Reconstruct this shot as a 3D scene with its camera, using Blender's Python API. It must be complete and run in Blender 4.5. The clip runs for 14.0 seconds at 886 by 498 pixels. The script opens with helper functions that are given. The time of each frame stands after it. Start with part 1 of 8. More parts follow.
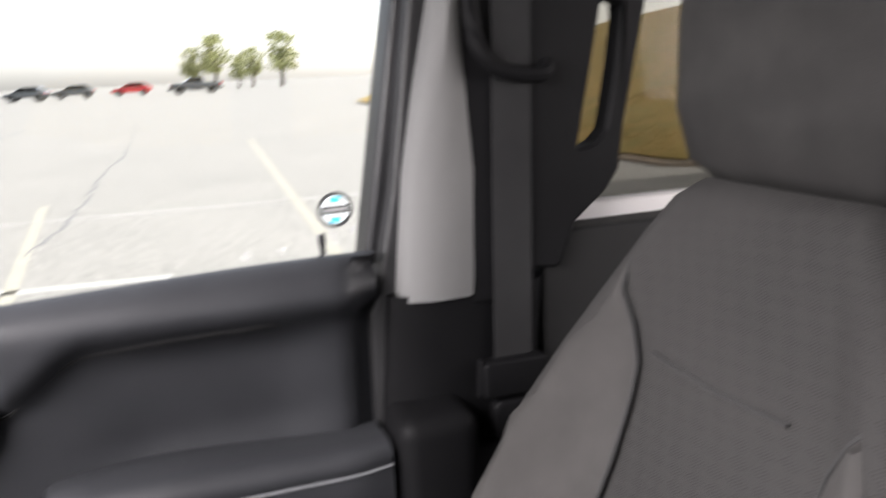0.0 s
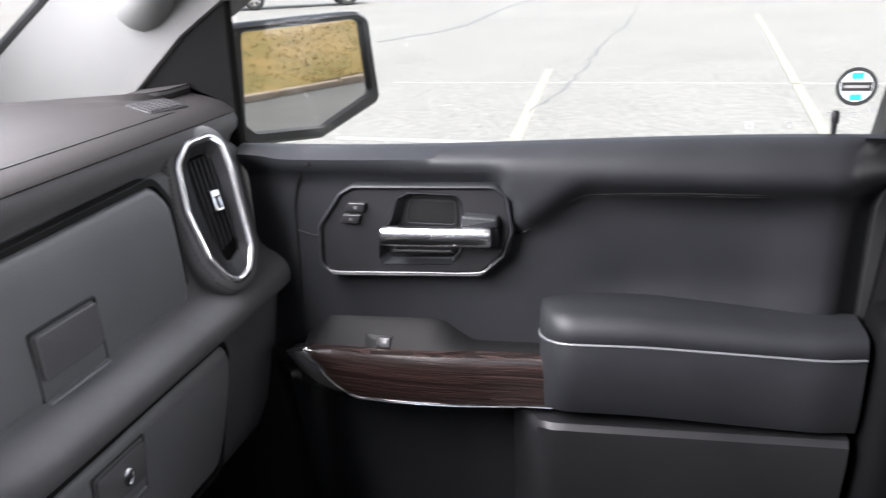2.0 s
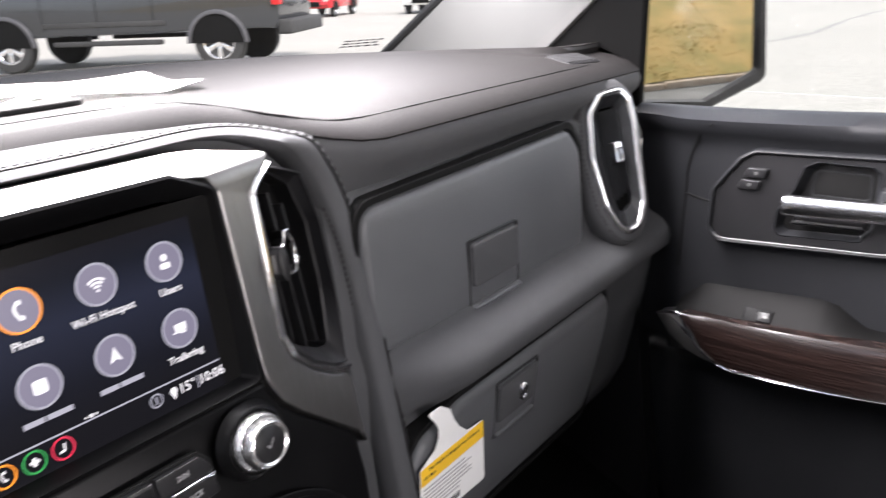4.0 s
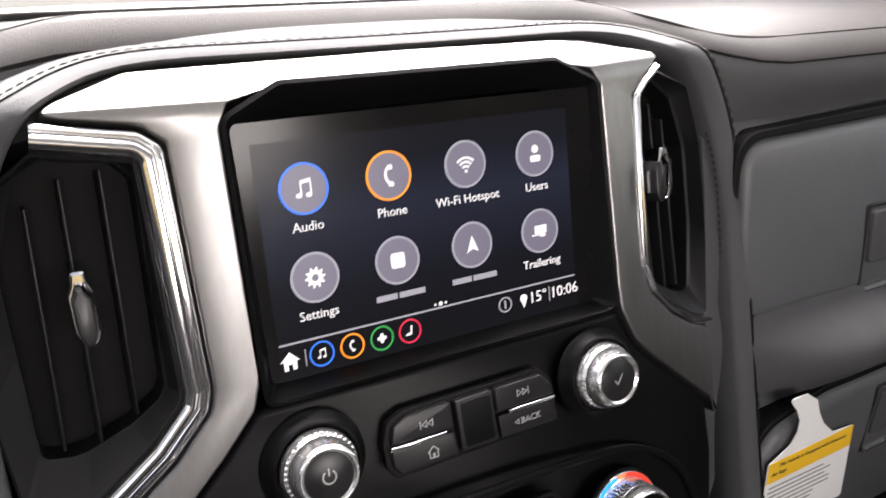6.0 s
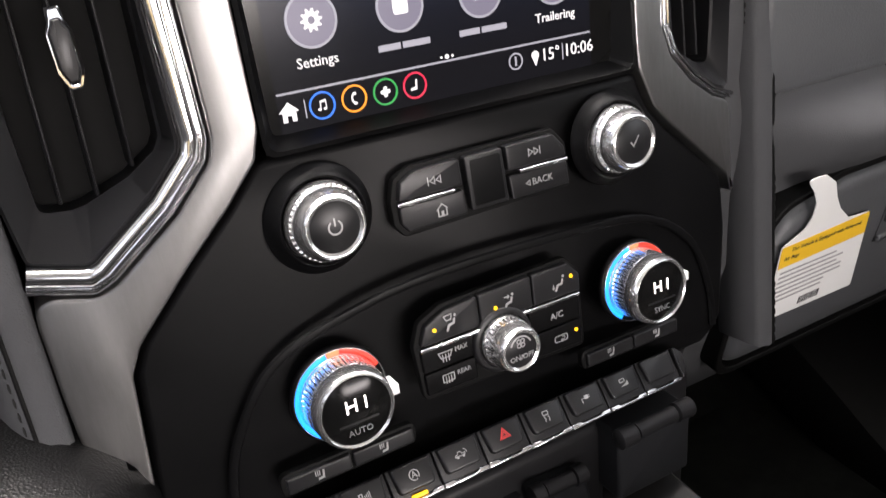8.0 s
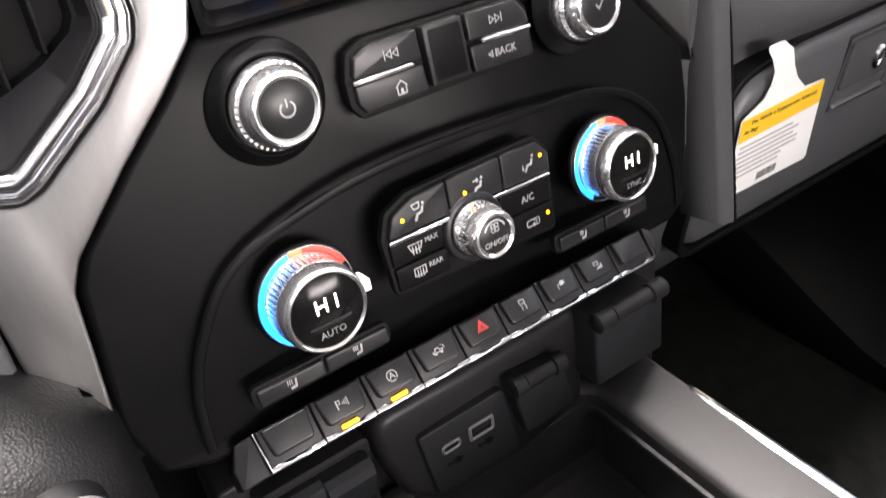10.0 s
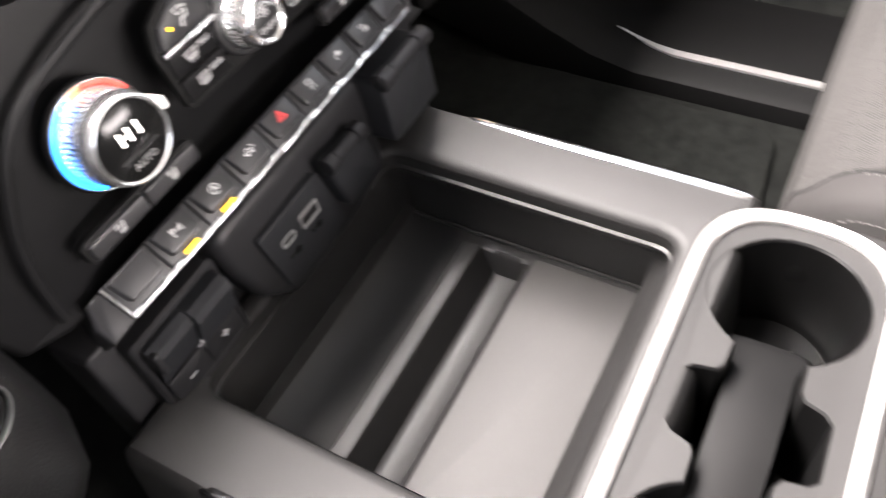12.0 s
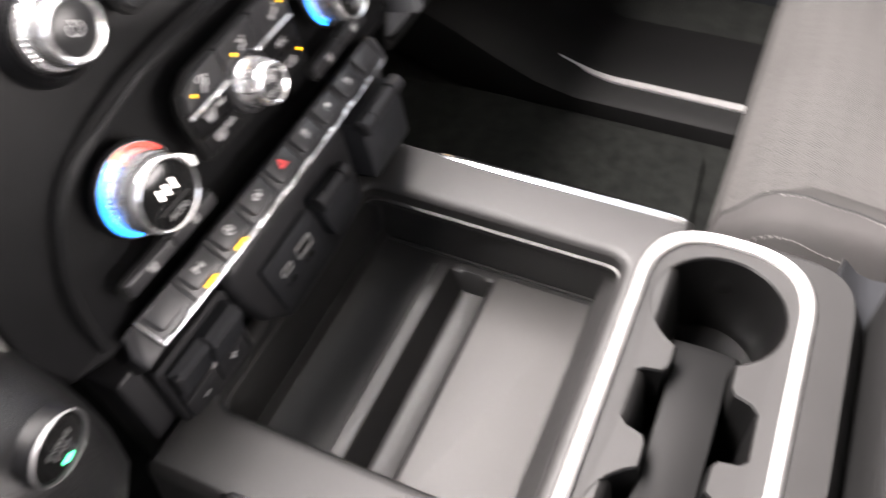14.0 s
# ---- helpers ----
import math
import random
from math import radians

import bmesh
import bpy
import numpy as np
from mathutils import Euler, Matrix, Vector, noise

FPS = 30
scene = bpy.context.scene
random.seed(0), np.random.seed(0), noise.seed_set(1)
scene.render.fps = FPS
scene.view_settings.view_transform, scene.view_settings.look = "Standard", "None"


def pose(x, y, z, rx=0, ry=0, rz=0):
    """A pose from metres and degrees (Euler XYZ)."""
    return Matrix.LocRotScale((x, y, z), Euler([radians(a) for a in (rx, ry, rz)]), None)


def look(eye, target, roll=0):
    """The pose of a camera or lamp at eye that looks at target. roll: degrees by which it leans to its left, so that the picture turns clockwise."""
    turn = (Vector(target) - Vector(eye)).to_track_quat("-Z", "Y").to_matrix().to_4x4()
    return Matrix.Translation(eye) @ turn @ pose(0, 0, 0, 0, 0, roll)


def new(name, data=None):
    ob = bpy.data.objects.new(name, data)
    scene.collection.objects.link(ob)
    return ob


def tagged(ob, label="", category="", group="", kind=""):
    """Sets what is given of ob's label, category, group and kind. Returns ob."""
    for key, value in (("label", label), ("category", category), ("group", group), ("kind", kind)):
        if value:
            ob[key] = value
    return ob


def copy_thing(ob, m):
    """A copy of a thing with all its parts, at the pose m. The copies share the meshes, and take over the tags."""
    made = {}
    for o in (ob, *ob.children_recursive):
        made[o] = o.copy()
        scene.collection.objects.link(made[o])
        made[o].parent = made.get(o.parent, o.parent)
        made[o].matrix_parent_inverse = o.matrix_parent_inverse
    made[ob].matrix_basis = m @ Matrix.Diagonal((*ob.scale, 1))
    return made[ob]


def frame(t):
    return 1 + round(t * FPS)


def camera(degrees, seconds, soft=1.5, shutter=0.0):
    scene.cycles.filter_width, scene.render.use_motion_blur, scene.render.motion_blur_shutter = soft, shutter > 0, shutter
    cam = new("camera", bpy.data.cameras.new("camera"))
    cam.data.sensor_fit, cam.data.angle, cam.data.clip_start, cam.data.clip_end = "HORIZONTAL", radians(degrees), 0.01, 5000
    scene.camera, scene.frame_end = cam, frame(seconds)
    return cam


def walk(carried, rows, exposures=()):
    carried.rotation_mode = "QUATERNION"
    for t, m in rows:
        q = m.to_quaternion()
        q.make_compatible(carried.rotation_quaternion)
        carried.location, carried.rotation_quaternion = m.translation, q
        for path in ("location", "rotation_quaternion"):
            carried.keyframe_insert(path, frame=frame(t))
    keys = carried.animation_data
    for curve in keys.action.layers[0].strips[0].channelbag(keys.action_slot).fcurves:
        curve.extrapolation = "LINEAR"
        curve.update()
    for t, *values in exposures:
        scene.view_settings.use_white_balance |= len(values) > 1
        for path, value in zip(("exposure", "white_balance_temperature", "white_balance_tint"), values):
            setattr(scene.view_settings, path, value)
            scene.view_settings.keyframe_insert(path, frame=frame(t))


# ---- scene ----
cam = camera(58.1, 14.0, 1.3, 0.5)
PATH = [
    (0, (-0.0488, -0.4498, 1.6160), (0.8735, -0.7676, 1.3959), -2.51),
    (0.5, (-0.0534, -0.4322, 1.6125), (0.8830, -0.5531, 1.2829), -2.23),
    (1, (-0.0705, -0.4182, 1.6065), (0.8675, -0.3906, 1.2608), -2.19),
    (1.5, (-0.0850, -0.4264, 1.6129), (0.8405, -0.2756, 1.2654), -2.38),
    (2, (-0.0990, -0.4244, 1.6100), (0.8067, -0.1731, 1.2685), -2.46),
    (2.5, (-0.1232, -0.3887, 1.5979), (0.7577, -0.0537, 1.2636), -2.63),
    (3, (-0.1618, -0.3420, 1.5793), (0.6886, 0.0707, 1.2530), -2.60),
    (3.5, (-0.1745, -0.3407, 1.5739), (0.6396, 0.1434, 1.2529), -2.53),
    (4, (-0.1837, -0.3378, 1.5635), (0.5683, 0.2377, 1.2420), -2.25),
    (4.2, (-0.1848, -0.3375, 1.5605), (0.5335, 0.2765, 1.2332), -1.96),
    (6.3, (-0.1784, -0.2741, 1.4865), (0.2695, 0.5597, 1.1637), -1.93),
    (6.5, (-0.1867, -0.2818, 1.4764), (0.2549, 0.5515, 1.1439), -2.21),
    (7, (-0.1811, -0.2850, 1.4627), (0.2475, 0.5327, 1.0783), -2.46),
    (7.5, (-0.1808, -0.2783, 1.4600), (0.2332, 0.5107, 1.0060), -2.73),
    (7.7, (-0.1807, -0.2779, 1.4571), (0.2308, 0.5015, 0.9847), -2.80),
    (9.8, (-0.1856, -0.2595, 1.4277), (0.2662, 0.4394, 0.8732), -4.45),
    (10, (-0.1866, -0.2570, 1.4239), (0.2635, 0.4280, 0.8510), -4.66),
    (10.5, (-0.1835, -0.2545, 1.4203), (0.2632, 0.3932, 0.8031), -4.92),
    (11, (-0.1874, -0.2445, 1.4177), (0.2659, 0.3571, 0.7600), -6.18),
    (11.5, (-0.1979, -0.2453, 1.4238), (0.2705, 0.2664, 0.7035), -8.20),
    (12, (-0.2247, -0.2537, 1.4222), (0.2946, 0.1162, 0.6518), -9.32),
    (12.5, (-0.2145, -0.2735, 1.4255), (0.3411, -0.0223, 0.6329), -10.55),
    (13, (-0.2174, -0.2747, 1.4330), (0.3495, -0.0853, 0.6312), -10.15),
    (13.5, (-0.2211, -0.2584, 1.4505), (0.3457, -0.0711, 0.6482), -7.96),
    (14, (-0.2604, -0.2503, 1.4804), (0.2978, 0.0541, 0.7086), -5.60),
]
walk(cam, [(t, look(eye, target, roll)) for t, eye, target, roll in PATH],
     [(0.0, 1.66, 6500, 16), (0.5, 1.68, 6400, 16), (1.0, 1.70, 6250, 16), (1.5, 1.68, 6200, 16), (2.5, 1.74, 6250, 16), (4.2, 1.76, 6450, 17), (6.3, 1.54, 6750, 16), (7.7, 1.68, 6750, 16), (9.8, 2.38, 6750, 17), (10.6, 2.58, 6750, 17), (11.5, 3.00, 6750, 16), (12.2, 2.98, 6800, 16), (13.0, 2.78, 6800, 16), (14.0, 2.82, 6750, 16)])

# ---- light ----
world = bpy.data.worlds.new("overcast_sky")
scene.world = world
world.use_nodes = True
sky = world.node_tree.nodes.new("ShaderNodeTexSky")
sky.sky_type, sky.sun_disc = "NISHITA", False
sky.sun_elevation, sky.sun_rotation = radians(48), radians(150)
sky.air_density, sky.dust_density, sky.ozone_density = 1.0, 2.0, 1.0
back = world.node_tree.nodes["Background"]
back.inputs["Strength"].default_value = 0.135
cloud = world.node_tree.nodes.new("ShaderNodeHueSaturation")
cloud.inputs["Saturation"].default_value = 0.35
world.node_tree.links.new(sky.outputs["Color"], cloud.inputs["Color"])
world.node_tree.links.new(cloud.outputs["Color"], back.inputs["Color"])
sun = new("sun", bpy.data.lights.new("sun", "SUN"))
sun.data.energy, sun.data.angle, sun.data.color = 2.35, radians(14), (1.0, 0.95, 0.88)
sun.matrix_world = look((-8, -14, 18), (0, 0, 0))


def opening(name, eye, target, w, h, power):
    """The sky's light through one opening of the cab."""
    lamp = new(name, bpy.data.lights.new(name, "AREA"))
    lamp.data.shape, lamp.data.size, lamp.data.size_y, lamp.data.energy = "RECTANGLE", w, h, power
    lamp.data.color = (1.0, 0.97, 0.95)
    lamp.matrix_world = look(eye, target)


opening("windscreen_daylight", (0.06, 0.30, 1.90), (0.06, -0.90, 1.17), 1.3, 0.60, 44)
opening("rear_window_daylight", (0.0, -1.97, 1.64), (0.0, 0.0, 1.3), 1.2, 0.3, 12)



# ---- materials ----
def nodes_of(name):
    m = bpy.data.materials.new(name)
    m.use_nodes = True
    t = m.node_tree
    return m, t, t.nodes["Principled BSDF"]


def add(t, kind, **values):
    n = t.nodes.new(kind)
    for k, v in values.items():
        n.inputs[k.replace("_", " ")].default_value = v
    return n


def ramp(t, source, stops):
    r = t.nodes.new("ShaderNodeValToRGB")
    while len(r.color_ramp.elements) < len(stops):
        r.color_ramp.elements.new(0.5)
    for e, (p, c) in zip(r.color_ramp.elements, stops):
        e.position, e.color = p, (*c, 1) if len(c) == 3 else c
    t.links.new(source, r.inputs["Fac"])
    return r.outputs["Color"]


def coords(t, scale=(1, 1, 1), turn=(0, 0, 0)):
    c = t.nodes.new("ShaderNodeTexCoord")
    m = t.nodes.new("ShaderNodeMapping")
    m.inputs["Scale"].default_value = scale
    m.inputs["Rotation"].default_value = turn
    t.links.new(c.outputs["Object"], m.inputs["Vector"])
    return m.outputs["Vector"]


def surface(name, dark, light, rough=0.5, metal=0.0, spots=6.0, grain=900.0, bump=0.15, cells=False, spread=0.08, coat=0.0, depth=0.0004, spec=0.5):
    """A plain material with a slow change of colour and gloss, and a fine grain or leather relief."""
    m, t, b = nodes_of(name)
    vec = coords(t)
    slow = add(t, "ShaderNodeTexNoise", Scale=spots, Detail=5.0, Roughness=0.6)
    t.links.new(vec, slow.inputs["Vector"])
    t.links.new(ramp(t, slow.outputs["Fac"], [(0.3, dark), (0.7, light)]), b.inputs["Base Color"])
    gloss = t.nodes.new("ShaderNodeMapRange")
    gloss.inputs["To Min"].default_value, gloss.inputs["To Max"].default_value = rough - spread, rough + spread
    t.links.new(slow.outputs["Fac"], gloss.inputs["Value"])
    t.links.new(gloss.outputs["Result"], b.inputs["Roughness"])
    b.inputs["Metallic"].default_value = metal
    b.inputs["Coat Weight"].default_value = coat
    b.inputs["Specular IOR Level"].default_value = spec
    if bump:
        fine = add(t, "ShaderNodeTexVoronoi" if cells else "ShaderNodeTexNoise", Scale=grain)
        t.links.new(vec, fine.inputs["Vector"])
        k = add(t, "ShaderNodeBump", Strength=bump, Distance=depth)
        t.links.new(fine.outputs["Distance" if cells else "Fac"], k.inputs["Height"])
        t.links.new(k.outputs["Normal"], b.inputs["Normal"])
    return m


def glowing(name, colour, strength):
    m, t, b = nodes_of(name)
    b.inputs["Base Color"].default_value = (*[0.3 * c for c in colour], 1)
    b.inputs["Roughness"].default_value = 0.4
    b.inputs["Emission Color"].default_value = (*colour, 1)
    b.inputs["Emission Strength"].default_value = strength
    return m


def clear_glass(name, tint, gloss=0.0, shiny=1.0):
    m, t, b = nodes_of(name)
    t.nodes.remove(b)
    see, shine, mix, edge, power, lift = (t.nodes.new("ShaderNode" + k) for k in ("BsdfTransparent", "BsdfGlossy", "MixShader", "LayerWeight", "Math", "Math"))
    see.inputs["Color"].default_value = (*tint, 1)
    shine.inputs["Roughness"].default_value = gloss
    edge.inputs["Blend"].default_value = 0.5
    power.operation, lift.operation = "POWER", "MULTIPLY_ADD"
    power.inputs[1].default_value, lift.inputs[1].default_value, lift.inputs[2].default_value = 5.0, 0.9 * shiny, 0.035 * shiny
    t.links.new(edge.outputs["Facing"], power.inputs[0])
    t.links.new(power.outputs["Value"], lift.inputs[0])
    t.links.new(lift.outputs["Value"], mix.inputs["Fac"])
    t.links.new(see.outputs["BSDF"], mix.inputs[1])
    t.links.new(shine.outputs["BSDF"], mix.inputs[2])
    t.links.new(mix.outputs["Shader"], t.nodes["Material Output"].inputs["Surface"])
    return m


def streaked(name, dark, light, rough, metal, scale, bump=0.1, coat=0.0, lo=0.35, hi=0.65):
    """Brushed metal and wood: noise drawn out along one axis."""
    m, t, b = nodes_of(name)
    vec = coords(t, scale)
    n = add(t, "ShaderNodeTexNoise", Scale=1.0, Detail=4.0, Roughness=0.7)
    t.links.new(vec, n.inputs["Vector"])
    t.links.new(ramp(t, n.outputs["Fac"], [(lo, dark), (hi, light)]), b.inputs["Base Color"])
    g = t.nodes.new("ShaderNodeMapRange")
    g.inputs["To Min"].default_value, g.inputs["To Max"].default_value = rough + 0.1, rough - 0.06
    t.links.new(n.outputs["Fac"], g.inputs["Value"])
    t.links.new(g.outputs["Result"], b.inputs["Roughness"])
    b.inputs["Metallic"].default_value, b.inputs["Coat Weight"].default_value = metal, coat
    b.inputs["Coat Roughness"].default_value = 0.12
    k = add(t, "ShaderNodeBump", Strength=bump, Distance=0.0003)
    t.links.new(n.outputs["Fac"], k.inputs["Height"])
    t.links.new(k.outputs["Normal"], b.inputs["Normal"])
    return m


def cloth(name, dark, light, size, turn, rib):
    """Woven seat cloth: lozenges filled by fine ribs that run two ways, and a slow change of colour."""
    m, t, b = nodes_of(name)
    vec = coords(t, size, turn)
    flat = coords(t)
    check = add(t, "ShaderNodeTexChecker", Scale=1.0)
    t.links.new(vec, check.inputs["Vector"])
    ribs = []
    for mode in ("X", "Y"):
        w = t.nodes.new("ShaderNodeTexWave")
        w.wave_type, w.bands_direction = "BANDS", mode
        w.inputs["Scale"].default_value, w.inputs["Distortion"].default_value = rib, 0.15
        t.links.new(vec, w.inputs["Vector"])
        ribs.append(w.outputs["Fac"])
    pick = t.nodes.new("ShaderNodeMix")
    t.links.new(check.outputs["Fac"], pick.inputs[0])
    t.links.new(ribs[0], pick.inputs[2])
    t.links.new(ribs[1], pick.inputs[3])
    n = add(t, "ShaderNodeTexNoise", Scale=900.0, Detail=3.0)
    slow = add(t, "ShaderNodeTexNoise", Scale=7.0, Detail=4.0)
    t.links.new(flat, n.inputs["Vector"])
    t.links.new(flat, slow.inputs["Vector"])
    mix, both = t.nodes.new("ShaderNodeMath"), t.nodes.new("ShaderNodeMath")
    mix.operation = both.operation = "MULTIPLY_ADD"
    mix.inputs[1].default_value, both.inputs[1].default_value = 0.40, 0.5
    tone = t.nodes.new("ShaderNodeMath")
    tone.operation = "MULTIPLY_ADD"
    tone.inputs[1].default_value = 0.18
    t.links.new(check.outputs["Fac"], tone.inputs[0])
    t.links.new(pick.outputs[0], tone.inputs[2])
    t.links.new(tone.outputs["Value"], mix.inputs[0])
    t.links.new(n.outputs["Fac"], mix.inputs[2])
    t.links.new(slow.outputs["Fac"], both.inputs[0])
    t.links.new(mix.outputs["Value"], both.inputs[2])
    t.links.new(ramp(t, both.outputs["Value"], [(0.52, dark), (1.25, light)]), b.inputs["Base Color"])
    b.inputs["Roughness"].default_value = 0.9
    b.inputs["Specular IOR Level"].default_value = 0.08
    k = add(t, "ShaderNodeBump", Strength=0.6, Distance=0.0007)
    t.links.new(mix.outputs["Value"], k.inputs["Height"])
    t.links.new(k.outputs["Normal"], b.inputs["Normal"])
    return m


SOFT = surface("black_soft_plastic", (0.0098, 0.0103, 0.0116), (0.0148, 0.0155, 0.0172), 0.46, grain=1400, bump=0.25, cells=True, spec=0.17)
# Brown tint is the pad's own; the darker tone offsets light from above.
PADTOP = surface("brown_pad_top_light_offset", (0.0125, 0.0118, 0.0118), (0.0165, 0.0156, 0.0156), 0.62, grain=1100, bump=0.3, cells=True, spec=0.08)
PAD = surface("black_dash_pad", (0.0590, 0.0602, 0.0626), (0.0760, 0.0775, 0.0806), 0.7, grain=1100, bump=0.3, cells=True, spec=0.03)
LEATHER = surface("black_leatherette", (0.068, 0.0702, 0.0740), (0.088, 0.0908, 0.0956), 0.42, grain=650, bump=0.26, cells=True, spec=0.36)
HARD = surface("black_hard_plastic", (0.0085, 0.0085, 0.0092), (0.0130, 0.0130, 0.0140), 0.4, grain=2200, bump=0.15, spec=0.18)
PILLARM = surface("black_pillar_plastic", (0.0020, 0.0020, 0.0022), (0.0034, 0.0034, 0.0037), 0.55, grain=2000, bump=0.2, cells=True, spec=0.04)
LINERM = surface("black_bin_liner", (0.0105, 0.0103, 0.0101), (0.0155, 0.0152, 0.0150), 0.42, grain=2200, bump=0.2, cells=True, spec=0.36)
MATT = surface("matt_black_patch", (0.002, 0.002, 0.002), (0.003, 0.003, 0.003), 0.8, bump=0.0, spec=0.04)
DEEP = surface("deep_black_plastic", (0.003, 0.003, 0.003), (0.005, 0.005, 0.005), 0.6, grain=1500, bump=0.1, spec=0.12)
DECKM = surface("satin_console_plastic", (0.0135, 0.0132, 0.0130), (0.0190, 0.0186, 0.0183), 0.50, grain=1800, bump=0.18, cells=True, spec=0.25)
# Cup plastic blacker than the deck: the wells' inner shade put into colour.
WELL = surface("cup_plastic_shade_black", (0.0020, 0.0020, 0.0020), (0.0032, 0.0032, 0.0032), 0.34, grain=1500, bump=0.06, spec=0.22)
PANEL = surface("satin_black_panel", (0.0024, 0.0024, 0.0026), (0.0040, 0.0040, 0.0043), 0.42, grain=2500, bump=0.08, spots=20, spec=0.1)
KEYMAT = surface("grey_rubber_key", (0.0085, 0.0085, 0.0092), (0.0125, 0.0125, 0.0135), 0.36, grain=2500, bump=0.1, spots=20, spec=0.34)
GLOSS = surface("gloss_black", (0.004, 0.004, 0.004), (0.006, 0.006, 0.006), 0.16, bump=0.0, spots=8, spread=0.04, spec=0.16)
TRIM = surface("grey_pillar_trim", (0.052, 0.052, 0.0515), (0.064, 0.064, 0.063), 0.75, grain=1800, bump=0.2, spec=0.3)
LINER = surface("grey_headliner_cloth", (0.32, 0.32, 0.31), (0.38, 0.38, 0.37), 0.95, grain=1800, bump=0.4)
CHROME = surface("bright_chrome", (0.75, 0.75, 0.76), (0.85, 0.85, 0.86), 0.12, 1.0, bump=0.0, spread=0.05)
KNOBM = surface("knob_chrome", (0.88, 0.88, 0.88), (0.94, 0.94, 0.94), 0.19, 0.95, bump=0.0, spread=0.05)
BRIGHT = surface("brushed_chrome", (0.66, 0.67, 0.69), (0.75, 0.76, 0.78), 0.20, 1.0, bump=0.0, spread=0.03)
SATIN = surface("satin_chrome", (0.60, 0.60, 0.61), (0.72, 0.72, 0.73), 0.25, 1.0, bump=0.0, spread=0.06)
SILVER = streaked("brushed_silver", (0.215, 0.211, 0.208), (0.235, 0.231, 0.228), 0.36, 0.95, (300, 60, 60), 0.02)
WOOD = streaked("dark_streaked_wood", (0.006, 0.0035, 0.003), (0.060, 0.034, 0.029), 0.26, 0.0, (120, 2.0, 1300), 0.15, 0.6, 0.49, 0.74)
RING = surface("painted_silver_trim", (0.62, 0.61, 0.60), (0.70, 0.69, 0.68), 0.38, 0.85, bump=0.05)
RIMM = surface("dull_silver_rim", (0.13, 0.13, 0.13), (0.17, 0.17, 0.17), 0.45, 0.5, bump=0.0)
CARPET = surface("black_carpet", (0.009, 0.0095, 0.009), (0.019, 0.020, 0.0185), 0.95, spots=45, grain=1300, bump=0.8, depth=0.0025, spec=0.04)
RUBBER = surface("black_rubber", (0.0060, 0.0060, 0.0063), (0.0110, 0.0110, 0.0115), 0.5, grain=900, bump=0.2, spec=0.2)
CLOTH = cloth("grey_lozenge_seat_cloth", (0.009, 0.0087, 0.0084), (0.046, 0.0446, 0.0432), (105, 64, 0), (0, 0, 0.785), 1.6)
BACKCLOTH = cloth("grey_ribbed_back_cloth", (0.006, 0.0059, 0.0058), (0.0175, 0.0171, 0.0167), (60, 0, 110), (1.571, 0, 0.6), 1.9)
# Plain cloth, with the upright headrest's weaker light put into its dark colour.
HEADCLOTH = surface("headrest_cloth_shaded", (0.010, 0.0098, 0.0096), (0.016, 0.0156, 0.0152), 0.92, grain=1100, bump=0.5, spots=18, spec=0.06)
SUEDE = surface("light_grey_suede", (0.019, 0.0184, 0.0178), (0.027, 0.0260, 0.0252), 0.95, grain=1500, bump=0.5, spots=14, spec=0.08)
STITCH = surface("pale_thread", (0.11, 0.105, 0.10), (0.16, 0.155, 0.15), 0.8, bump=0.0)
DTHREAD = surface("dark_thread", (0.0080, 0.0080, 0.0080), (0.0180, 0.0180, 0.0180), 0.8, bump=0.0, spec=0.2)
WEBBING = surface("black_webbing", (0.006, 0.006, 0.0062), (0.011, 0.011, 0.0113), 0.8, grain=1200, bump=0.5, spec=0.08)
WHITE = surface("white_print", (0.70, 0.70, 0.68), (0.80, 0.80, 0.78), 0.6, bump=0.0)
PRINT = surface("pale_grey_print", (0.30, 0.30, 0.30), (0.38, 0.38, 0.38), 0.6, bump=0.0, spec=0.5)
REDPRINT = surface("red_print", (0.45, 0.03, 0.03), (0.55, 0.04, 0.04), 0.5, bump=0.0)
YELLOW = surface("yellow_print", (0.85, 0.50, 0.02), (0.90, 0.55, 0.03), 0.6, bump=0.0)
INK = surface("black_ink", (0.02, 0.02, 0.02), (0.03, 0.03, 0.03), 0.6, bump=0.0)
PAPER = surface("white_card", (0.78, 0.78, 0.76), (0.85, 0.85, 0.83), 0.55, grain=600, bump=0.05)
GLASS = clear_glass("window_glass", (0.93, 0.95, 0.94), 0.0, 0.5)
TINTED = clear_glass("tinted_window_glass", (0.42, 0.42, 0.40), 0.0, 0.06)
MIRROR = surface("mirror_silver", (0.58, 0.58, 0.57), (0.60, 0.60, 0.59), 0.02, 1.0, bump=0.0, spread=0.0)


# ---- mesh helpers ----
def thing(name, base, label, category, group="", kind=""):
    e = new(name)
    e.location = base
    e.empty_display_size = 0.05
    return tagged(e, label, category, group, kind)


def part(name, bm, material, parent, label="", smooth=40):
    bmesh.ops.recalc_face_normals(bm, faces=bm.faces)
    me = bpy.data.meshes.new(name)
    bm.to_mesh(me)
    bm.free()
    return hang(name, me, material, parent, label, smooth)


def hang(name, me, material, parent, label="", smooth=40):
    me.materials.clear()
    me.materials.append(material)
    if smooth:
        me.polygons.foreach_set("use_smooth", [True] * len(me.polygons))
        me.set_sharp_from_angle(angle=radians(smooth))
    ob = new(name, me)
    if parent:
        ob.parent = parent
        if parent.type == "EMPTY":
            ob.location = -parent.location
    if label:
        ob["label"] = label
    return ob


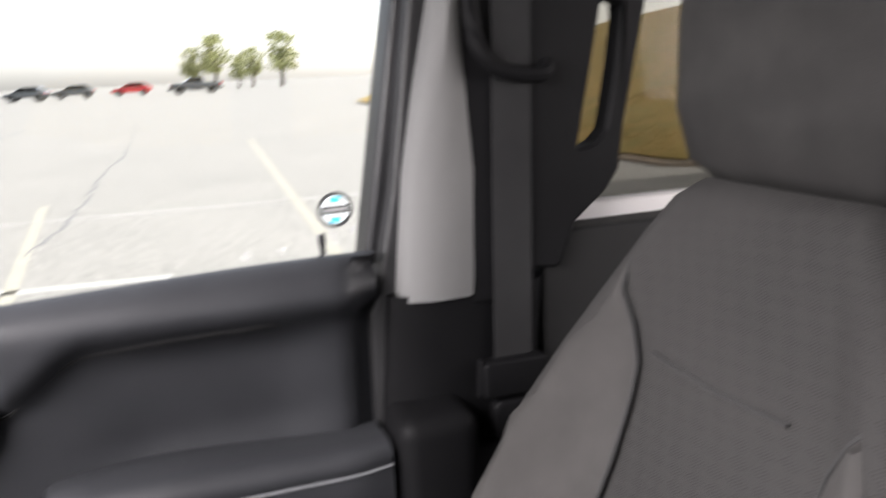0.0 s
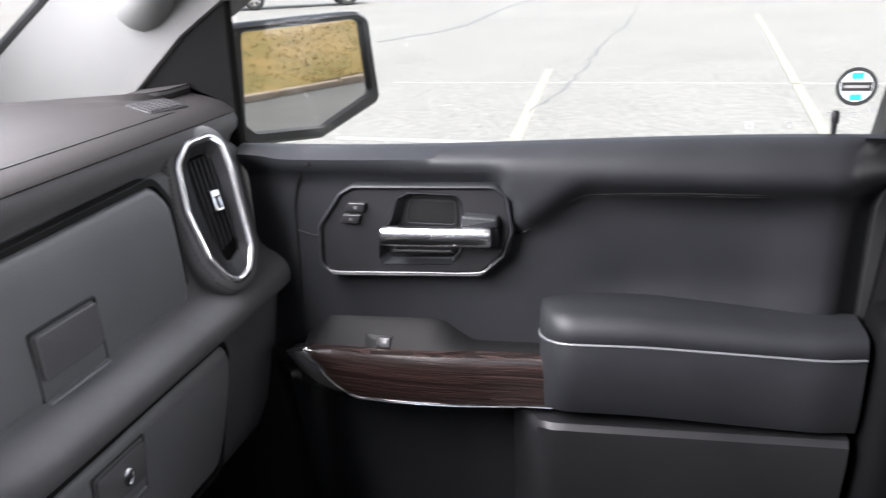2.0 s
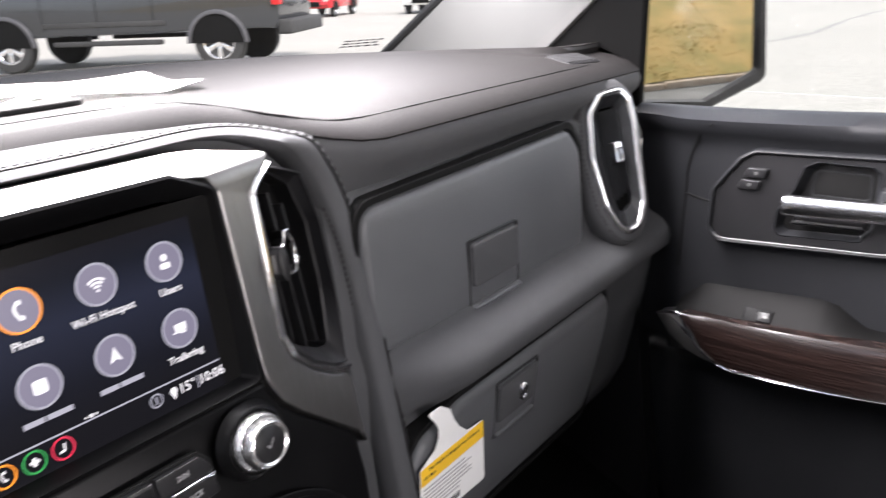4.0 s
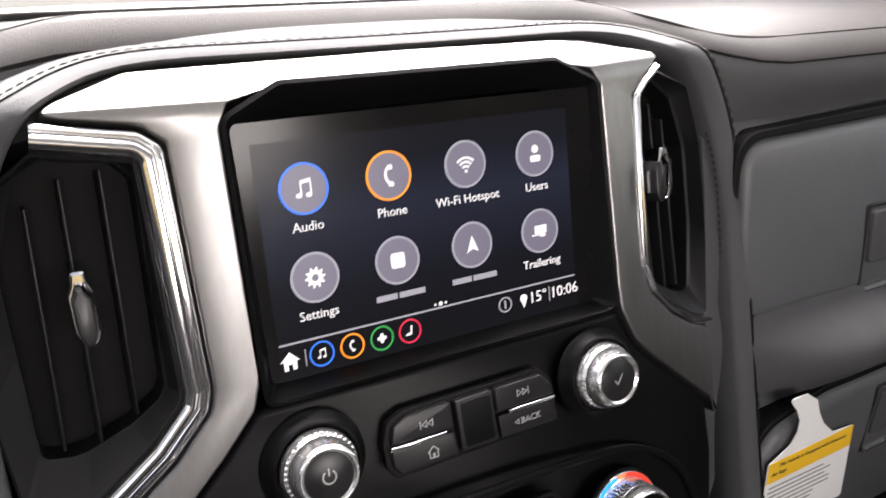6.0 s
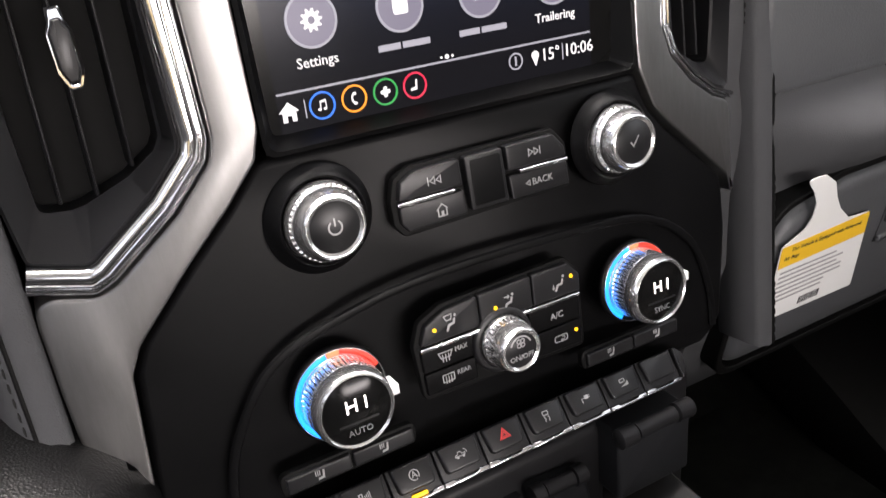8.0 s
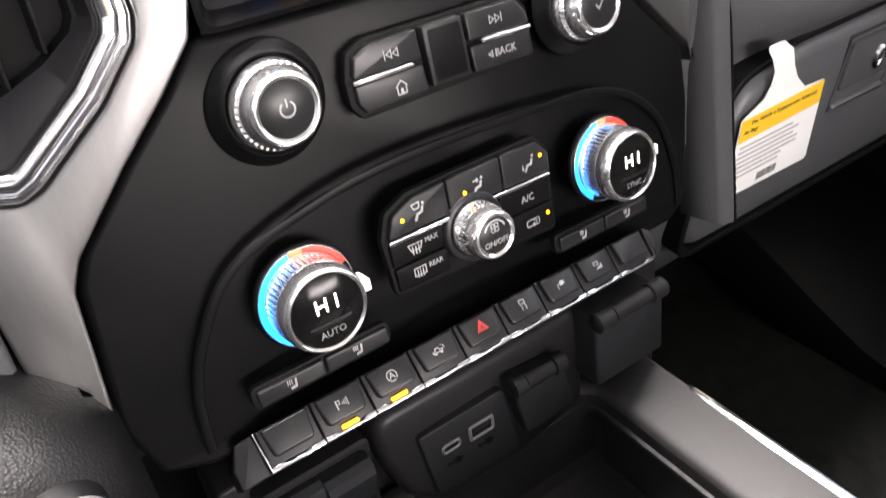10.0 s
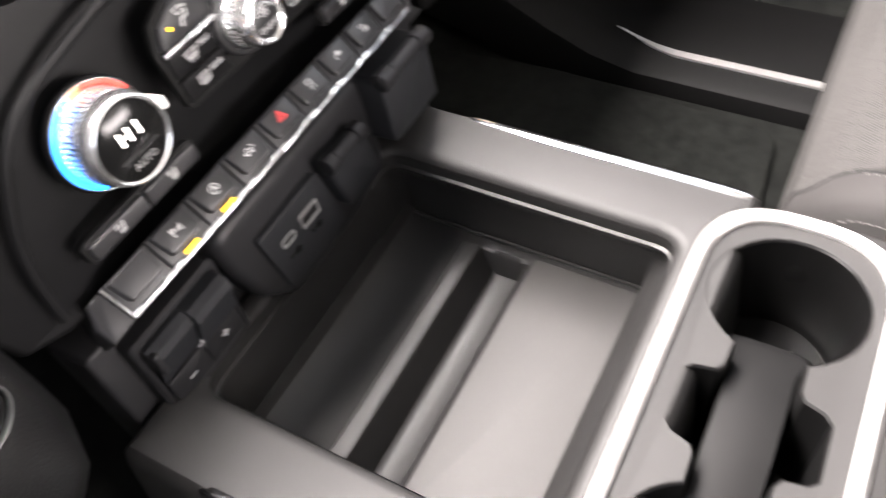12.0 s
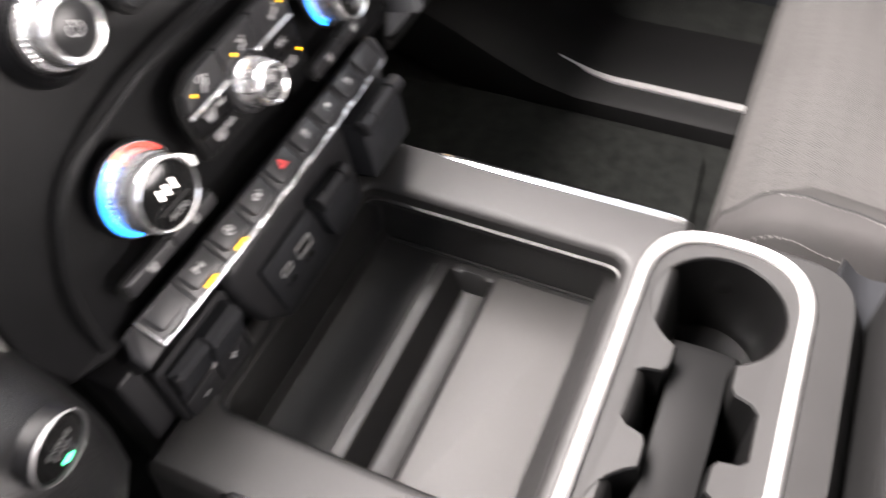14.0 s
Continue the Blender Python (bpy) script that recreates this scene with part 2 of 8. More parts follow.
def whole(name, bm, material, label, category, group="", kind="", smooth=40):
    return tagged(part(name, bm, material, None, "", smooth), label, category, group, kind)


def axes(origin, u, v):
    """The frame with u to the right, v up and w out of the surface."""
    u, v = Vector(u).normalized(), Vector(v).normalized()
    w = u.cross(v).normalized()
    v = w.cross(u)
    m = Matrix((u, v, w)).transposed().to_4x4()
    m.translation = origin
    return m


def fillet(pts, r, n=4):
    """The corners of a polygon rounded; r one radius or one for each corner."""
    out = []
    k = len(pts)
    for i in range(k):
        p, a, b = (Vector(pts[j % k]) for j in (i, i - 1, i + 1))
        rad = r[i] if isinstance(r, (list, tuple)) else r
        da, db = (a - p), (b - p)
        ua, ub = da.normalized(), db.normalized()
        half = ua.angle(ub) / 2
        cut = min(rad / max(math.tan(half), 1e-4), 0.49 * da.length, 0.49 * db.length)
        s, e = p + ua * cut, p + ub * cut
        for j in range(n + 1):
            f = j / n
            q = (1 - f) ** 2 * s + 2 * f * (1 - f) * p + f * f * e
            out.append((q.x, q.y))
    return out


def rect(cu, cv, w, h):
    return [(cu - w / 2, cv - h / 2), (cu + w / 2, cv - h / 2), (cu + w / 2, cv + h / 2), (cu - w / 2, cv + h / 2)]


def shrink(pts, d):
    """A polygon moved inwards by d, corner by corner (counter-clockwise or clockwise)."""
    k = len(pts)
    area = sum(pts[i][0] * pts[(i + 1) % k][1] - pts[(i + 1) % k][0] * pts[i][1] for i in range(k))
    s = 1 if area > 0 else -1
    out = []
    for i in range(k):
        a, p, b = Vector(pts[i - 1]), Vector(pts[i]), Vector(pts[(i + 1) % k])
        e, f = (p - a), (b - p)
        e = e.normalized() if e.length > 1e-9 else f.normalized()
        f = f.normalized() if f.length > 1e-9 else e
        n1, n2 = Vector((-e.y, e.x)) * s, Vector((-f.y, f.x)) * s
        n = (n1 + n2)
        n = n.normalized() if n.length > 1e-6 else n1
        q = p + n * d / max(n.dot(n1), 0.5)
        out.append((q.x, q.y))
    return out


def stack(levels, m, bm=None, floor=False, top=True):
    """Rings of 2D points at heights w, joined from the lowest up: a prism with any edge profile."""
    bm = bm or bmesh.new()
    rows = [[bm.verts.new(m @ Vector((u, v, w))) for u, v in pts] for pts, w in levels]
    k = len(rows[0])
    for a, b in zip(rows, rows[1:]):
        for i in range(k):
            bm.faces.new((a[i], a[(i + 1) % k], b[(i + 1) % k], b[i]))
    if floor:
        bm.faces.new(rows[0][::-1])
    if top:
        bm.faces.new(rows[-1])
    return bm


def slab(pts, w0, w1, m, edge=0.0, bm=None, steps=3):
    """A plate from w0 to w1 with a rounded upper edge."""
    if edge <= 0:
        return stack([(pts, w0), (pts, w1)], m, bm, True)
    levels = [(pts, w0)]
    for j in range(steps + 1):
        a = math.pi / 2 * j / steps
        levels.append((shrink(pts, edge * (1 - math.cos(a))), w1 - edge + edge * math.sin(a)))
    return stack(levels, m, bm, True)


def framed(outer, inner, w0, w1, m, edge=0.001, bm=None, w_in=None):
    """A plate with a hole; both outlines have the same number of points."""
    bm = bm or bmesh.new()
    w_in = w1 if w_in is None else w_in
    levels = [(outer, w0), (outer, w1 - edge), (shrink(outer, edge), w1), (shrink(inner, -edge), w_in), (inner, w_in - edge), (inner, w0)]
    rows = [[bm.verts.new(m @ Vector((u, v, w))) for u, v in pts] for pts, w in levels]
    k = len(rows[0])
    for a, b in zip(rows, rows[1:] + rows[:1]):
        for i in range(k):
            bm.faces.new((a[i], a[(i + 1) % k], b[(i + 1) % k], b[i]))
    return bm


def block(lo, hi, r=0.004, n=3, bm=None):
    """A box with rounded edges, between two corners."""
    lo, hi = Vector(lo), Vector(hi)
    c, s = (lo + hi) / 2, hi - lo
    b = bmesh.new()
    bmesh.ops.create_cube(b, size=1, matrix=Matrix.Translation(c) @ Matrix.Diagonal((*s, 1)))
    if r:
        bmesh.ops.bevel(b, geom=b.edges[:], offset=min(r, 0.49 * min(s)), segments=n, affect="EDGES", profile=0.5)
    return merge(bm, b) if bm else b


def merge(bm, other):
    me = bpy.data.meshes.new("join")
    other.to_mesh(me)
    other.free()
    bm.from_mesh(me)
    bpy.data.meshes.remove(me)
    return bm


def lathe(profile, m, n=48, bm=None, knurl=None):
    """A turned body: (radius, height) rows. knurl: rows whose radius has this many ridges, and how deep."""
    bm = bm or bmesh.new()
    rows = []
    for j, (r, w) in enumerate(profile):
        ring = []
        for i in range(n):
            a = 2 * math.pi * i / n
            q = r - (knurl[1] if knurl and j in knurl[0] and i % 2 else 0)
            ring.append(bm.verts.new(m @ Vector((q * math.cos(a), q * math.sin(a), w))))
        rows.append(ring)
    for a, b in zip(rows, rows[1:]):
        for i in range(n):
            bm.faces.new((a[i], a[(i + 1) % n], b[(i + 1) % n], b[i]))
    bm.faces.new(rows[-1])
    bm.faces.new(rows[0][::-1])
    return bm


def smooth_path(pts, n=6, closed=False):
    """A soft curve through points (Catmull-Rom)."""
    p = [Vector(q) for q in pts]
    k = len(p)
    out = []
    for i in range(k if closed else k - 1):
        a, b, c, d = (p[(i + j) % k] if closed else p[min(max(i + j, 0), k - 1)] for j in (-1, 0, 1, 2))
        for j in range(n):
            f = j / n
            out.append(0.5 * ((2 * b) + (c - a) * f + (2 * a - 5 * b + 4 * c - d) * f * f + (3 * b - a - 3 * c + d) * f ** 3))
    return out if closed else out + [p[-1]]


def tube(path, r, n=8, closed=False, bm=None, up=(0, 0, 1), flat=1.0):
    """A round or flattened bar along a path."""
    bm = bm or bmesh.new()
    path = [Vector(p) for p in path]
    rows = []
    k = len(path)
    for i, p in enumerate(path):
        a, b = (path[i - 1], path[(i + 1) % k]) if closed else (path[max(i - 1, 0)], path[min(i + 1, k - 1)])
        d = (b - a).normalized()
        side = d.cross(Vector(up))
        side = side.normalized() if side.length > 1e-4 else d.orthogonal().normalized()
        top = side.cross(d)
        rad = r[i] if isinstance(r, list) else r
        rows.append([bm.verts.new(p + rad * (math.cos(2 * math.pi * j / n) * side + flat * math.sin(2 * math.pi * j / n) * top)) for j in range(n)])
    for a, b in zip(rows, rows[1:] + (rows[:1] if closed else [])):
        for j in range(n):
            bm.faces.new((a[j], a[(j + 1) % n], b[(j + 1) % n], b[j]))
    if not closed:
        bm.faces.new(rows[0][::-1])
        bm.faces.new(rows[-1])
    return bm


def loft(rows, bm=None, closed=True, caps=True):
    """Sections of 3D points joined in order; each section a closed loop, or an open line."""
    bm = bm or bmesh.new()
    rows = [[bm.verts.new(p) for p in row] for row in rows]
    k = len(rows[0])
    for a, b in zip(rows, rows[1:]):
        for i in range(k if closed else k - 1):
            bm.faces.new((a[i], a[(i + 1) % k], b[(i + 1) % k], b[i]))
    if closed and caps:
        bm.faces.new(rows[0][::-1])
        bm.faces.new(rows[-1])
    return bm


def stitches(path, length, gap, r, bm=None, up=(0, 0, 1)):
    """A row of short threads along a path."""
    bm = bm or bmesh.new()
    path = [Vector(p) for p in path]
    run, want = 0.0, 0.0
    for a, b in zip(path, path[1:]):
        seg = (b - a).length
        while want < run + seg:
            f = (want - run) / max(seg, 1e-9)
            p, d = a.lerp(b, f), (b - a).normalized()
            tube([p, p + d * length / 2, p + d * length], [0.5 * r, r, 0.5 * r], 5, False, bm, up)
            want += length + gap
        run += seg
    return bm


def lettering(text, size, m, depth=0.0002):
    """Letters of the built-in font as a mesh, centred on the frame's origin."""
    cu = bpy.data.curves.new("letters", "FONT")
    cu.body, cu.size, cu.extrude, cu.align_x, cu.align_y, cu.resolution_u = text, size, depth, "CENTER", "CENTER", 2
    ob = new("letters", cu)
    bpy.context.view_layer.update()
    me = bpy.data.meshes.new_from_object(ob.evaluated_get(bpy.context.evaluated_depsgraph_get()))
    bpy.data.objects.remove(ob)
    bpy.data.curves.remove(cu)
    me.transform(m)
    return me


def at_uv(m, u, v, w=0.0, turn=0.0):
    return m @ Matrix.Translation((u, v, w)) @ Matrix.Rotation(radians(turn), 4, "Z")


def disc(r, n=32):
    return [(r * math.cos(2 * math.pi * i / n), r * math.sin(2 * math.pi * i / n)) for i in range(n)]


def arc(r0, r1, a0, a1, n=16):
    """A flat ring sector, angles in degrees."""
    a = [radians(a0 + (a1 - a0) * i / n) for i in range(n + 1)]
    return [(r1 * math.cos(x), r1 * math.sin(x)) for x in a] + [(r0 * math.cos(x), r0 * math.sin(x)) for x in a[::-1]]



def offset_open(pts, d):
    """An open line moved sideways by d, to its left, corner by corner."""
    out = []
    k = len(pts)
    for i in range(k):
        p = Vector(pts[i])
        e = (p - Vector(pts[i - 1])).normalized() if i else (Vector(pts[1]) - p).normalized()
        f = (Vector(pts[i + 1]) - p).normalized() if i < k - 1 else e
        n1, n2 = Vector((-e.y, e.x)), Vector((-f.y, f.x))
        n = (n1 + n2).normalized()
        q = p + n * d / max(n.dot(n1), 0.5)
        out.append((q.x, q.y))
    return out


def fillet_open(pts, r, n=5):
    return [pts[0]] + fillet(pts, r, n)[n + 1:-(n + 1)] + [pts[-1]]


def ribbon(pts, sec, m, r=0.006, bm=None):
    """A moulding along an open line: sec gives sideways steps and heights, as a closed loop."""
    lines = [[m @ Vector((u, v, w)) for u, v in fillet_open(offset_open(pts, d), r)] for d, w in sec]
    return loft([list(row) for row in zip(*lines)], bm)




def pierced(outer, inner, w0, w1, m, edge=0.002):
    """A plate with a rounded outer edge and an opening of any shape."""
    bm = bmesh.new()
    rim = shrink(outer, edge)
    rows = [[bm.verts.new(m @ Vector((u, v, w))) for u, v in pts] for pts, w in ((outer, w0), (outer, w1 - edge), (rim, w1))]
    hole = [[bm.verts.new(m @ Vector((u, v, w))) for u, v in inner] for w in (w1, w0)]
    for a, b in list(zip(rows, rows[1:])) + [tuple(hole)]:
        for i in range(len(a)):
            bm.faces.new((a[i], a[(i + 1) % len(a)], b[(i + 1) % len(a)], b[i]))
    loops = [bm.edges.get((r[i], r[(i + 1) % len(r)])) for r in (rows[-1], hole[0]) for i in range(len(r))]
    bmesh.ops.triangle_fill(bm, edges=loops, use_beauty=True)
    return bm




# ---- cab shell ----
BASE = 0.79
bm = bmesh.new()
loft([[(x, y, z) for y, z in ((-2.0, BASE), (0.20, BASE), (0.34, BASE + 0.06), (0.52, BASE + 0.30), (0.62, 1.30), (0.66, 1.30), (0.62, 0.70), (-2.0, 0.70))] for x in (-0.80, -0.12, 0.12, 0.64, 0.85)], bm)
whole("floor", bm, CARPET, "black carpeted cab floor with rising toe board", "floor", kind="structure")
bm = loft([[(x, y, z) for y, z in ((-2.02, 1.86 - 0.12 * (x / 0.8) ** 4), (-1.2, 1.90 - 0.12 * (x / 0.8) ** 4), (-0.12, 1.86 - 0.12 * (x / 0.8) ** 4), (-0.12, 1.95), (-2.02, 1.95))] for x in [i / 10 * 0.82 for i in range(-10, 11)]])
whole("ceiling", bm, LINER, "pale grey cloth headliner over the cab", "ceiling", kind="structure")
# rear wall with its window opening, and the driver's side with two openings
rear = framed(rect(0, 1.33, 1.66, 1.24), rect(0, 1.64, 1.30, 0.34), -0.06, 0.0, axes((0, -2.0, 0), (-1, 0, 0), (0, 0, 1)))
# unseen wall in dark seat cloth, standing in for rear seats to cut bounce
whole("wall_rear", rear, BACKCLOTH, "unseen rear wall of the cab, dark in place of rear seats", "wall", kind="structure")
side = axes((-0.83, 0, 0), (0, -1, 0), (0, 0, 1))
bm = slab([(-0.60, 0.66), (2.0, 0.66), (2.0, 1.42), (-0.60, 1.42)], -0.05, 0.0, side, 0.004)
slab([(-0.02, 1.424), (0.06, 1.424), (0.20, 1.776), (0.12, 1.776)], -0.05, 0.0, side, 0.004, bm)
slab([(-0.60, 1.78), (2.0, 1.78), (2.0, 1.90), (-0.60, 1.90)], -0.05, 0.0, side, 0.004, bm)
for a, b_ in ((0.66, 0.84), (1.62, 2.0)):
    slab([(a, 1.424), (b_, 1.424), (b_, 1.776), (a, 1.776)], -0.05, 0.0, side, 0.004, bm)
whole("wall_left", bm, SOFT, "dark driver's side of the cab with window openings", "wall", kind="structure")
right = axes((0.83, 0, 0), (0, 1, 0), (0, 0, 1))
bm = slab([(-2.0, 1.86), (-2.0, 1.78), (0.02, 1.78), (-0.12, 1.86)], -0.05, 0.0, right, 0.004)
slab([(-2.0, 0.70), (-1.75, 0.70), (-1.75, 1.86), (-2.0, 1.86)], -0.05, 0.0, right, 0.004, bm)
whole("wall_right", bm, TRIM, "grey roof rail and rear pillar trim", "wall", kind="structure")

kick = slab([(0.02, 0.66), (0.70, 0.66), (0.70, 1.445), (0.10, 1.445)], -0.05, -0.012, right, 0.004)
whole("kick_panel_right", kick, HARD, "black side panel in front of the passenger door", "trim", kind="structure")

# passenger-side B pillar: pale upper cover, black lower cover, ledge beside the sill
PIL = axes((0.775, -0.009, -0.012), (0, -1, 0), (0, 0, 1))
pillar = tagged(new("pillar_right"), "door pillar with pale grey upper and black lower cover", "pillar", kind="structure")
bm = slab(fillet([(0.632, 0.80), (0.700, 0.80), (0.765, 1.95), (0.738, 1.95), (0.674, 1.5), (0.655, 1.41), (0.640, 1.36)], 0.006), -0.06, -0.015, PIL, 0.006)
part("door_seal", bm, RUBBER, pillar)
sec = [(0.0, -0.05), (0.0, 0.002), (0.012, 0.014), (0.045, 0.022), (0.09, 0.018), (0.115, 0.006), (0.118, -0.05)]
bm = loft([[PIL @ Vector((y0 + a * k, z, w)) for a, w in sec] for y0, z, k in ((0.670, 1.378, 0.86), (0.672, 1.40, 0.86), (0.685, 1.52, 0.76), (0.702, 1.61, 0.52), (0.722, 1.70, 0.28), (0.765, 1.92, 0.12))])
part("upper_cover", bm, TRIM, pillar, "pale grey grained pillar cover")
sec = [(0.0, -0.05), (0.0, 0.0), (0.012, 0.010), (0.05, 0.016), (0.11, 0.012), (0.18, 0.004), (0.22, -0.05)]
bm = loft([[PIL @ Vector((y0 + a * k, z, w)) for a, w in sec] for y0, z, k in ((0.640, 0.80, 1.0), (0.645, 1.20, 1.0), (0.660, 1.384, 1.0))])
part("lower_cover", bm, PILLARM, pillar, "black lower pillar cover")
bm = block((0.70, -0.745, 0.84), (0.79, -0.652, 1.252), 0.022, 4)
part("sill_cap", bm, PILLARM, pillar)
# the dark rear part of the pillar, cut out beside the grab handle
hole = fillet([(0.889, 1.533), (0.901, 1.534), (0.913, 1.538), (0.926, 1.552), (0.938, 1.620), (0.948, 1.690), (0.935, 1.696), (0.920, 1.694), (0.904, 1.610)], 0.005)
bm = framed(fillet([(0.80, 1.40), (0.866, 1.395), (0.886, 1.448), (0.928, 1.482), (0.945, 1.506), (0.950, 1.555), (0.978, 1.695), (0.992, 1.80), (0.80, 1.80)], 0.012), hole, -0.016, 0.012, PIL, 0.004)
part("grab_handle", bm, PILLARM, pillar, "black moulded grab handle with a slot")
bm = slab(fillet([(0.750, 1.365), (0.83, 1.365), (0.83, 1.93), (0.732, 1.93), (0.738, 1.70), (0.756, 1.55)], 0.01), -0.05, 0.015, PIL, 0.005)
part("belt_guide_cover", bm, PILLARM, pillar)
bm = tube(smooth_path([PIL @ Vector(p) for p in ((0.758, 1.70, 0.02), (0.762, 1.655, 0.026), (0.785, 1.625, 0.03), (0.835, 1.618, 0.03), (0.845, 1.63, 0.02))], 6), 0.009, 8)
part("belt_height_adjuster", bm, PILLARM, pillar)

# grab handle on the sloping windscreen pillar
grab = tube(smooth_path([(0.800, 0.190, 1.572), (0.775, 0.168, 1.584), (0.752, 0.130, 1.610), (0.738, 0.065, 1.660), (0.734, 0.0, 1.712), (0.742, -0.05, 1.756), (0.775, -0.08, 1.775)], 6), [0.040, 0.041, 0.041, 0.040, 0.038, 0.036, 0.034, 0.032, 0.029, 0.027, 0.025, 0.023, 0.021] + [0.018] * 24, 14, False, None, (0, 0, 1), 0.85)
whole("grab_handle", grab, surface("pale_grey_handle", (0.085, 0.085, 0.084), (0.10, 0.10, 0.099), 0.55, grain=1800, bump=0.15, spec=0.3), "pale grey plastic grab handle on the windscreen pillar", "handle")

# seat belt: strap, guide and latch plate
belt = thing("seat_belt", (0.74, -0.80, 0.86), "black webbing seat belt hanging on the door pillar", "seat belt")
bm = slab([(0.775, 1.26), (0.822, 1.26), (0.832, 1.90), (0.787, 1.90)], 0.017, 0.019, PIL)
part("strap", bm, WEBBING, belt, "black woven strap")
bm = slab(fillet(rect(0.797, 1.278, 0.080, 0.044), 0.008), 0.014, 0.034, PIL, 0.004)
part("latch_plate_cover", bm, PILLARM, belt)
bm = slab(fillet([(0.752, 1.258), (0.758, 1.255), (0.760, 1.302), (0.754, 1.304)], 0.003), 0.018, 0.028, PIL, 0.002)
part("latch_plate", bm, PILLARM, belt, "dark latch tongue")
bm = slab(fillet(rect(0.795, 1.225, 0.05, 0.05), 0.012), 0.012, 0.030, PIL, 0.006)
part("stop_button", bm, PILLARM, belt)

# rear door behind the pillar: inner panel and the outer sill
rear_door = thing("rear_door", (0.80, -1.4, 0.74), "closed rear door with black inner panel and open view", "door")
bm = slab([(-1.75, 0.74), (-0.86, 0.74), (-0.86, 1.425), (-1.75, 1.43)], -0.06, 0.02, axes((0.80, 0, 0), (0, 1, 0), (0, 0, 1)) @ Matrix.Diagonal((1, 1, -1, 1)), 0.006)
part("inner_panel", bm, DEEP, rear_door)
bm = block((0.82, -1.75, 1.405), (0.85, -0.86, 1.447), 0.006)
part("window_sill", bm, surface("pale_sill_paint", (0.26, 0.25, 0.245), (0.30, 0.29, 0.285), 0.5, bump=0.0), rear_door, "pale painted sill of the rear window")
bm = slab([(-1.75, 1.43), (-0.80, 1.43), (-0.80, 1.80), (-1.75, 1.80)], 0.0, 0.004, axes((0.838, 0, 0), (0, 1, 0), (0, 0, 1)))
g = part("pane", bm, TINTED, rear_door)
g.visible_shadow = False

# front pillars with grey trim and the windscreen
for s, nm in ((1, "pillar_front_right"), (-1, "pillar_front_left")):
    rows = []
    for f in [i / 12 for i in range(13)]:
        z = 1.42 + 0.46 * f
        y0 = max(min(0.208 - 1.12 * (z - 1.472), 0.1355 - 1.55 * (z - 1.5367)), -0.30)
        y1 = max(0.525 - 1.39 * (z - 1.443), y0 + 0.12)
        y, half = (y0 + y1) / 2, (y1 - y0) / 2
        rows.append([(s * x, y + d, z + e) for x, d, e in ((0.789, -half, 0.0), (0.785, 0.004 - half, 0.0), (0.784, -half * 0.6, 0.0), (0.783, 0, 0.0), (0.790, half * 0.9, 0.0), (0.80, half, 0.0), (0.87, half, 0.0), (0.87, -half, 0.0))])
    whole(nm, loft(rows), TRIM, "pale grey trim of the sloping windscreen pillar", "pillar", kind="structure")
    seal = tube(smooth_path([(s * 0.797, max(0.525 - 1.39 * (0.46 * f - 0.023), 0.312 - 0.68 * (0.46 * f - 0.045)) + 0.003, 1.42 + 0.46 * f) for f in (0, 0.15, 0.3, 0.45, 0.6, 0.8, 1.0)], 6), 0.008, 8)
    whole("windscreen_seal_right" if s > 0 else "windscreen_seal_left", seal, RUBBER, "black rubber seal along the windscreen edge", "trim", kind="structure")


def screen_base(x):
    return max(0.72 - 0.35 * x * x - 1.1 * x ** 4, 0.24)


rows = []
for i in range(17):
    x = -0.80 + 1.6 * i / 16
    yb, yt = screen_base(x) + 0.02, -0.10 - 0.10 * x * x
    rows.append([(x, yb + (yt - yb) * f, 1.445 + (1.87 - 0.08 * (x / 0.8) ** 2 - 1.445) * f) for f in (0, 0.25, 0.5, 0.75, 1.0)])
wind = whole("windscreen", loft(rows, None, False), GLASS, "clear raked windscreen over the dashboard", "windscreen", kind="structure")
wind.visible_shadow = False
cowl = [[(x, screen_base(x) - 0.030, 1.462), (x, screen_base(x) - 0.024, 1.474), (x, screen_base(x) - 0.010, 1.470), (x, screen_base(x) + 0.01, 1.455)] for x in [-0.66 + 1.32 * i / 24 for i in range(25)]]
whole("windscreen_cowl", loft(cowl), RUBBER, "black strip at the foot of the windscreen", "trim", kind="structure")
# printed maker's marks low on the windscreen
WS = axes((0.605, 0.392, 1.484), (0.56, -0.82, 0.04), (-0.25, -0.50, 0.62))
rng = random.Random(5)
for r in range(3):
    u = -0.024
    while u < 0.022:
        w = rng.uniform(0.004, 0.010)
        part("printed_bar", slab(rect(u + w / 2 + 0.004 * r, r * 0.0045, w, 0.0022), 0.0, 0.0003, WS), INK, wind)
        u += w + 0.002
# ---- dashboard ----
def ease(a, b, x):
    f = min(max((x - a) / (b - a), 0), 1)
    return f * f * (3 - 2 * f)


def hump(x):
    return 1 - ease(0.13, 0.30, abs(x))


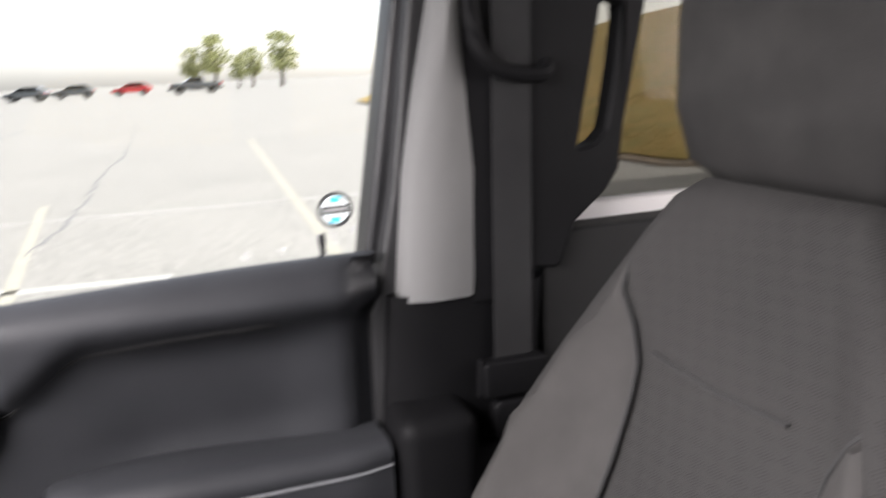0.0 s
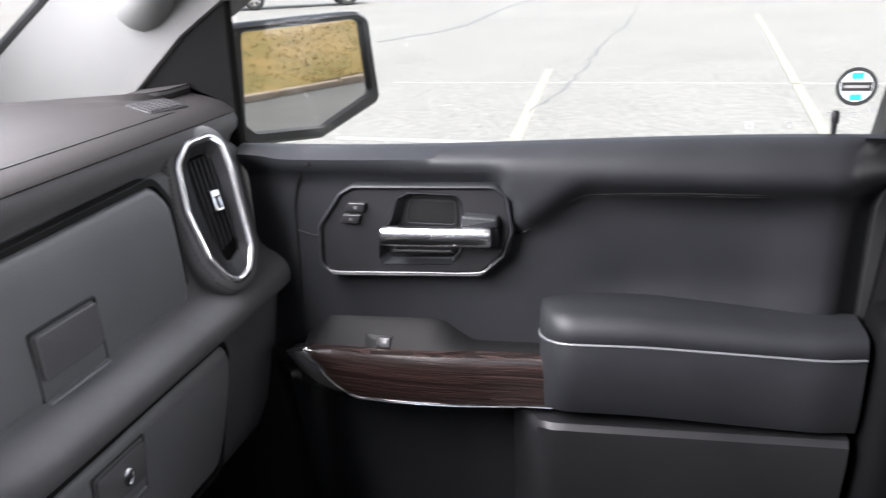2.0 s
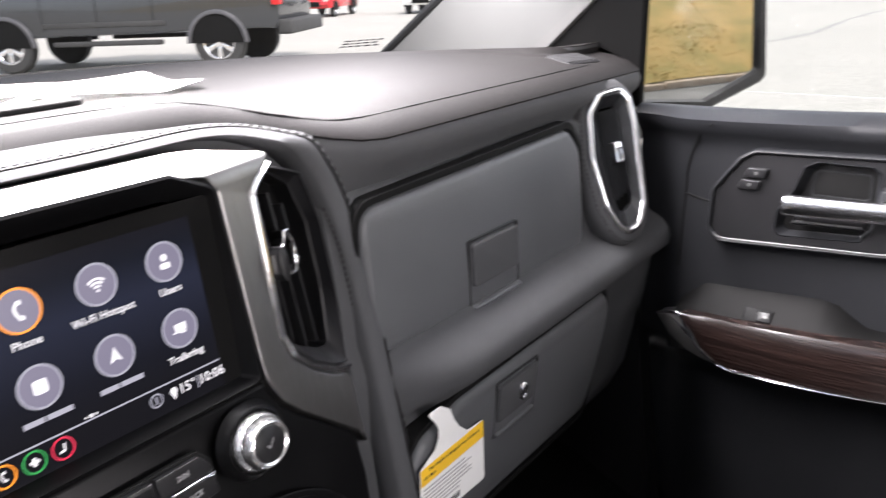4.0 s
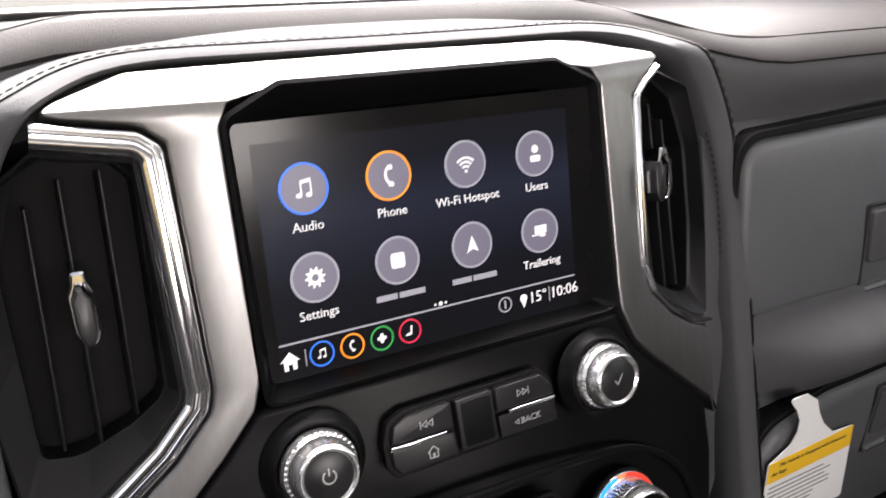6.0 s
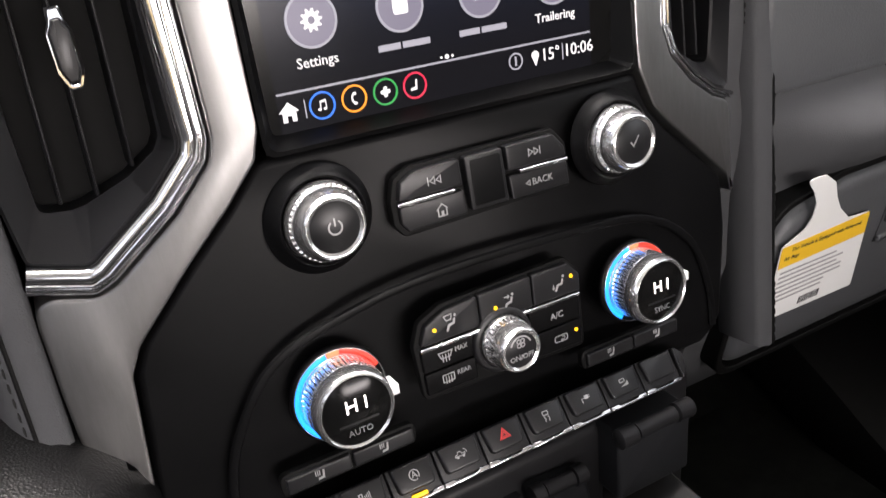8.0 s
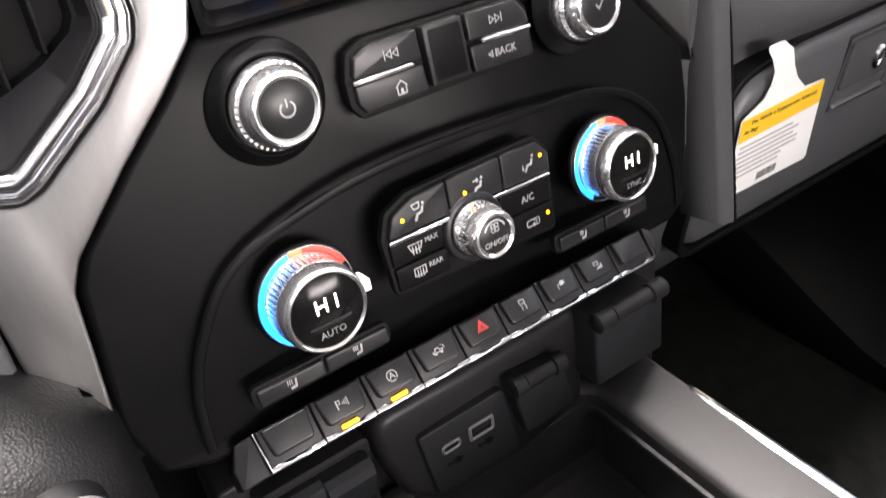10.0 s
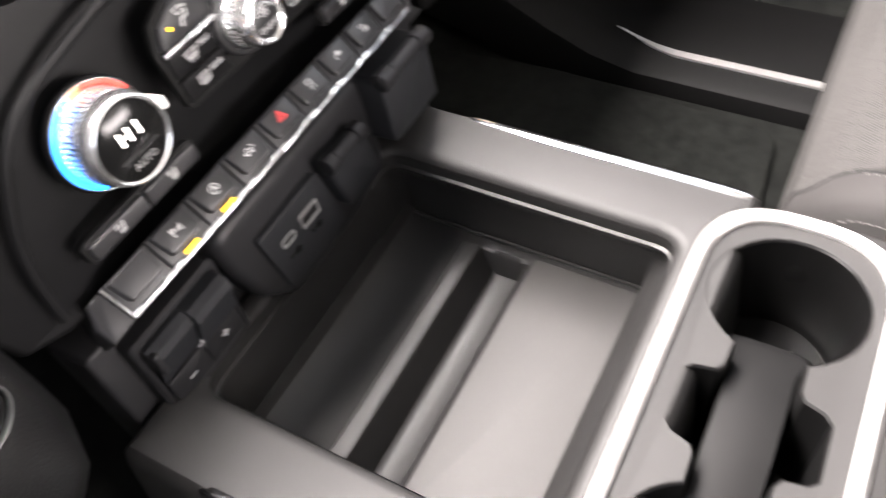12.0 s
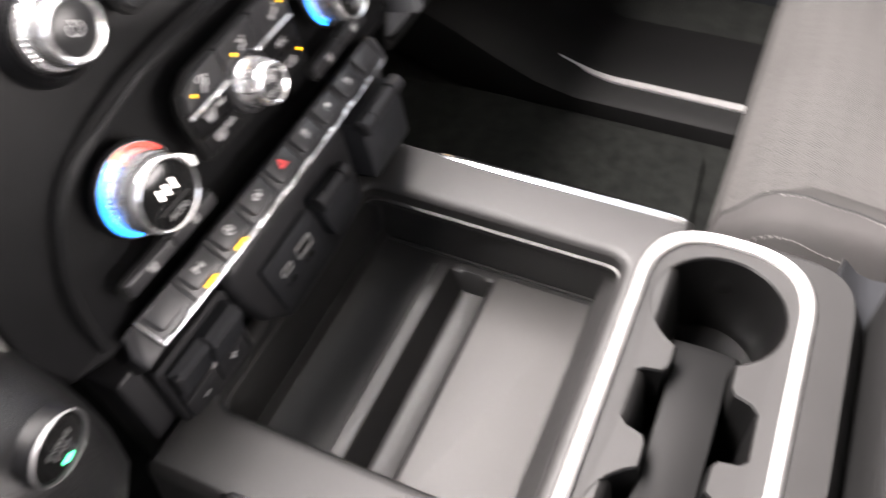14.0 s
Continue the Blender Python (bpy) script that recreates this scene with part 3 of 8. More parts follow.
def dash_profile(x):
    """The section of the dashboard at x, from the windscreen over the pad and down the front."""
    h, end = hump(x), ease(0.62, 0.78, abs(x))
    yb = screen_base(x)
    pts = [(yb, 1.445), (yb - 0.03, 1.468), (yb - 0.10, 1.476)]
    for f in (0.2, 0.4, 0.6, 0.8):
        y = (yb - 0.10) + (0.15 + 0.012 * h - yb + 0.10) * f
        pts.append((y, 1.476 - 0.009 * f + 0.018 * h * f - 0.010 * end))
    pts += [(0.150 + 0.012 * h, 1.466 + 0.022 * h), (0.118 + 0.030 * h, 1.460 + 0.029 * h), (0.098 + 0.036 * h, 1.454 + 0.033 * h), (0.084 + 0.040 * h, 1.445 + 0.032 * h), (0.080 + 0.042 * h, 1.434 + 0.025 * h), (0.083 + 0.040 * h, 1.423 + 0.018 * h)]
    cut = 0.11 * (1 - ease(0.200, 0.222, abs(x)))  # the recess behind the centre stack
    front = [(0.092, 1.414), (0.096, 1.405), (0.087, 1.399), (0.0805, 1.36), (0.076, 1.32), (0.074, 1.285), (0.070, 1.272)]
    fade = 1 - ease(0.225, 0.34, abs(x))
    front += [(y + (0.068 - y) * fade, z) for y, z in ((0.058, 1.262), (0.040, 1.255), (0.029, 1.247), (0.025, 1.237), (0.027, 1.225), (0.040, 1.212), (0.054, 1.20))]
    pts += [(y + cut, z) for y, z in front] + [(0.062 + cut, 1.15), (0.071 + cut, 1.10), (0.084 + cut, 1.04), (0.105 + cut, 0.995), (0.15 + 0.6 * cut, 0.97), (0.40, 1.0), (0.52, 1.25)]
    return [(x, y, z) for y, z in pts]


dash = thing("dashboard", (0, 0.25, 0.97), "black dashboard with padded top, glove boxes and vents", "dashboard")
xs = sorted([-0.79 + 1.58 * i / 64 for i in range(65)] + [s * x for s in (-1, 1) for x in (0.200, 0.205, 0.211, 0.217, 0.222)])
part("body", loft([dash_profile(x) for x in xs]), PAD, dash, "soft black grained dashboard moulding", 50)


def on_top(x, y):
    """The height of the pad."""
    p = dash_profile(x)
    for (_, y0, z0), (_, y1, z1) in zip(p, p[1:12]):
        if min(y0, y1) <= y <= max(y0, y1) and abs(y1 - y0) > 1e-6:
            return z0 + (z1 - z0) * (y - y0) / (y1 - y0)
    return p[9][2]


def seam_y(x):
    return 0.108 + 0.058 * (1 - ease(0.06, 0.26, abs(x)))


seam = smooth_path([(x, seam_y(x), on_top(x, seam_y(x)) + 0.0008) for x in [-0.70 + 1.4 * i / 28 for i in range(29)]], 3)
part("pad_seam", tube(seam, 0.0016, 6), DEEP, dash, "dark seam along the pad")
seam = smooth_path([(0.2165, 0.0790, 1.4055), (0.2275, 0.0785, 1.3773), (0.2355, 0.0760, 1.3273), (0.2385, 0.0735, 1.2765), (0.2380, 0.0670, 1.2500)], 6)
part("side_seam", stitches(seam, 0.0035, 0.0018, 0.0008), DTHREAD, dash, "dark stitches beside the centre stack")
# top skin over the same moulding, toned down where the windscreen light burns
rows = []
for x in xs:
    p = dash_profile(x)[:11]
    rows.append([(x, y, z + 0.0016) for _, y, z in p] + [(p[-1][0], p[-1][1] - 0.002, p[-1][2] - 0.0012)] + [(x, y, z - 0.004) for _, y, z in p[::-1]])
part("top_pad", loft(rows), PADTOP, dash, "brownish padded top, darkened against the strong light on it", 50)
# speaker grille at the back of the pad, and the small demister by the pillar
bm = slab(fillet(rect(0, 0, 0.30, 0.055), 0.02), -0.002, 0.002, axes((-0.02, 0.245, on_top(0, 0.245) + 0.0042), (1, 0, 0), (0, 1, -0.04)), 0.0015)
part("speaker_grille", bm, DEEP, dash, "dark oblong grille")
bm = bmesh.new()
DEM = axes((0.705, 0.132, on_top(0.705, 0.132) + 0.0020), (1, -0.15, -0.03), (0.15, 1, 0.22))
slab(fillet(rect(0, 0, 0.062, 0.040), 0.006), -0.004, 0.001, DEM, 0.001, bm)
for i in range(7):
    slab(rect(-0.025 + 0.0083 * i, 0, 0.004, 0.030), 0.001, 0.0025, DEM, 0.0005, bm)
part("demister_vent", bm, HARD, dash, "small ribbed demister vent")

def bowed(bm, m, k, v0):
    """A plate curved back above and below the height v0."""
    inv = m.inverted()
    vs = [(inv @ v.co).y for v in bm.verts]
    lo, hi = min(vs), max(vs)
    for i in range(1, 14):
        p = m @ Vector((0, lo + (hi - lo) * i / 14, 0))
        bmesh.ops.bisect_plane(bm, geom=bm.verts[:] + bm.edges[:] + bm.faces[:], plane_co=p, plane_no=m.to_3x3() @ Vector((0, 1, 0)))
    for v in bm.verts:
        q = inv @ v.co
        q.z -= k * (q.y - v0) ** 2
        v.co = m @ q
    return bm


# upper glove box door, set a little proud of its opening
FACE = axes((0, 0.077, 1.333), (1, 0, 0), (0, 0.03, 1))
part("glove_gap", framed(fillet([(0.238, -0.074), (0.624, -0.082), (0.624, 0.046), (0.599, 0.078), (0.244, 0.068)], 0.026, 8), fillet([(0.246, -0.066), (0.616, -0.074), (0.616, 0.043), (0.595, 0.070), (0.250, 0.062)], 0.024, 8), -0.01, 0.0025, FACE, 0.001), DEEP, dash)
door = [(0.246, -0.066), (0.616, -0.074), (0.616, 0.043), (0.595, 0.070), (0.250, 0.062)]
part("upper_glove_box_door", bowed(slab(fillet(door, 0.026, 8), -0.02, 0.009, FACE, 0.009, None, 5), FACE, 0.55, -0.040), LEATHER, dash, "black grained upper glove box door")
LATCH = axes((0.427, 0.0675, 1.297), (1, 0, 0), (0, 0.02, 1))
up = part("glove_box_latch", framed(fillet(rect(0, 0, 0.088, 0.073), 0.005), fillet(rect(0, 0.001, 0.081, 0.064), 0.004), -0.004, 0.0012, LATCH, 0.0012), HARD, dash, "dark recessed rim")
part("push_plate", slab(fillet(rect(0, 0.0105, 0.078, 0.042), 0.005), -0.006, 0.0050, LATCH, 0.0022), PAD, up, "flat black push plate", 15)
part("finger_slot", slab(fillet(rect(0, -0.0215, 0.080, 0.018), 0.003), -0.006, -0.0008, LATCH, 0.0004), MATT, up)
part("bottom_lip", slab(fillet(rect(0, -0.0325, 0.084, 0.0075), 0.003), -0.006, 0.0060, LATCH, 0.0034), LEATHER, up, "rounded lower lip")

# lower glove box
LOW = axes((0, 0.047, 1.205), (1, 0, 0), (0, -0.12, 1))
low = [(0.250, -0.165), (0.620, -0.165), (0.640, -0.022), (0.630, 0.000), (0.330, -0.004), (0.275, -0.018), (0.252, -0.050)]
part("lower_glove_gap", framed(fillet(shrink(low, -0.006), 0.024, 7), fillet(low, 0.022, 7), -0.02, 0.0015, LOW, 0.001), DEEP, dash)
part("lower_glove_box_door", bowed(slab(fillet(low, 0.026, 7), -0.03, 0.009, LOW, 0.012, None, 5), LOW, 0.7, -0.055), LEATHER, dash, "black lower glove box door")
LL = at_uv(LOW, 0.4265, -0.045, 0.006)
lk = part("lower_glove_latch", framed(fillet(rect(0, 0, 0.080, 0.066), 0.004), fillet(rect(0, 0.002, 0.072, 0.056), 0.003), -0.004, 0.0030, LL, 0.0012), HARD, dash)
part("push_plate", slab(fillet(rect(0, 0.007, 0.070, 0.042), 0.005), -0.006, 0.0060, LL, 0.0020), PAD, lk, "", 15)
part("lock_cylinder", lathe([(0.0085, 0.0), (0.0085, 0.004), (0.0075, 0.0055), (0.0055, 0.0055), (0.005, 0.0045)], at_uv(LL, 0.006, 0.006, 0.004) @ Matrix.Diagonal((0.8, 1.25, 1, 1)), 24), SATIN, lk, "small metal lock")
part("bottom_lip", slab(fillet(rect(0, -0.029, 0.072, 0.0060), 0.002), -0.006, 0.0060, LL, 0.0028), LEATHER, lk)

# outer vent beside the door
VEN = axes((0.678, 0.058, 1.363), (0.94, -0.34, 0), (0, 0.35, 1))
ring_ = [(-0.014, 0.0725), (0.021, 0.0760), (0.0365, 0.063), (0.0385, 0.029), (0.0290, -0.067), (0.0165, -0.092), (-0.010, -0.1015), (-0.027, -0.086), (-0.0395, -0.0605), (-0.0460, -0.004), (-0.0380, 0.050)]
ring = fillet(ring_, 0.024, 6)
surround = shrink(ring, -0.013)
bm = loft([[VEN @ Vector((u, v, w)) for u, v in pts] for pts, w in ((surround, -0.09), (surround, -0.014), (shrink(surround, 0.0015), -0.008), (shrink(surround, 0.005), -0.003), (shrink(surround, 0.010), -0.001), (shrink(ring, 0.003), -0.001), (shrink(ring, 0.003), -0.016))], None, True, False)
part("vent_surround", bm, PAD, dash, "stitched padded vent surround")
vent = part("outer_vent", slab(shrink(ring, 0.0032), -0.02, -0.0135, VEN), DEEP, dash, "upright outer air vent in a bright ring")
part("ring", framed(ring, shrink(ring, 0.0090), -0.012, 0.0055, VEN, 0.0036), SATIN, vent, "bright satin chrome ring", 60)
mouth_ = fillet([(-0.011, 0.0520), (0.012, 0.0540), (0.0175, 0.0480), (0.0185, 0.024), (0.0150, -0.055), (0.0125, -0.064), (-0.002, -0.0725), (-0.010, -0.0690), (-0.0170, -0.036), (-0.0180, -0.004), (-0.0165, 0.046)], 0.004, 6)
part("liner", framed(shrink(ring, 0.0086), mouth_, -0.0130, 0.0030, VEN, 0.001, None, -0.005), SOFT, vent, "sloping grey liner", 40)
# added near-black plate, painting the shade of the duct behind the slats
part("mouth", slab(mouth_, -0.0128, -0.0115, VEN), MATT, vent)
for i in range(5):
    u = -0.0125 + 0.0066 * i
    part("slat", slab([(u - 0.0022, -0.060 + 0.003 * i), (u - 0.0004, -0.060 + 0.003 * i), (u + 0.0012, 0.0485 + 0.0006 * i), (u - 0.0006, 0.0485 + 0.0006 * i)], -0.0115, -0.0050, VEN, 0.0006), SOFT, vent)
tb = part("tab", framed(fillet([(-0.0055, -0.014), (0.0050, -0.014), (0.0050, 0.011), (-0.0055, 0.011)], 0.002), fillet([(-0.0028, -0.011), (0.0026, -0.011), (0.0026, 0.003), (-0.0028, 0.003)], 0.001), -0.009, 0.0050, VEN, 0.0012), CHROME, vent, "chrome thumb tab")
part("tab_grip", slab(rect(-0.0001, -0.004, 0.0056, 0.0145), -0.009, 0.0030, VEN), KEYMAT, vent)
st = smooth_path([VEN @ Vector((u, v, 0.0005)) for u, v in shrink(ring, -0.0085)[44:77]], 2)
part("stitching", stitches(st, 0.0035, 0.0018, 0.0007), DTHREAD, vent)

# ---- centre stack ----
CEN = axes((0, -0.006, 1.165), (1, 0, 0), (0, 0.19, 0.98))
stk = thing("centre_stack", (0, 0.02, 1.05), "centre stack with touch screen, silver frame, knobs and keys", "centre console")


def mirrored(pts):
    return [(-u, v) for u, v in pts[::-1]]


edge_left = [(0.0985, 0.1655), (0.1025, 0.1645), (0.1165, 0.1495), (0.1375, 0.1300), (0.1625, 0.1045), (0.1680, 0.0935), (0.1740, 0.030), (0.1660, 0.004), (0.146, -0.004)]
edge_right = [(0.0955, 0.1655), (0.1000, 0.1645), (0.107, 0.1465), (0.118, 0.1340), (0.1590, 0.0965), (0.1610, 0.0650), (0.1560, 0.010), (0.150, 0.002), (0.140, -0.004)]
face = [(-u, v) for u, v in edge_left] + edge_right[::-1]
part("face", slab(fillet(face, [0.012 if 0.085 < p[1] < 0.16 else 0.002 if p[1] > 0.16 else 0.006 for p in face], 6), -0.03, 0.0, CEN, 0.003), PANEL, stk, "satin black control panel", 50)

# brushed silver frame: a bridge over the screen and two legs that flare outwards
crown = [(0.099, 0.179), (0.099, 0.286), (0.094, 0.296), (0.072, 0.304), (0.0, 0.304)]
rt = [(0.0, 0.331), (0.092, 0.327), (0.108, 0.322), (0.142, 0.299), (0.127, 0.2865), (0.1195, 0.279), (0.1168, 0.186), (0.1218, 0.1705), (0.1355, 0.1550), (0.1510, 0.1440), (0.1635, 0.1395), (0.1635, 0.084), (0.1605, 0.0970), (0.1195, 0.1350), (0.1085, 0.1472), (0.1003, 0.166)] + crown
lt = [(0.0, 0.331), (0.092, 0.327), (0.128, 0.324), (0.1665, 0.2955), (0.129, 0.2893), (0.1205, 0.2822), (0.1182, 0.180), (0.1207, 0.1707), (0.1375, 0.1532), (0.1652, 0.1328), (0.1735, 0.1297), (0.1965, 0.1370), (0.1960, 0.095), (0.1930, 0.025), (0.1755, 0.025), (0.1698, 0.0940), (0.1642, 0.1052), (0.1390, 0.1310), (0.1180, 0.1505), (0.1030, 0.1665)] + crown
bm = bmesh.new()
for s, side_pts in ((1, rt), (-1, lt)):
    pts = [(s * u, v) for u, v in (side_pts if s > 0 else side_pts[::-1])]
    slab(fillet(pts, [0 if abs(p[0]) < 1e-6 else 0.012 if 0.085 < p[1] < 0.19 else 0.004 for p in pts], 6), -0.03, 0.0035, CEN, 0.0016, bm)
# the bridge leans back over the top of the screen
INV = CEN.inverted()


def leaned(p):
    """A point of the stack bent back above the screen."""
    q = INV @ Vector(p)
    h = min(q.y, 0.352)
    lean = 0.25 * min(max(h - 0.292, 0.0), 0.005) + 0.65 * min(max(h - 0.297, 0.0), 0.005) + 1.0 * max(0.0, h - 0.302)
    return CEN @ Vector((q.x, q.y - 0.45 * lean, q.z - lean))


for cut in (0.292, 0.297, 0.302):
    bmesh.ops.bisect_plane(bm, geom=bm.verts[:] + bm.edges[:] + bm.faces[:], plane_co=CEN @ Vector((0, cut, 0)), plane_no=CEN.to_3x3() @ Vector((0, 1, 0)))
for v in bm.verts:
    v.co = leaned(v.co)
part("silver_frame", bm, SILVER, stk, "brushed silver frame round screen and vents", 30)

# bright mouldings between frame and vents, dark vents with upright blades and a thumb tab
SIDES = {
    -1: dict(path=[(0.1668, 0.2935), (0.1300, 0.2876), (0.1215, 0.2810), (0.1190, 0.1802), (0.1215, 0.1712), (0.1382, 0.1540), (0.1657, 0.1338), (0.1735, 0.1307), (0.1972, 0.1380)],
             hole=[(0.1640, 0.2795), (0.1400, 0.2765), (0.1330, 0.2695), (0.1352, 0.1830), (0.1380, 0.1780), (0.1500, 0.1700), (0.1680, 0.1632), (0.1730, 0.1625), (0.1845, 0.1640), (0.1858, 0.205), (0.1868, 0.240), (0.1760, 0.272)],
             shut=[(0.1985, 0.190), (0.1960, 0.235), (0.1850, 0.270)], scale=1.0, blades=(0.1450, 0.1602, 0.1738), tab=(0.1600, 0.2208)),
    1: dict(path=[(0.1375, 0.2940), (0.1275, 0.2865), (0.1202, 0.2790), (0.1175, 0.1862), (0.1225, 0.1710), (0.1360, 0.1558), (0.1512, 0.1450), (0.1640, 0.1405)],
            hole=[(0.1440, 0.2860), (0.1330, 0.2790), (0.1265, 0.2720), (0.1245, 0.1900), (0.1285, 0.1790), (0.1400, 0.1690), (0.1530, 0.1610), (0.1610, 0.1600), (0.1650, 0.200), (0.1650, 0.245), (0.1580, 0.273)],
            shut=[(0.1690, 0.195), (0.1690, 0.245), (0.1620, 0.279)], scale=0.42, blades=(0.1345, 0.1435, 0.1520), tab=(0.1437, 0.2320)),
}
BAND = [(0.0, -0.020), (0.0, 0.0010), (0.0006, 0.0026), (0.0020, 0.0032), (0.0028, 0.0014), (0.0034, 0.0014), (0.0044, 0.0032), (0.0062, 0.0042), (0.0085, 0.0040), (0.0103, 0.0022), (0.0113, -0.0020), (0.0116, -0.020)]
for s, d in SIDES.items():
    M = CEN @ Matrix.Diagonal((s, 1, 1, 1))
    wide = 0.0112 * d["scale"]
    well = offset_open(d["path"], wide) + d["shut"]
    v = part("centre_vent", slab(well, -0.034, -0.030, M), DEEP, stk, "dark upright air vent with bright tab")
    part("rim", framed(fillet(well, 0.004, 3), fillet(d["hole"], 0.004, 3), -0.032, 0.0, M, 0.0012, None, -0.011), HARD, v, "sloping black vent rim", 30)
    part("bright_strip", ribbon(d["path"], [(a * d["scale"], w) for a, w in BAND], M), CHROME, v, "polished chrome moulding with a fine groove", 50)
    for i, u in enumerate(d["blades"]):
        lo, hi = 0.1655 + (0.008 if i == 0 else 0), (0.274 if i == 0 else 0.272 if i == 1 else 0.262)
        part("blade", slab(fillet([(u + 0.0016, lo), (u + 0.0030, lo), (u + 0.0007, hi), (u - 0.0007, hi)], 0.0003, 2), -0.031, -0.0125, M, 0.0005), HARD, v, "thin upright blade")
    T = at_uv(M, *d["tab"], -0.012) @ Matrix.Rotation(radians(-2), 4, "Z")
    lens = [(-0.0026, 0.0155), (0.0026, 0.0155), (0.0030, 0.0105), (0.0046, 0.0070), (0.0046, -0.0080), (0.0022, -0.0140), (-0.0022, -0.0140), (-0.0046, -0.0080), (-0.0046, 0.0070), (-0.0030, 0.0105)]
    slot = [(-0.0012, 0.0105), (0.0012, 0.0105), (0.0018, 0.0085), (0.0034, 0.0058), (0.0034, -0.0072), (0.0014, -0.0122), (-0.0014, -0.0122), (-0.0034, -0.0072), (-0.0034, 0.0058), (-0.0018, 0.0085)]
    tb = part("tab", framed(fillet(lens, 0.0012, 3), fillet(slot, 0.0008, 3), -0.004, 0.0090, T, 0.0011), CHROME, v, "bright thumb tab with dark grip")
    part("grip", slab(fillet(slot, 0.0008, 3), -0.004, 0.0075, T, 0.0008), KEYMAT, tb)

# padded brow round the whole stack, with stitching
brow = [(0.199, -0.02), (0.199, 0.10), (0.1985, 0.19), (0.1935, 0.235), (0.184, 0.270), (0.1655, 0.300), (0.128, 0.330), (0.06, 0.3365)]
brow = [(0.12 + (u - 0.12) * 0.80 if u > 0.12 else u, v) for u, v in brow] + mirrored(brow)
line = smooth_path([(u, v, 0) for u, v in brow], 6)
sec = [(-0.002, -0.03), (-0.002, 0.002), (0.0, 0.006), (0.006, 0.009), (0.013, 0.006), (0.017, 0.000), (0.022, -0.012), (0.026, -0.03), (0.028, -0.075)]


def swept(line, sec, m):
    rows = []
    for i, p in enumerate(line):
        a, b = line[max(i - 1, 0)], line[min(i + 1, len(line) - 1)]
        d = (b - a).normalized()
        n = Vector((d.y, -d.x, 0))
        rows.append([leaned(m @ (p + n * o + Vector((0, 0, w)))) for o, w in sec])
    return rows


part("brow", loft(swept(line, sec, CEN)), PAD, stk, "padded black brow with a stitched edge", 60)
rows = swept(line, [(0.0128, 0.0064)], CEN)
part("brow_stitching", stitches([r[0] for r in rows], 0.0040, 0.0022, 0.0006), DTHREAD, stk)
rows = swept(line, [(0.0100, 0.0078)], CEN)
part("brow_seam", tube([r[0] for r in rows], 0.0009, 5), DEEP, stk)

# screen: deep bezel, dark glass and the lit picture
SCR = axes((0, 0.0480, 1.3748), (1, 0, 0), (0, 0.137, 1))
out = [(-0.0985, 0.166), (0.0985, 0.166), (0.0985, 0.290), (0.072, 0.3035), (-0.072, 0.3035), (-0.0985, 0.290)]
inn = [(-0.088, 0.172), (0.096, 0.172), (0.096, 0.282), (0.074, 0.290), (-0.066, 0.290), (-0.088, 0.282)]
bm = bmesh.new()
levels = [(fillet(out, 0.006, 3), 0.0025), (fillet(shrink(out, 0.002), 0.006, 3), 0.0035), (fillet(inn, 0.003, 3), -0.0175)]
stack(levels, CEN, bm, False, False)
part("screen_bezel", bm, PANEL, stk, "deep satin black screen bezel", 30)
scr = part("touch_screen", slab(fillet(rect(0.004, 0.006, 0.194, 0.132), 0.004), -0.006, 0.0, SCR), GLOSS, stk, "lit touch screen with round icons in two rows")
m, t, b = nodes_of("screen_picture")
vec = coords(t)
sep = t.nodes.new("ShaderNodeSeparateXYZ")
t.links.new(vec, sep.inputs["Vector"])
mr = t.nodes.new("ShaderNodeMapRange")
mr.inputs["From Min"].default_value, mr.inputs["From Max"].default_value = 1.346, 1.437
t.links.new(sep.outputs["Z"], mr.inputs["Value"])
t.links.new(ramp(t, mr.outputs["Result"], [(0.0, (0.0015, 0.0015, 0.002)), (0.22, (0.0018, 0.0021, 0.0036)), (0.62, (0.0055, 0.0068, 0.0125)), (0.85, (0.0018, 0.0024, 0.0042)), (1.0, (0.002, 0.002, 0.003))]), b.inputs["Emission Color"])
b.inputs["Emission Strength"].default_value = 1.0
b.inputs["Base Color"].default_value, b.inputs["Roughness"].default_value = (0.004, 0.004, 0.005, 1), 0.2
b.inputs["Specular IOR Level"].default_value = 0.12
part("picture", slab(rect(0.0000, 0.0075, 0.169, 0.110), 0.0, 0.0003, SCR), m, scr, "dark blue glowing home page", 0)
ICON = glowing("icon_disc", (0.060, 0.056, 0.078), 1.0)
PALE = glowing("icon_white", (0.34, 0.335, 0.34), 1.0)
DIM = glowing("icon_grey", (0.13, 0.13, 0.15), 1.0)
BLUE, AMBER, GREEN, RED = (glowing("icon_" + n, c, 1.0) for n, c in (("blue", (0.005, 0.07, 0.36)), ("amber", (0.40, 0.13, 0.005)), ("green", (0.005, 0.13, 0.025)), ("red", (0.28, 0.006, 0.025))))


def note(bm, m, k):
    for u in (-0.45, 0.35):
        slab([(k * (u + 0.26 * math.cos(a)), k * (-0.5 + 0.2 * math.sin(a))) for a in [2 * math.pi * i / 14 for i in range(14)]], 0, 0.0002, m, 0, bm)
        slab(rect(k * (u + 0.2), 0.05 * k, 0.13 * k, 1.1 * k), 0, 0.0002, m, 0, bm)
    slab([(-0.30 * k, 0.35 * k), (0.6 * k, 0.5 * k), (0.6 * k, 0.8 * k), (-0.30 * k, 0.65 * k)], 0, 0.0002, m, 0, bm)


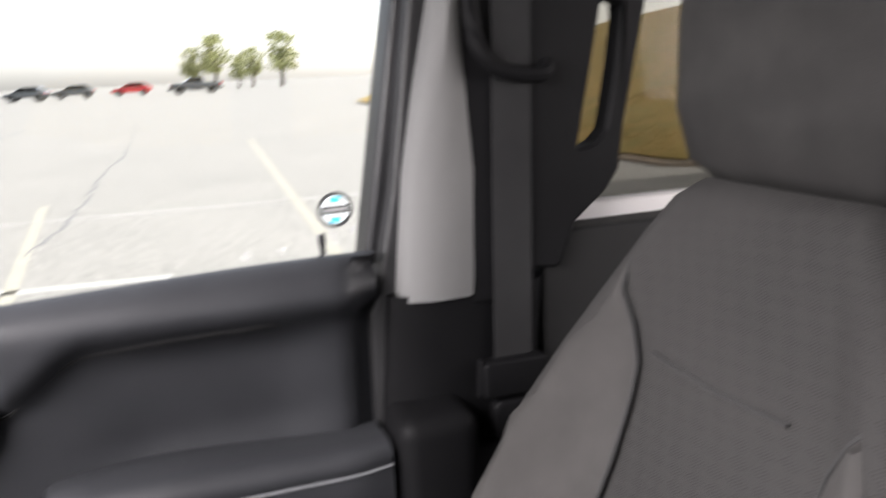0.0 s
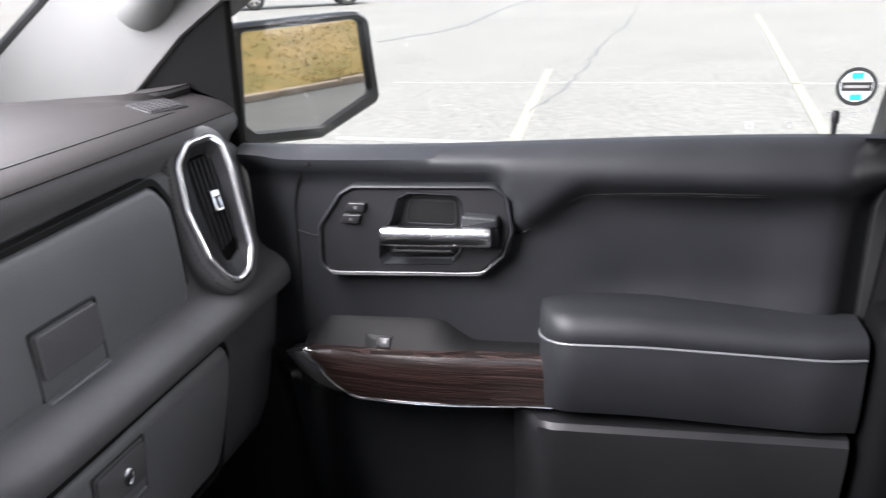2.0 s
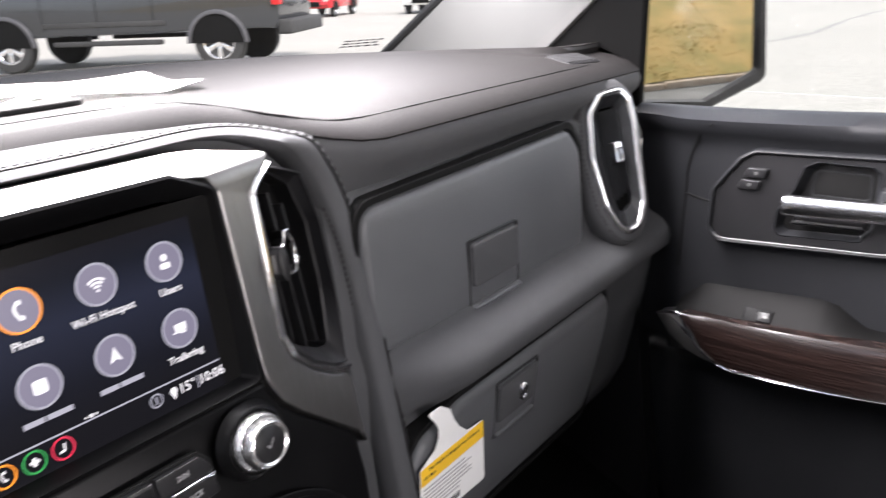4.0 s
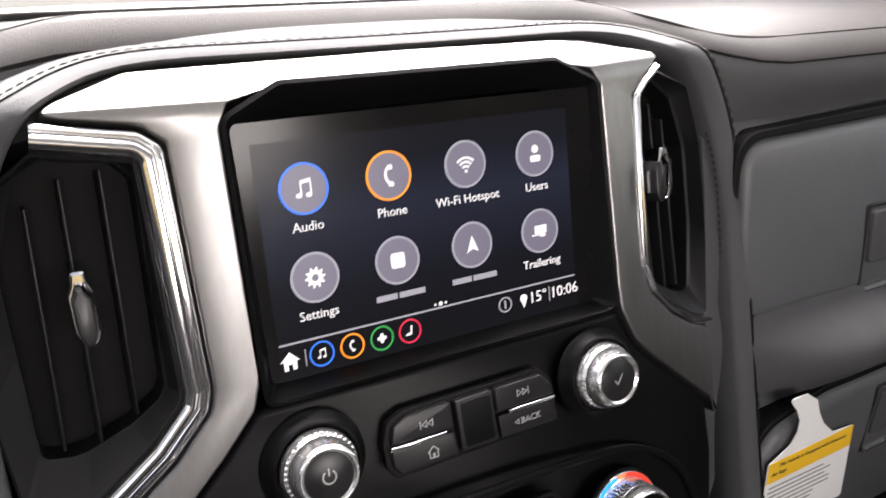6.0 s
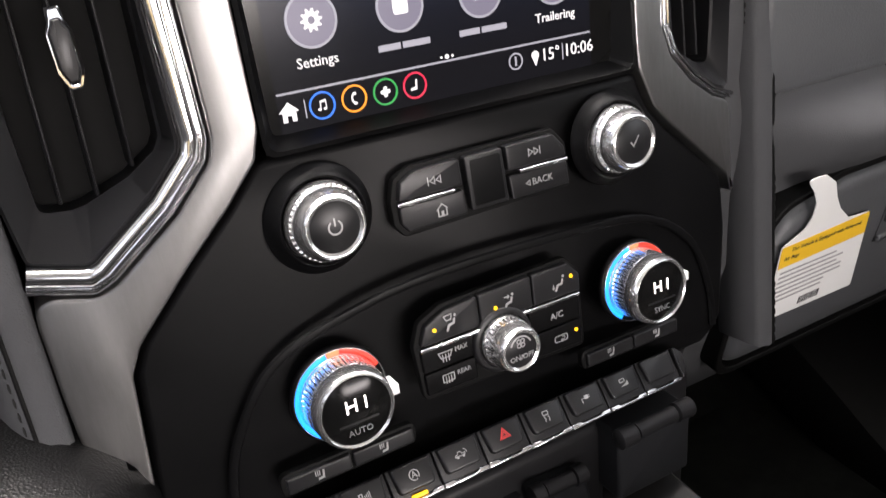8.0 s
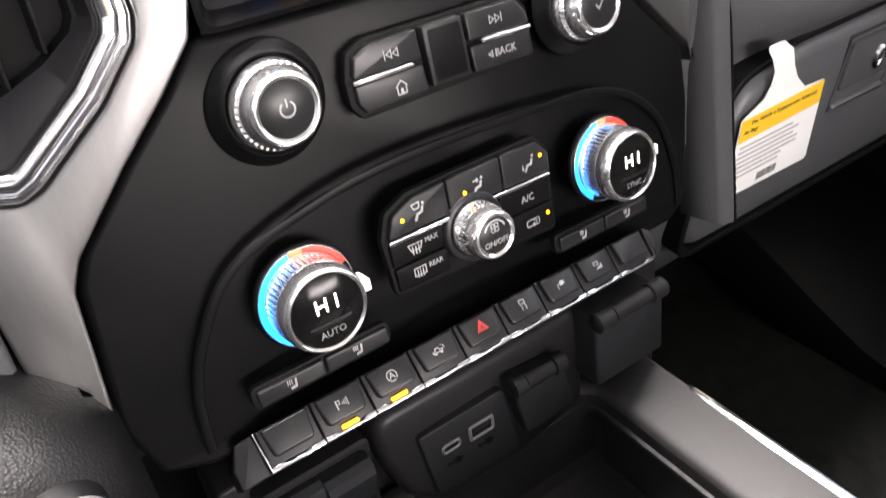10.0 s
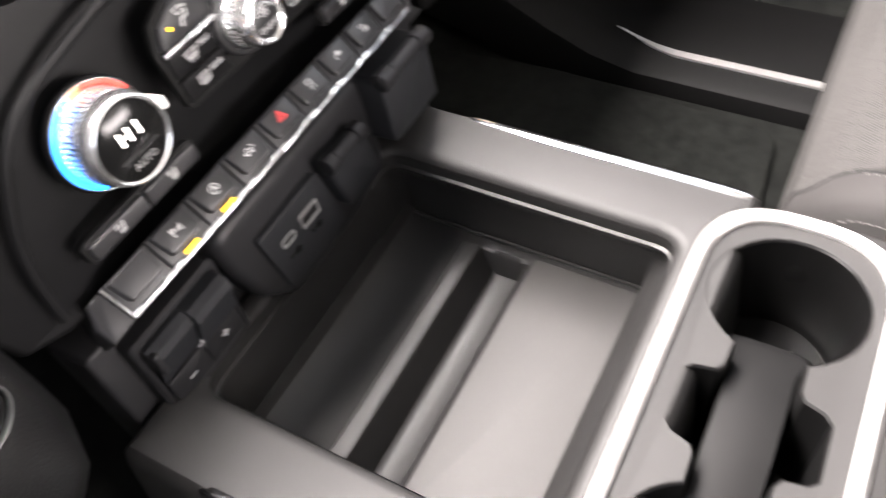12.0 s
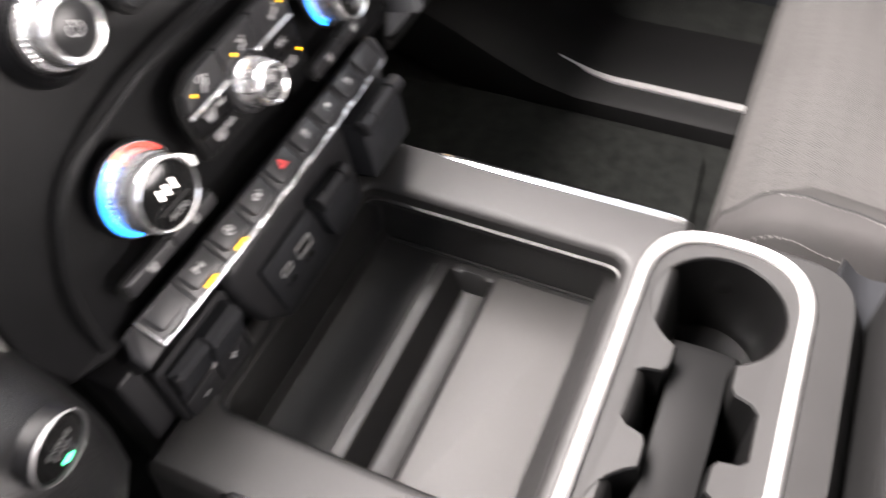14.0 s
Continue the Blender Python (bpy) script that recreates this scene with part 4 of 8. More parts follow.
def phone(bm, m, k):
    path = smooth_path([(0.25 * k, 0.8 * k, 0), (-0.2 * k, 0.5 * k, 0), (-0.3 * k, 0, 0), (-0.1 * k, -0.5 * k, 0), (0.35 * k, -0.8 * k, 0)], 5)
    for a, b in zip(path, path[1:]):
        c, d = (a + b) / 2, (b - a)
        n = Vector((-d.y, d.x, 0)).normalized() * 0.13 * k
        slab([(a + n)[:2], (a - n)[:2], (b - n)[:2], (b + n)[:2]], 0, 0.0002, m, 0, bm)
    for v in (0.68, -0.68):
        slab(fillet(rect(0.12 * k, v * k, 0.48 * k, 0.4 * k), 0.1 * k), 0, 0.0002, m, 0, bm)


def waves(bm, m, k):
    slab(disc(0.14 * k, 12), 0, 0.0002, at_uv(m, 0, -0.6 * k), 0, bm)
    for r in (0.42, 0.78, 1.14):
        slab(arc((r - 0.1) * k, (r + 0.1) * k, 45, 135), 0, 0.0002, at_uv(m, 0, -0.6 * k), 0, bm)


def plain_user(bm, m, k):
    slab(disc(0.36 * k, 16), 0, 0.0002, at_uv(m, 0, 0.42 * k), 0, bm)
    slab(fillet(rect(0, -0.42 * k, 1.1 * k, 0.6 * k), 0.22 * k), 0, 0.0002, m, 0, bm)


def gear(bm, m, k):
    pts = []
    for i in range(40):
        r = (0.85 if i % 4 < 2 else 0.62) * k
        pts.append((r * math.cos(2 * math.pi * i / 40), r * math.sin(2 * math.pi * i / 40)))
    framed(pts, disc(0.28 * k, 40), 0, 0.0002, m, 0.00005, bm)


def tile(bm, m, k):
    slab(fillet(rect(0, 0, 1.3 * k, 1.3 * k), 0.3 * k), 0, 0.0002, m, 0, bm)


def arrow(bm, m, k):
    slab([(0, 0.85 * k), (-0.6 * k, -0.65 * k), (0, -0.35 * k), (0.6 * k, -0.65 * k)], 0, 0.0002, m, 0, bm)


def trailer(bm, m, k):
    slab(rect(0.05 * k, 0.15 * k, 1.3 * k, 0.75 * k), 0, 0.0002, m, 0, bm)
    slab(rect(-0.2 * k, -0.33 * k, 1.5 * k, 0.12 * k), 0, 0.0002, m, 0, bm)
    for u in (0.1, 0.42):
        slab(disc(0.15 * k, 12), 0, 0.0002, at_uv(m, u * k, -0.42 * k), 0, bm)


def house(bm, m, k):
    slab([(-0.9 * k, 0), (0, 0.85 * k), (0.9 * k, 0), (0.6 * k, 0), (0.6 * k, -0.8 * k), (0.2 * k, -0.8 * k), (0.2 * k, -0.3 * k), (-0.2 * k, -0.3 * k), (-0.2 * k, -0.8 * k), (-0.6 * k, -0.8 * k), (-0.6 * k, 0)], 0, 0.0002, m, 0, bm)


def cross(bm, m, k):
    slab(fillet(rect(0, 0, 1.5 * k, 0.55 * k), 0.2 * k), 0, 0.0002, m, 0, bm)
    slab(fillet(rect(0, 0, 0.55 * k, 1.5 * k), 0.2 * k), 0, 0.0003, m, 0, bm)


def bent_seat(bm, m, k):
    slab(fillet([(0.45 * k, 0.85 * k), (0.15 * k, 0.85 * k), (0.05 * k, -0.2 * k), (-0.7 * k, -0.35 * k), (-0.7 * k, -0.7 * k), (0.3 * k, -0.6 * k)], 0.1 * k), 0, 0.0002, m, 0, bm)


page = [("Audio", note, BLUE), ("Phone", phone, AMBER), ("Wi-Fi Hotspot", waves, None), ("Users", plain_user, None),
        ("Settings", gear, None), ("", tile, None), ("", arrow, None), ("Trailering", trailer, None)]
for i, (word, draw, tint) in enumerate(page):
    u, v = -0.063 + 0.042 * (i % 4), (0.0408 if i < 4 else 0.0)
    M = at_uv(SCR, u, v, 0.0004)
    part("icon_disc", slab(disc(0.0110), 0, 0.0003, M), ICON, scr)
    part("icon_ring", framed(disc(0.0118, 32), disc(0.0107, 32), 0, 0.0005, M, 0.0001), tint or DIM, scr)
    bm = bmesh.new()
    draw(bm, at_uv(M, 0, 0, 0.0004), 0.0058)
    part("icon_sign", bm, PALE, scr)
    if word:
        hang("icon_word", lettering(word, 0.0062, at_uv(SCR, u, v - 0.0172, 0.0006)), PALE, scr, "", 0)
    else:
        for a, w in ((-0.0075, 0.011), (0.0062, 0.014)):
            part("word_bar", slab(rect(a, -0.0172, w, 0.0028), 0, 0.0004, at_uv(SCR, u, v, 0.0003)), DIM, scr)
part("page_line", slab(rect(0.0, -0.0282, 0.168, 0.0009), 0.0003, 0.0006, SCR), DIM, scr)
for u in (-0.0030, 0, 0.0030):
    part("page_dot", slab(disc(0.0011 if u == 0 else 0.0006, 12), 0.0003, 0.0007, at_uv(SCR, u, -0.0262)), PALE, scr)
for u, draw, tint in ((-0.0797, house, None), (-0.0643, note, BLUE), (-0.0490, phone, AMBER), (-0.0335, cross, GREEN), (-0.0183, bent_seat, RED)):
    M = at_uv(SCR, u, -0.0362, 0.0004)
    bm = bmesh.new()
    draw(bm, M, 0.0052 if tint is None else 0.0032)
    part("shortcut_sign", bm, PALE, scr)
    if tint:
        part("shortcut_ring", framed(disc(0.0062, 32), disc(0.0053, 32), 0, 0.0004, M, 0.0001), tint, scr)
part("divider", slab(rect(-0.0722, -0.0362, 0.0005, 0.008), 0.0003, 0.0006, SCR), DIM, scr)
part("divider", slab(rect(0.0665, -0.0352, 0.0005, 0.008), 0.0003, 0.0006, SCR), DIM, scr)
hang("temperature", lettering("15°", 0.0085, at_uv(SCR, 0.0590, -0.0352, 0.0005)), PALE, scr, "", 0)
hang("clock", lettering("10:06", 0.0085, at_uv(SCR, 0.0765, -0.0352, 0.0005)), PALE, scr, "", 0)
bm = framed(disc(0.0042, 24), disc(0.0034, 24), 0.0003, 0.0006, at_uv(SCR, 0.0380, -0.0352), 0.0001)
slab(rect(0.0380, -0.0352, 0.001, 0.0045), 0.0003, 0.0006, SCR, 0, bm)
part("user_badge", bm, DIM, scr)
bm = slab(disc(0.0022, 16), 0.0003, 0.0006, at_uv(SCR, 0.0497, -0.0342), 0)
slab([(0.0477, -0.0349), (0.0517, -0.0349), (0.0497, -0.0394)], 0.0003, 0.0007, SCR, 0, bm)
part("place_mark", bm, PALE, scr)


def knob(name, u, v, shape, label, cap):
    """A turned knob: skirt, tapered knurled band and polished front ring round a flat cap."""
    base, low, high, front, face, h, teeth, halo, lift = shape
    M = at_uv(CEN, u, v)
    if halo:
        part("knob_collar", lathe([(halo, -0.001), (halo - 0.0010, 0.0008), (halo - 0.0030, 0.0020), (base + 0.0036, lift - 0.0012), (base + 0.0020, lift), (base + 0.0012, lift - 0.0006), (base + 0.0008, -0.001)], M, 64), PANEL, stk, "soft raised collar round a knob", 60)
    k = part(name, lathe([(base + 0.0002, lift - 0.002), (base, lift + 0.0010), (base - 0.0006, lift + 0.0020), (low + 0.0001, lift + 0.0026), (low, lift + 0.0030)], M, 64), KNOBM, stk, label)
    ring_ = [(high + 0.0002, h - 0.0085), (high + 0.0003, h - 0.0070), (front + 0.0006, h - 0.0045), (front, h - 0.0020), (front - 0.0006, h - 0.0006), (front - 0.0014, h), (face + 0.0008, h - 0.0001), (face + 0.0002, h - 0.0010)]
    part("front_ring", lathe(ring_, M, 72), KNOBM, k, "polished front ring", 60)
    band = []
    for f, out in ((0.0, 0.0), (0.06, 1.0), (0.94, 1.0), (1.0, 0.0)):
        w, q = lift + 0.0028 + (h - 0.0084 - lift - 0.0028) * f, low + (high - low) * f
        band.append([M @ Vector(((q + e * out) * math.cos(2 * math.pi * (i + g) / teeth), (q + e * out) * math.sin(2 * math.pi * (i + g) / teeth), w)) for i in range(teeth) for g, e in ((0.0, 0.0004), (0.30, 0.0004), (0.55, -0.0009), (0.75, -0.0009))])
    part("knurled_band", loft(band), KNOBM, k, "ridged chrome grip", 20)
    part("cap", lathe([(face, h - 0.004), (face, h - 0.0012), (face - 0.0006, h - 0.0007)], M, 64), cap, k, "black cap")
    return k, M, h - 0.0004


def sign(parent, M, draw, k, mat=PRINT, name="sign"):
    bm = bmesh.new()
    draw(bm, M, k)
    return part(name, bm, mat, parent)


def power(bm, m, k):
    slab(arc(0.62 * k, 0.8 * k, 125, 415), 0, 0.00015, m, 0, bm)
    slab(rect(0, 0.55 * k, 0.17 * k, 0.8 * k), 0, 0.0002, m, 0, bm)


def tick(bm, m, k):
    slab([(-0.7 * k, 0.0), (-0.55 * k, 0.12 * k), (-0.2 * k, -0.35 * k), (0.6 * k, 0.75 * k), (0.7 * k, 0.65 * k), (-0.2 * k, -0.6 * k)], 0, 0.00015, m, 0, bm)


def fan_sign(bm, m, k):
    for a in range(4):
        mm = at_uv(m, 0.22 * k * math.cos(math.pi / 4 + a * math.pi / 2), 0.35 * k + 0.22 * k * math.sin(math.pi / 4 + a * math.pi / 2))
        framed(disc(0.19 * k, 14), disc(0.11 * k, 14), 0, 0.00015, mm, 0.00002, bm)
    slab(arc(0.80 * k, 0.92 * k, 20, 160), 0, 0.00015, m, 0, bm)


for u, name, draw, label in ((-0.0801, "volume_knob", power, "chrome volume knob with a power sign"), (0.0812, "tuning_knob", tick, "chrome tuning knob with a tick sign")):
    k, M, h = knob(name, u, 0.1352, (0.0178, 0.0170, 0.0158, 0.0144, 0.0114, 0.0195, 40, 0.0250, 0.0062), label, KEYMAT)
    sign(k, at_uv(M, 0, 0, h - 0.0003), draw, 0.0042)


# media keys under the screen
def pod(name, outline, m, label, w=0.0035):
    p = part(name, slab(fillet(shrink(outline, -0.0016), 0.004, 4), -0.003, 0.0008, m, 0.0006), DEEP, stk, label)
    return p


def key(parent, pts, m, w=0.0035, mat=KEYMAT, r=0.0012, name="key"):
    return part(name, slab(fillet(pts, r, 3), -0.002, w, m, 0.0009), mat, parent)


def hollow_house(bm, m, k):
    """A gabled house in outline with a door."""
    o = [(-0.70, -0.85), (0.70, -0.85), (0.70, 0.05), (0.95, 0.05), (0.0, 0.95), (-0.95, 0.05), (-0.70, 0.05)]
    i = [(-0.52, -0.68), (0.52, -0.68), (0.52, 0.10), (0.60, 0.18), (0.0, 0.72), (-0.60, 0.18), (-0.52, 0.10)]
    framed([(k * u, k * v) for u, v in o], [(k * u, k * v) for u, v in i], 0, 0.00015, m, 0.00002, bm)
    slab(rect(0.0, -0.42 * k, 0.36 * k, 0.62 * k), 0, 0.0002, m, 0, bm)


def back_sign(bm, m, k):
    """Two hollow triangles behind a bar."""
    for u in (-0.40, 0.45):
        t0 = [(u * k - 0.42 * k, 0), (u * k + 0.40 * k, 0.55 * k), (u * k + 0.40 * k, -0.55 * k)]
        framed(t0, [(u * k - 0.20 * k, 0), (u * k + 0.28 * k, 0.33 * k), (u * k + 0.28 * k, -0.33 * k)], 0, 0.00015, m, 0.00002, bm)
    slab(rect(-0.95 * k, 0, 0.13 * k, 1.05 * k), 0, 0.00015, m, 0, bm)


med = [(-0.0410, 0.1172), (-0.0448, 0.1225), (-0.0452, 0.1330), (-0.0425, 0.1425), (-0.0345, 0.1462), (0.0435, 0.1465), (0.0500, 0.1390), (0.0520, 0.1182), (0.0180, 0.1182)]
p = pod("media_keys", med, CEN, "row of black media keys with bright bars")
key(p, [(-0.0440, 0.1332), (-0.0102, 0.1332), (-0.0108, 0.1460), (-0.0342, 0.1456), (-0.0418, 0.1420)], CEN, 0.0040)
key(p, [(-0.0438, 0.1308), (-0.0436, 0.1228), (-0.0403, 0.1182), (-0.0088, 0.1188), (-0.0100, 0.1308)], CEN, 0.0034)
ck = key(p, [(-0.0068, 0.1195), (0.0142, 0.1195), (0.0130, 0.1458), (-0.0080, 0.1458)], CEN, 0.0040)
part("pressed_face", slab(fillet([(-0.0048, 0.1213), (0.0122, 0.1213), (0.0114, 0.1440), (-0.0056, 0.1440)], 0.0012, 3), 0.002, 0.0043, CEN, 0.0003), PANEL, ck)
key(p, [(0.0152, 0.1335), (0.0496, 0.1335), (0.0488, 0.1388), (0.0428, 0.1458), (0.0148, 0.1458)], CEN, 0.0040)
key(p, [(0.0165, 0.1190), (0.0508, 0.1190), (0.0500, 0.1310), (0.0154, 0.1310)], CEN, 0.0034)
for u, v, w in ((-0.0300, 0.1320, 0.0300), (0.0355, 0.1323, 0.0285)):
    part("bright_bar", slab(fillet(rect(u, v, w, 0.0018), 0.0004, 2), 0.001, 0.0052, CEN, 0.0006), CHROME, p)
sign(p, at_uv(CEN, -0.0245, 0.1392, 0.0041), back_sign, 0.0038)
sign(p, at_uv(CEN, 0.0305, 0.1400, 0.0041, 180), back_sign, 0.0038)
sign(p, at_uv(CEN, -0.0225, 0.1242, 0.0035), hollow_house, 0.0036)
hang("word", lettering("BACK", 0.0048, at_uv(CEN, 0.0345, 0.1250, 0.0036)), PRINT, p, "", 0)
bm = framed([(0.0245, 0.1250), (0.0273, 0.1266), (0.0273, 0.1234)], [(0.0253, 0.1250), (0.0269, 0.1259), (0.0269, 0.1241)], 0.0033, 0.0036, CEN, 0.00002)
part("sign", bm, PRINT, p)

# climate field with its raised rim, keys and knobs
field_l = [(-0.1455, 0.004), (-0.1430, 0.030), (-0.1345, 0.052), (-0.1160, 0.0755), (-0.0850, 0.0868), (-0.0330, 0.0935)]
field_r = [(0.0597, 0.0915), (0.1030, 0.0850), (0.1325, 0.0640), (0.1455, 0.0330), (0.1480, 0.006)]
fl = smooth_path([CEN @ Vector((u, v, 0.0010)) for u, v in field_l + field_r], 6)
part("field_rim", tube(fl, 0.0024, 8, False, None, (0, -1, 0.2), 0.7), PANEL, stk)
cl = [(-0.0440, 0.0318), (0.0515, 0.0280), (0.0515, 0.0700), (0.0442, 0.0782), (-0.0300, 0.0762), (-0.0418, 0.0708), (-0.0458, 0.0600)]
p = pod("climate_keys", cl, CEN, "black climate keys with white signs")
key(p, [(-0.0448, 0.0602), (-0.0112, 0.0602), (-0.0112, 0.0765), (-0.0300, 0.0754), (-0.0410, 0.0702)], CEN, 0.0042)
key(p, [(-0.0104, 0.0602), (0.0207, 0.0602), (0.0207, 0.0772), (-0.0104, 0.0766)], CEN, 0.0042)
key(p, [(0.0215, 0.0602), (0.0508, 0.0602), (0.0508, 0.0697), (0.0440, 0.0774), (0.0215, 0.0773)], CEN, 0.0042)
for pts in ([(-0.0446, 0.0452), (-0.0150, 0.0452), (-0.0150, 0.0570), (-0.0448, 0.0570)], [(-0.0440, 0.0328), (-0.0150, 0.0322), (-0.0150, 0.0445), (-0.0444, 0.0445)],
            [(0.0185, 0.0440), (0.0508, 0.0440), (0.0508, 0.0570), (0.0185, 0.0570)], [(0.0185, 0.0300), (0.0508, 0.0290), (0.0508, 0.0432), (0.0185, 0.0432)]):
    key(p, pts, CEN, 0.0026, PANEL)
for a, b_, v in ((-0.0455, -0.0105, 0.0586), (0.0120, 0.0500, 0.0588)):
    part("bright_bar", slab(fillet(rect((a + b_) / 2, v, b_ - a, 0.0020), 0.0004, 2), 0.001, 0.0052, CEN, 0.0007), CHROME, p)


def flow(bm, m, k, at_feet=True, at_face=True, glass=False):
    """An air flow sign: a bent bar with a dot, arrows, and a windscreen."""
    slab(fillet([(0.20 * k, 0.45 * k), (0.48 * k, 0.45 * k), (0.30 * k, -0.25 * k), (-0.30 * k, -0.35 * k), (-0.60 * k, -0.95 * k), (-0.85 * k, -0.85 * k), (-0.50 * k, -0.10 * k), (0.08 * k, -0.02 * k)], 0.06 * k), 0, 0.00015, m, 0, bm)
    slab(disc(0.17 * k, 12), 0, 0.00015, at_uv(m, 0.44 * k, 0.75 * k), 0, bm)
    if at_face:
        slab(rect(-0.45 * k, 0.62 * k, 0.5 * k, 0.16 * k), 0, 0.00015, m, 0, bm)
        slab([(-0.22 * k, 0.90 * k), (-0.22 * k, 0.34 * k), (0.10 * k, 0.62 * k)], 0, 0.0002, m, 0, bm)
    if at_feet:
        slab(rect(-1.00 * k, -0.20 * k, 0.15 * k, 0.45 * k), 0, 0.00015, m, 0, bm)
        slab([(-1.22 * k, -0.35 * k), (-0.78 * k, -0.35 * k), (-1.00 * k, -0.68 * k)], 0, 0.0002, m, 0, bm)
    if glass:
        framed(fillet([(-1.05 * k, 1.0 * k), (0.1 * k, 1.1 * k), (-0.05 * k, 0.35 * k), (-0.75 * k, 0.3 * k)], 0.1 * k), fillet([(-0.88 * k, 0.88 * k), (-0.03 * k, 0.95 * k), (-0.15 * k, 0.48 * k), (-0.66 * k, 0.44 * k)], 0.08 * k), 0, 0.00015, m, 0.00002, bm)


def defrost(bm, m, k):
    framed([(-1.0 * k, 0.5 * k), (1.0 * k, 0.5 * k), (0.65 * k, -0.35 * k), (-0.65 * k, -0.35 * k)], [(-0.82 * k, 0.38 * k), (0.82 * k, 0.38 * k), (0.56 * k, -0.23 * k), (-0.56 * k, -0.23 * k)], 0, 0.00015, m, 0.00002, bm)
    for u in (-0.4, 0, 0.4):
        slab(rect(u * k, -0.3 * k, 0.13 * k, 0.95 * k), 0, 0.0002, m, 0, bm)


def rear_defrost(bm, m, k):
    framed(fillet(rect(0, 0.05 * k, 1.9 * k, 1.2 * k), 0.12 * k), fillet(rect(0, 0.05 * k, 1.6 * k, 0.92 * k), 0.08 * k), 0, 0.00015, m, 0.00002, bm)
    for u in (-0.4, 0, 0.4):
        slab(rect(u * k, -0.25 * k, 0.13 * k, 1.1 * k), 0, 0.0002, m, 0, bm)


def recirculate(bm, m, k):
    """A rounded cabin outline with a returning arrow."""
    framed(fillet(rect(0, 0, 2.4 * k, 1.1 * k), 0.4 * k), fillet(rect(0, 0, 2.1 * k, 0.82 * k), 0.32 * k), 0, 0.00015, m, 0.00002, bm)
    slab(arc(0.22 * k, 0.34 * k, -100, 120), 0, 0.0002, at_uv(m, 0.35 * k, 0), 0, bm)
    slab([(0.0, 0.0), (-0.35 * k, -0.28 * k), (0.0, -0.55 * k)], 0, 0.0002, at_uv(m, 0.2 * k, 0), 0, bm)


def car_sign(bm, m, k):
    slab(fillet([(-1.0 * k, -0.35 * k), (1.0 * k, -0.35 * k), (1.0 * k, 0.0), (0.55 * k, 0.08 * k), (0.25 * k, 0.45 * k), (-0.45 * k, 0.45 * k), (-0.55 * k, 0.05 * k), (-1.0 * k, 0.0)], 0.08 * k), 0, 0.00015, m, 0, bm)
    for u in (-0.5, 0.55):
        slab(disc(0.24 * k, 12), 0, 0.0002, at_uv(m, u * k, -0.4 * k), 0, bm)


LAMP = glowing("amber_lamp", (1.0, 0.50, 0.01), 0.7)
for i, (u, d) in enumerate(((-0.0265, -0.0100), (0.0070, -0.0085), (0.0385, 0.0070))):
    bm = bmesh.new()
    flow(bm, at_uv(CEN, u, 0.0682, 0.0043), 0.0044, i == 2, i == 1, i == 0)
    part("sign", bm, PRINT, p)
    part("indicator", slab(disc(0.0010, 12), 0.003, 0.0047, at_uv(CEN, u + d, 0.0672 if i < 2 else 0.0700)), LAMP, p, "small lit amber lamp")
sign(p, at_uv(CEN, -0.0318, 0.0515, 0.0027), defrost, 0.0042, PRINT)
sign(p, at_uv(CEN, -0.0318, 0.0390, 0.0027), rear_defrost, 0.0036, PRINT)
hang("word", lettering("MAX", 0.0034, at_uv(CEN, -0.0228, 0.0528, 0.0028)), PRINT, p, "", 0)
hang("word", lettering("REAR", 0.0034, at_uv(CEN, -0.0228, 0.0400, 0.0028)), PRINT, p, "", 0)
hang("word", lettering("A/C", 0.0050, at_uv(CEN, 0.0355, 0.0500, 0.0028)), PRINT, p, "", 0)
sign(p, at_uv(CEN, 0.0370, 0.0362, 0.0027), recirculate, 0.0036, PRINT)
part("indicator", slab(disc(0.0010, 12), 0.002, 0.0032, at_uv(CEN, 0.0470, 0.0380)), LAMP, p, "small lit amber lamp")
k, M, h = knob("fan_knob", 0.0007, 0.0490, (0.0134, 0.0131, 0.0127, 0.0119, 0.0093, 0.0215, 34, 0.0, 0.0055), "small chrome fan knob", KEYMAT)
sign(k, at_uv(M, 0, 0.0015, h - 0.0003), fan_sign, 0.0070, PRINT)
hang("word", lettering("ON/OFF", 0.0039, at_uv(M, 0, -0.0036, h - 0.0002)), PRINT, k, "", 0)
part("collar", lathe([(0.0175, 0.0020), (0.0172, 0.0046), (0.0162, 0.0054), (0.0146, 0.0054), (0.0142, 0.0030)], M, 48), KEYMAT, k, "black collar", 60)

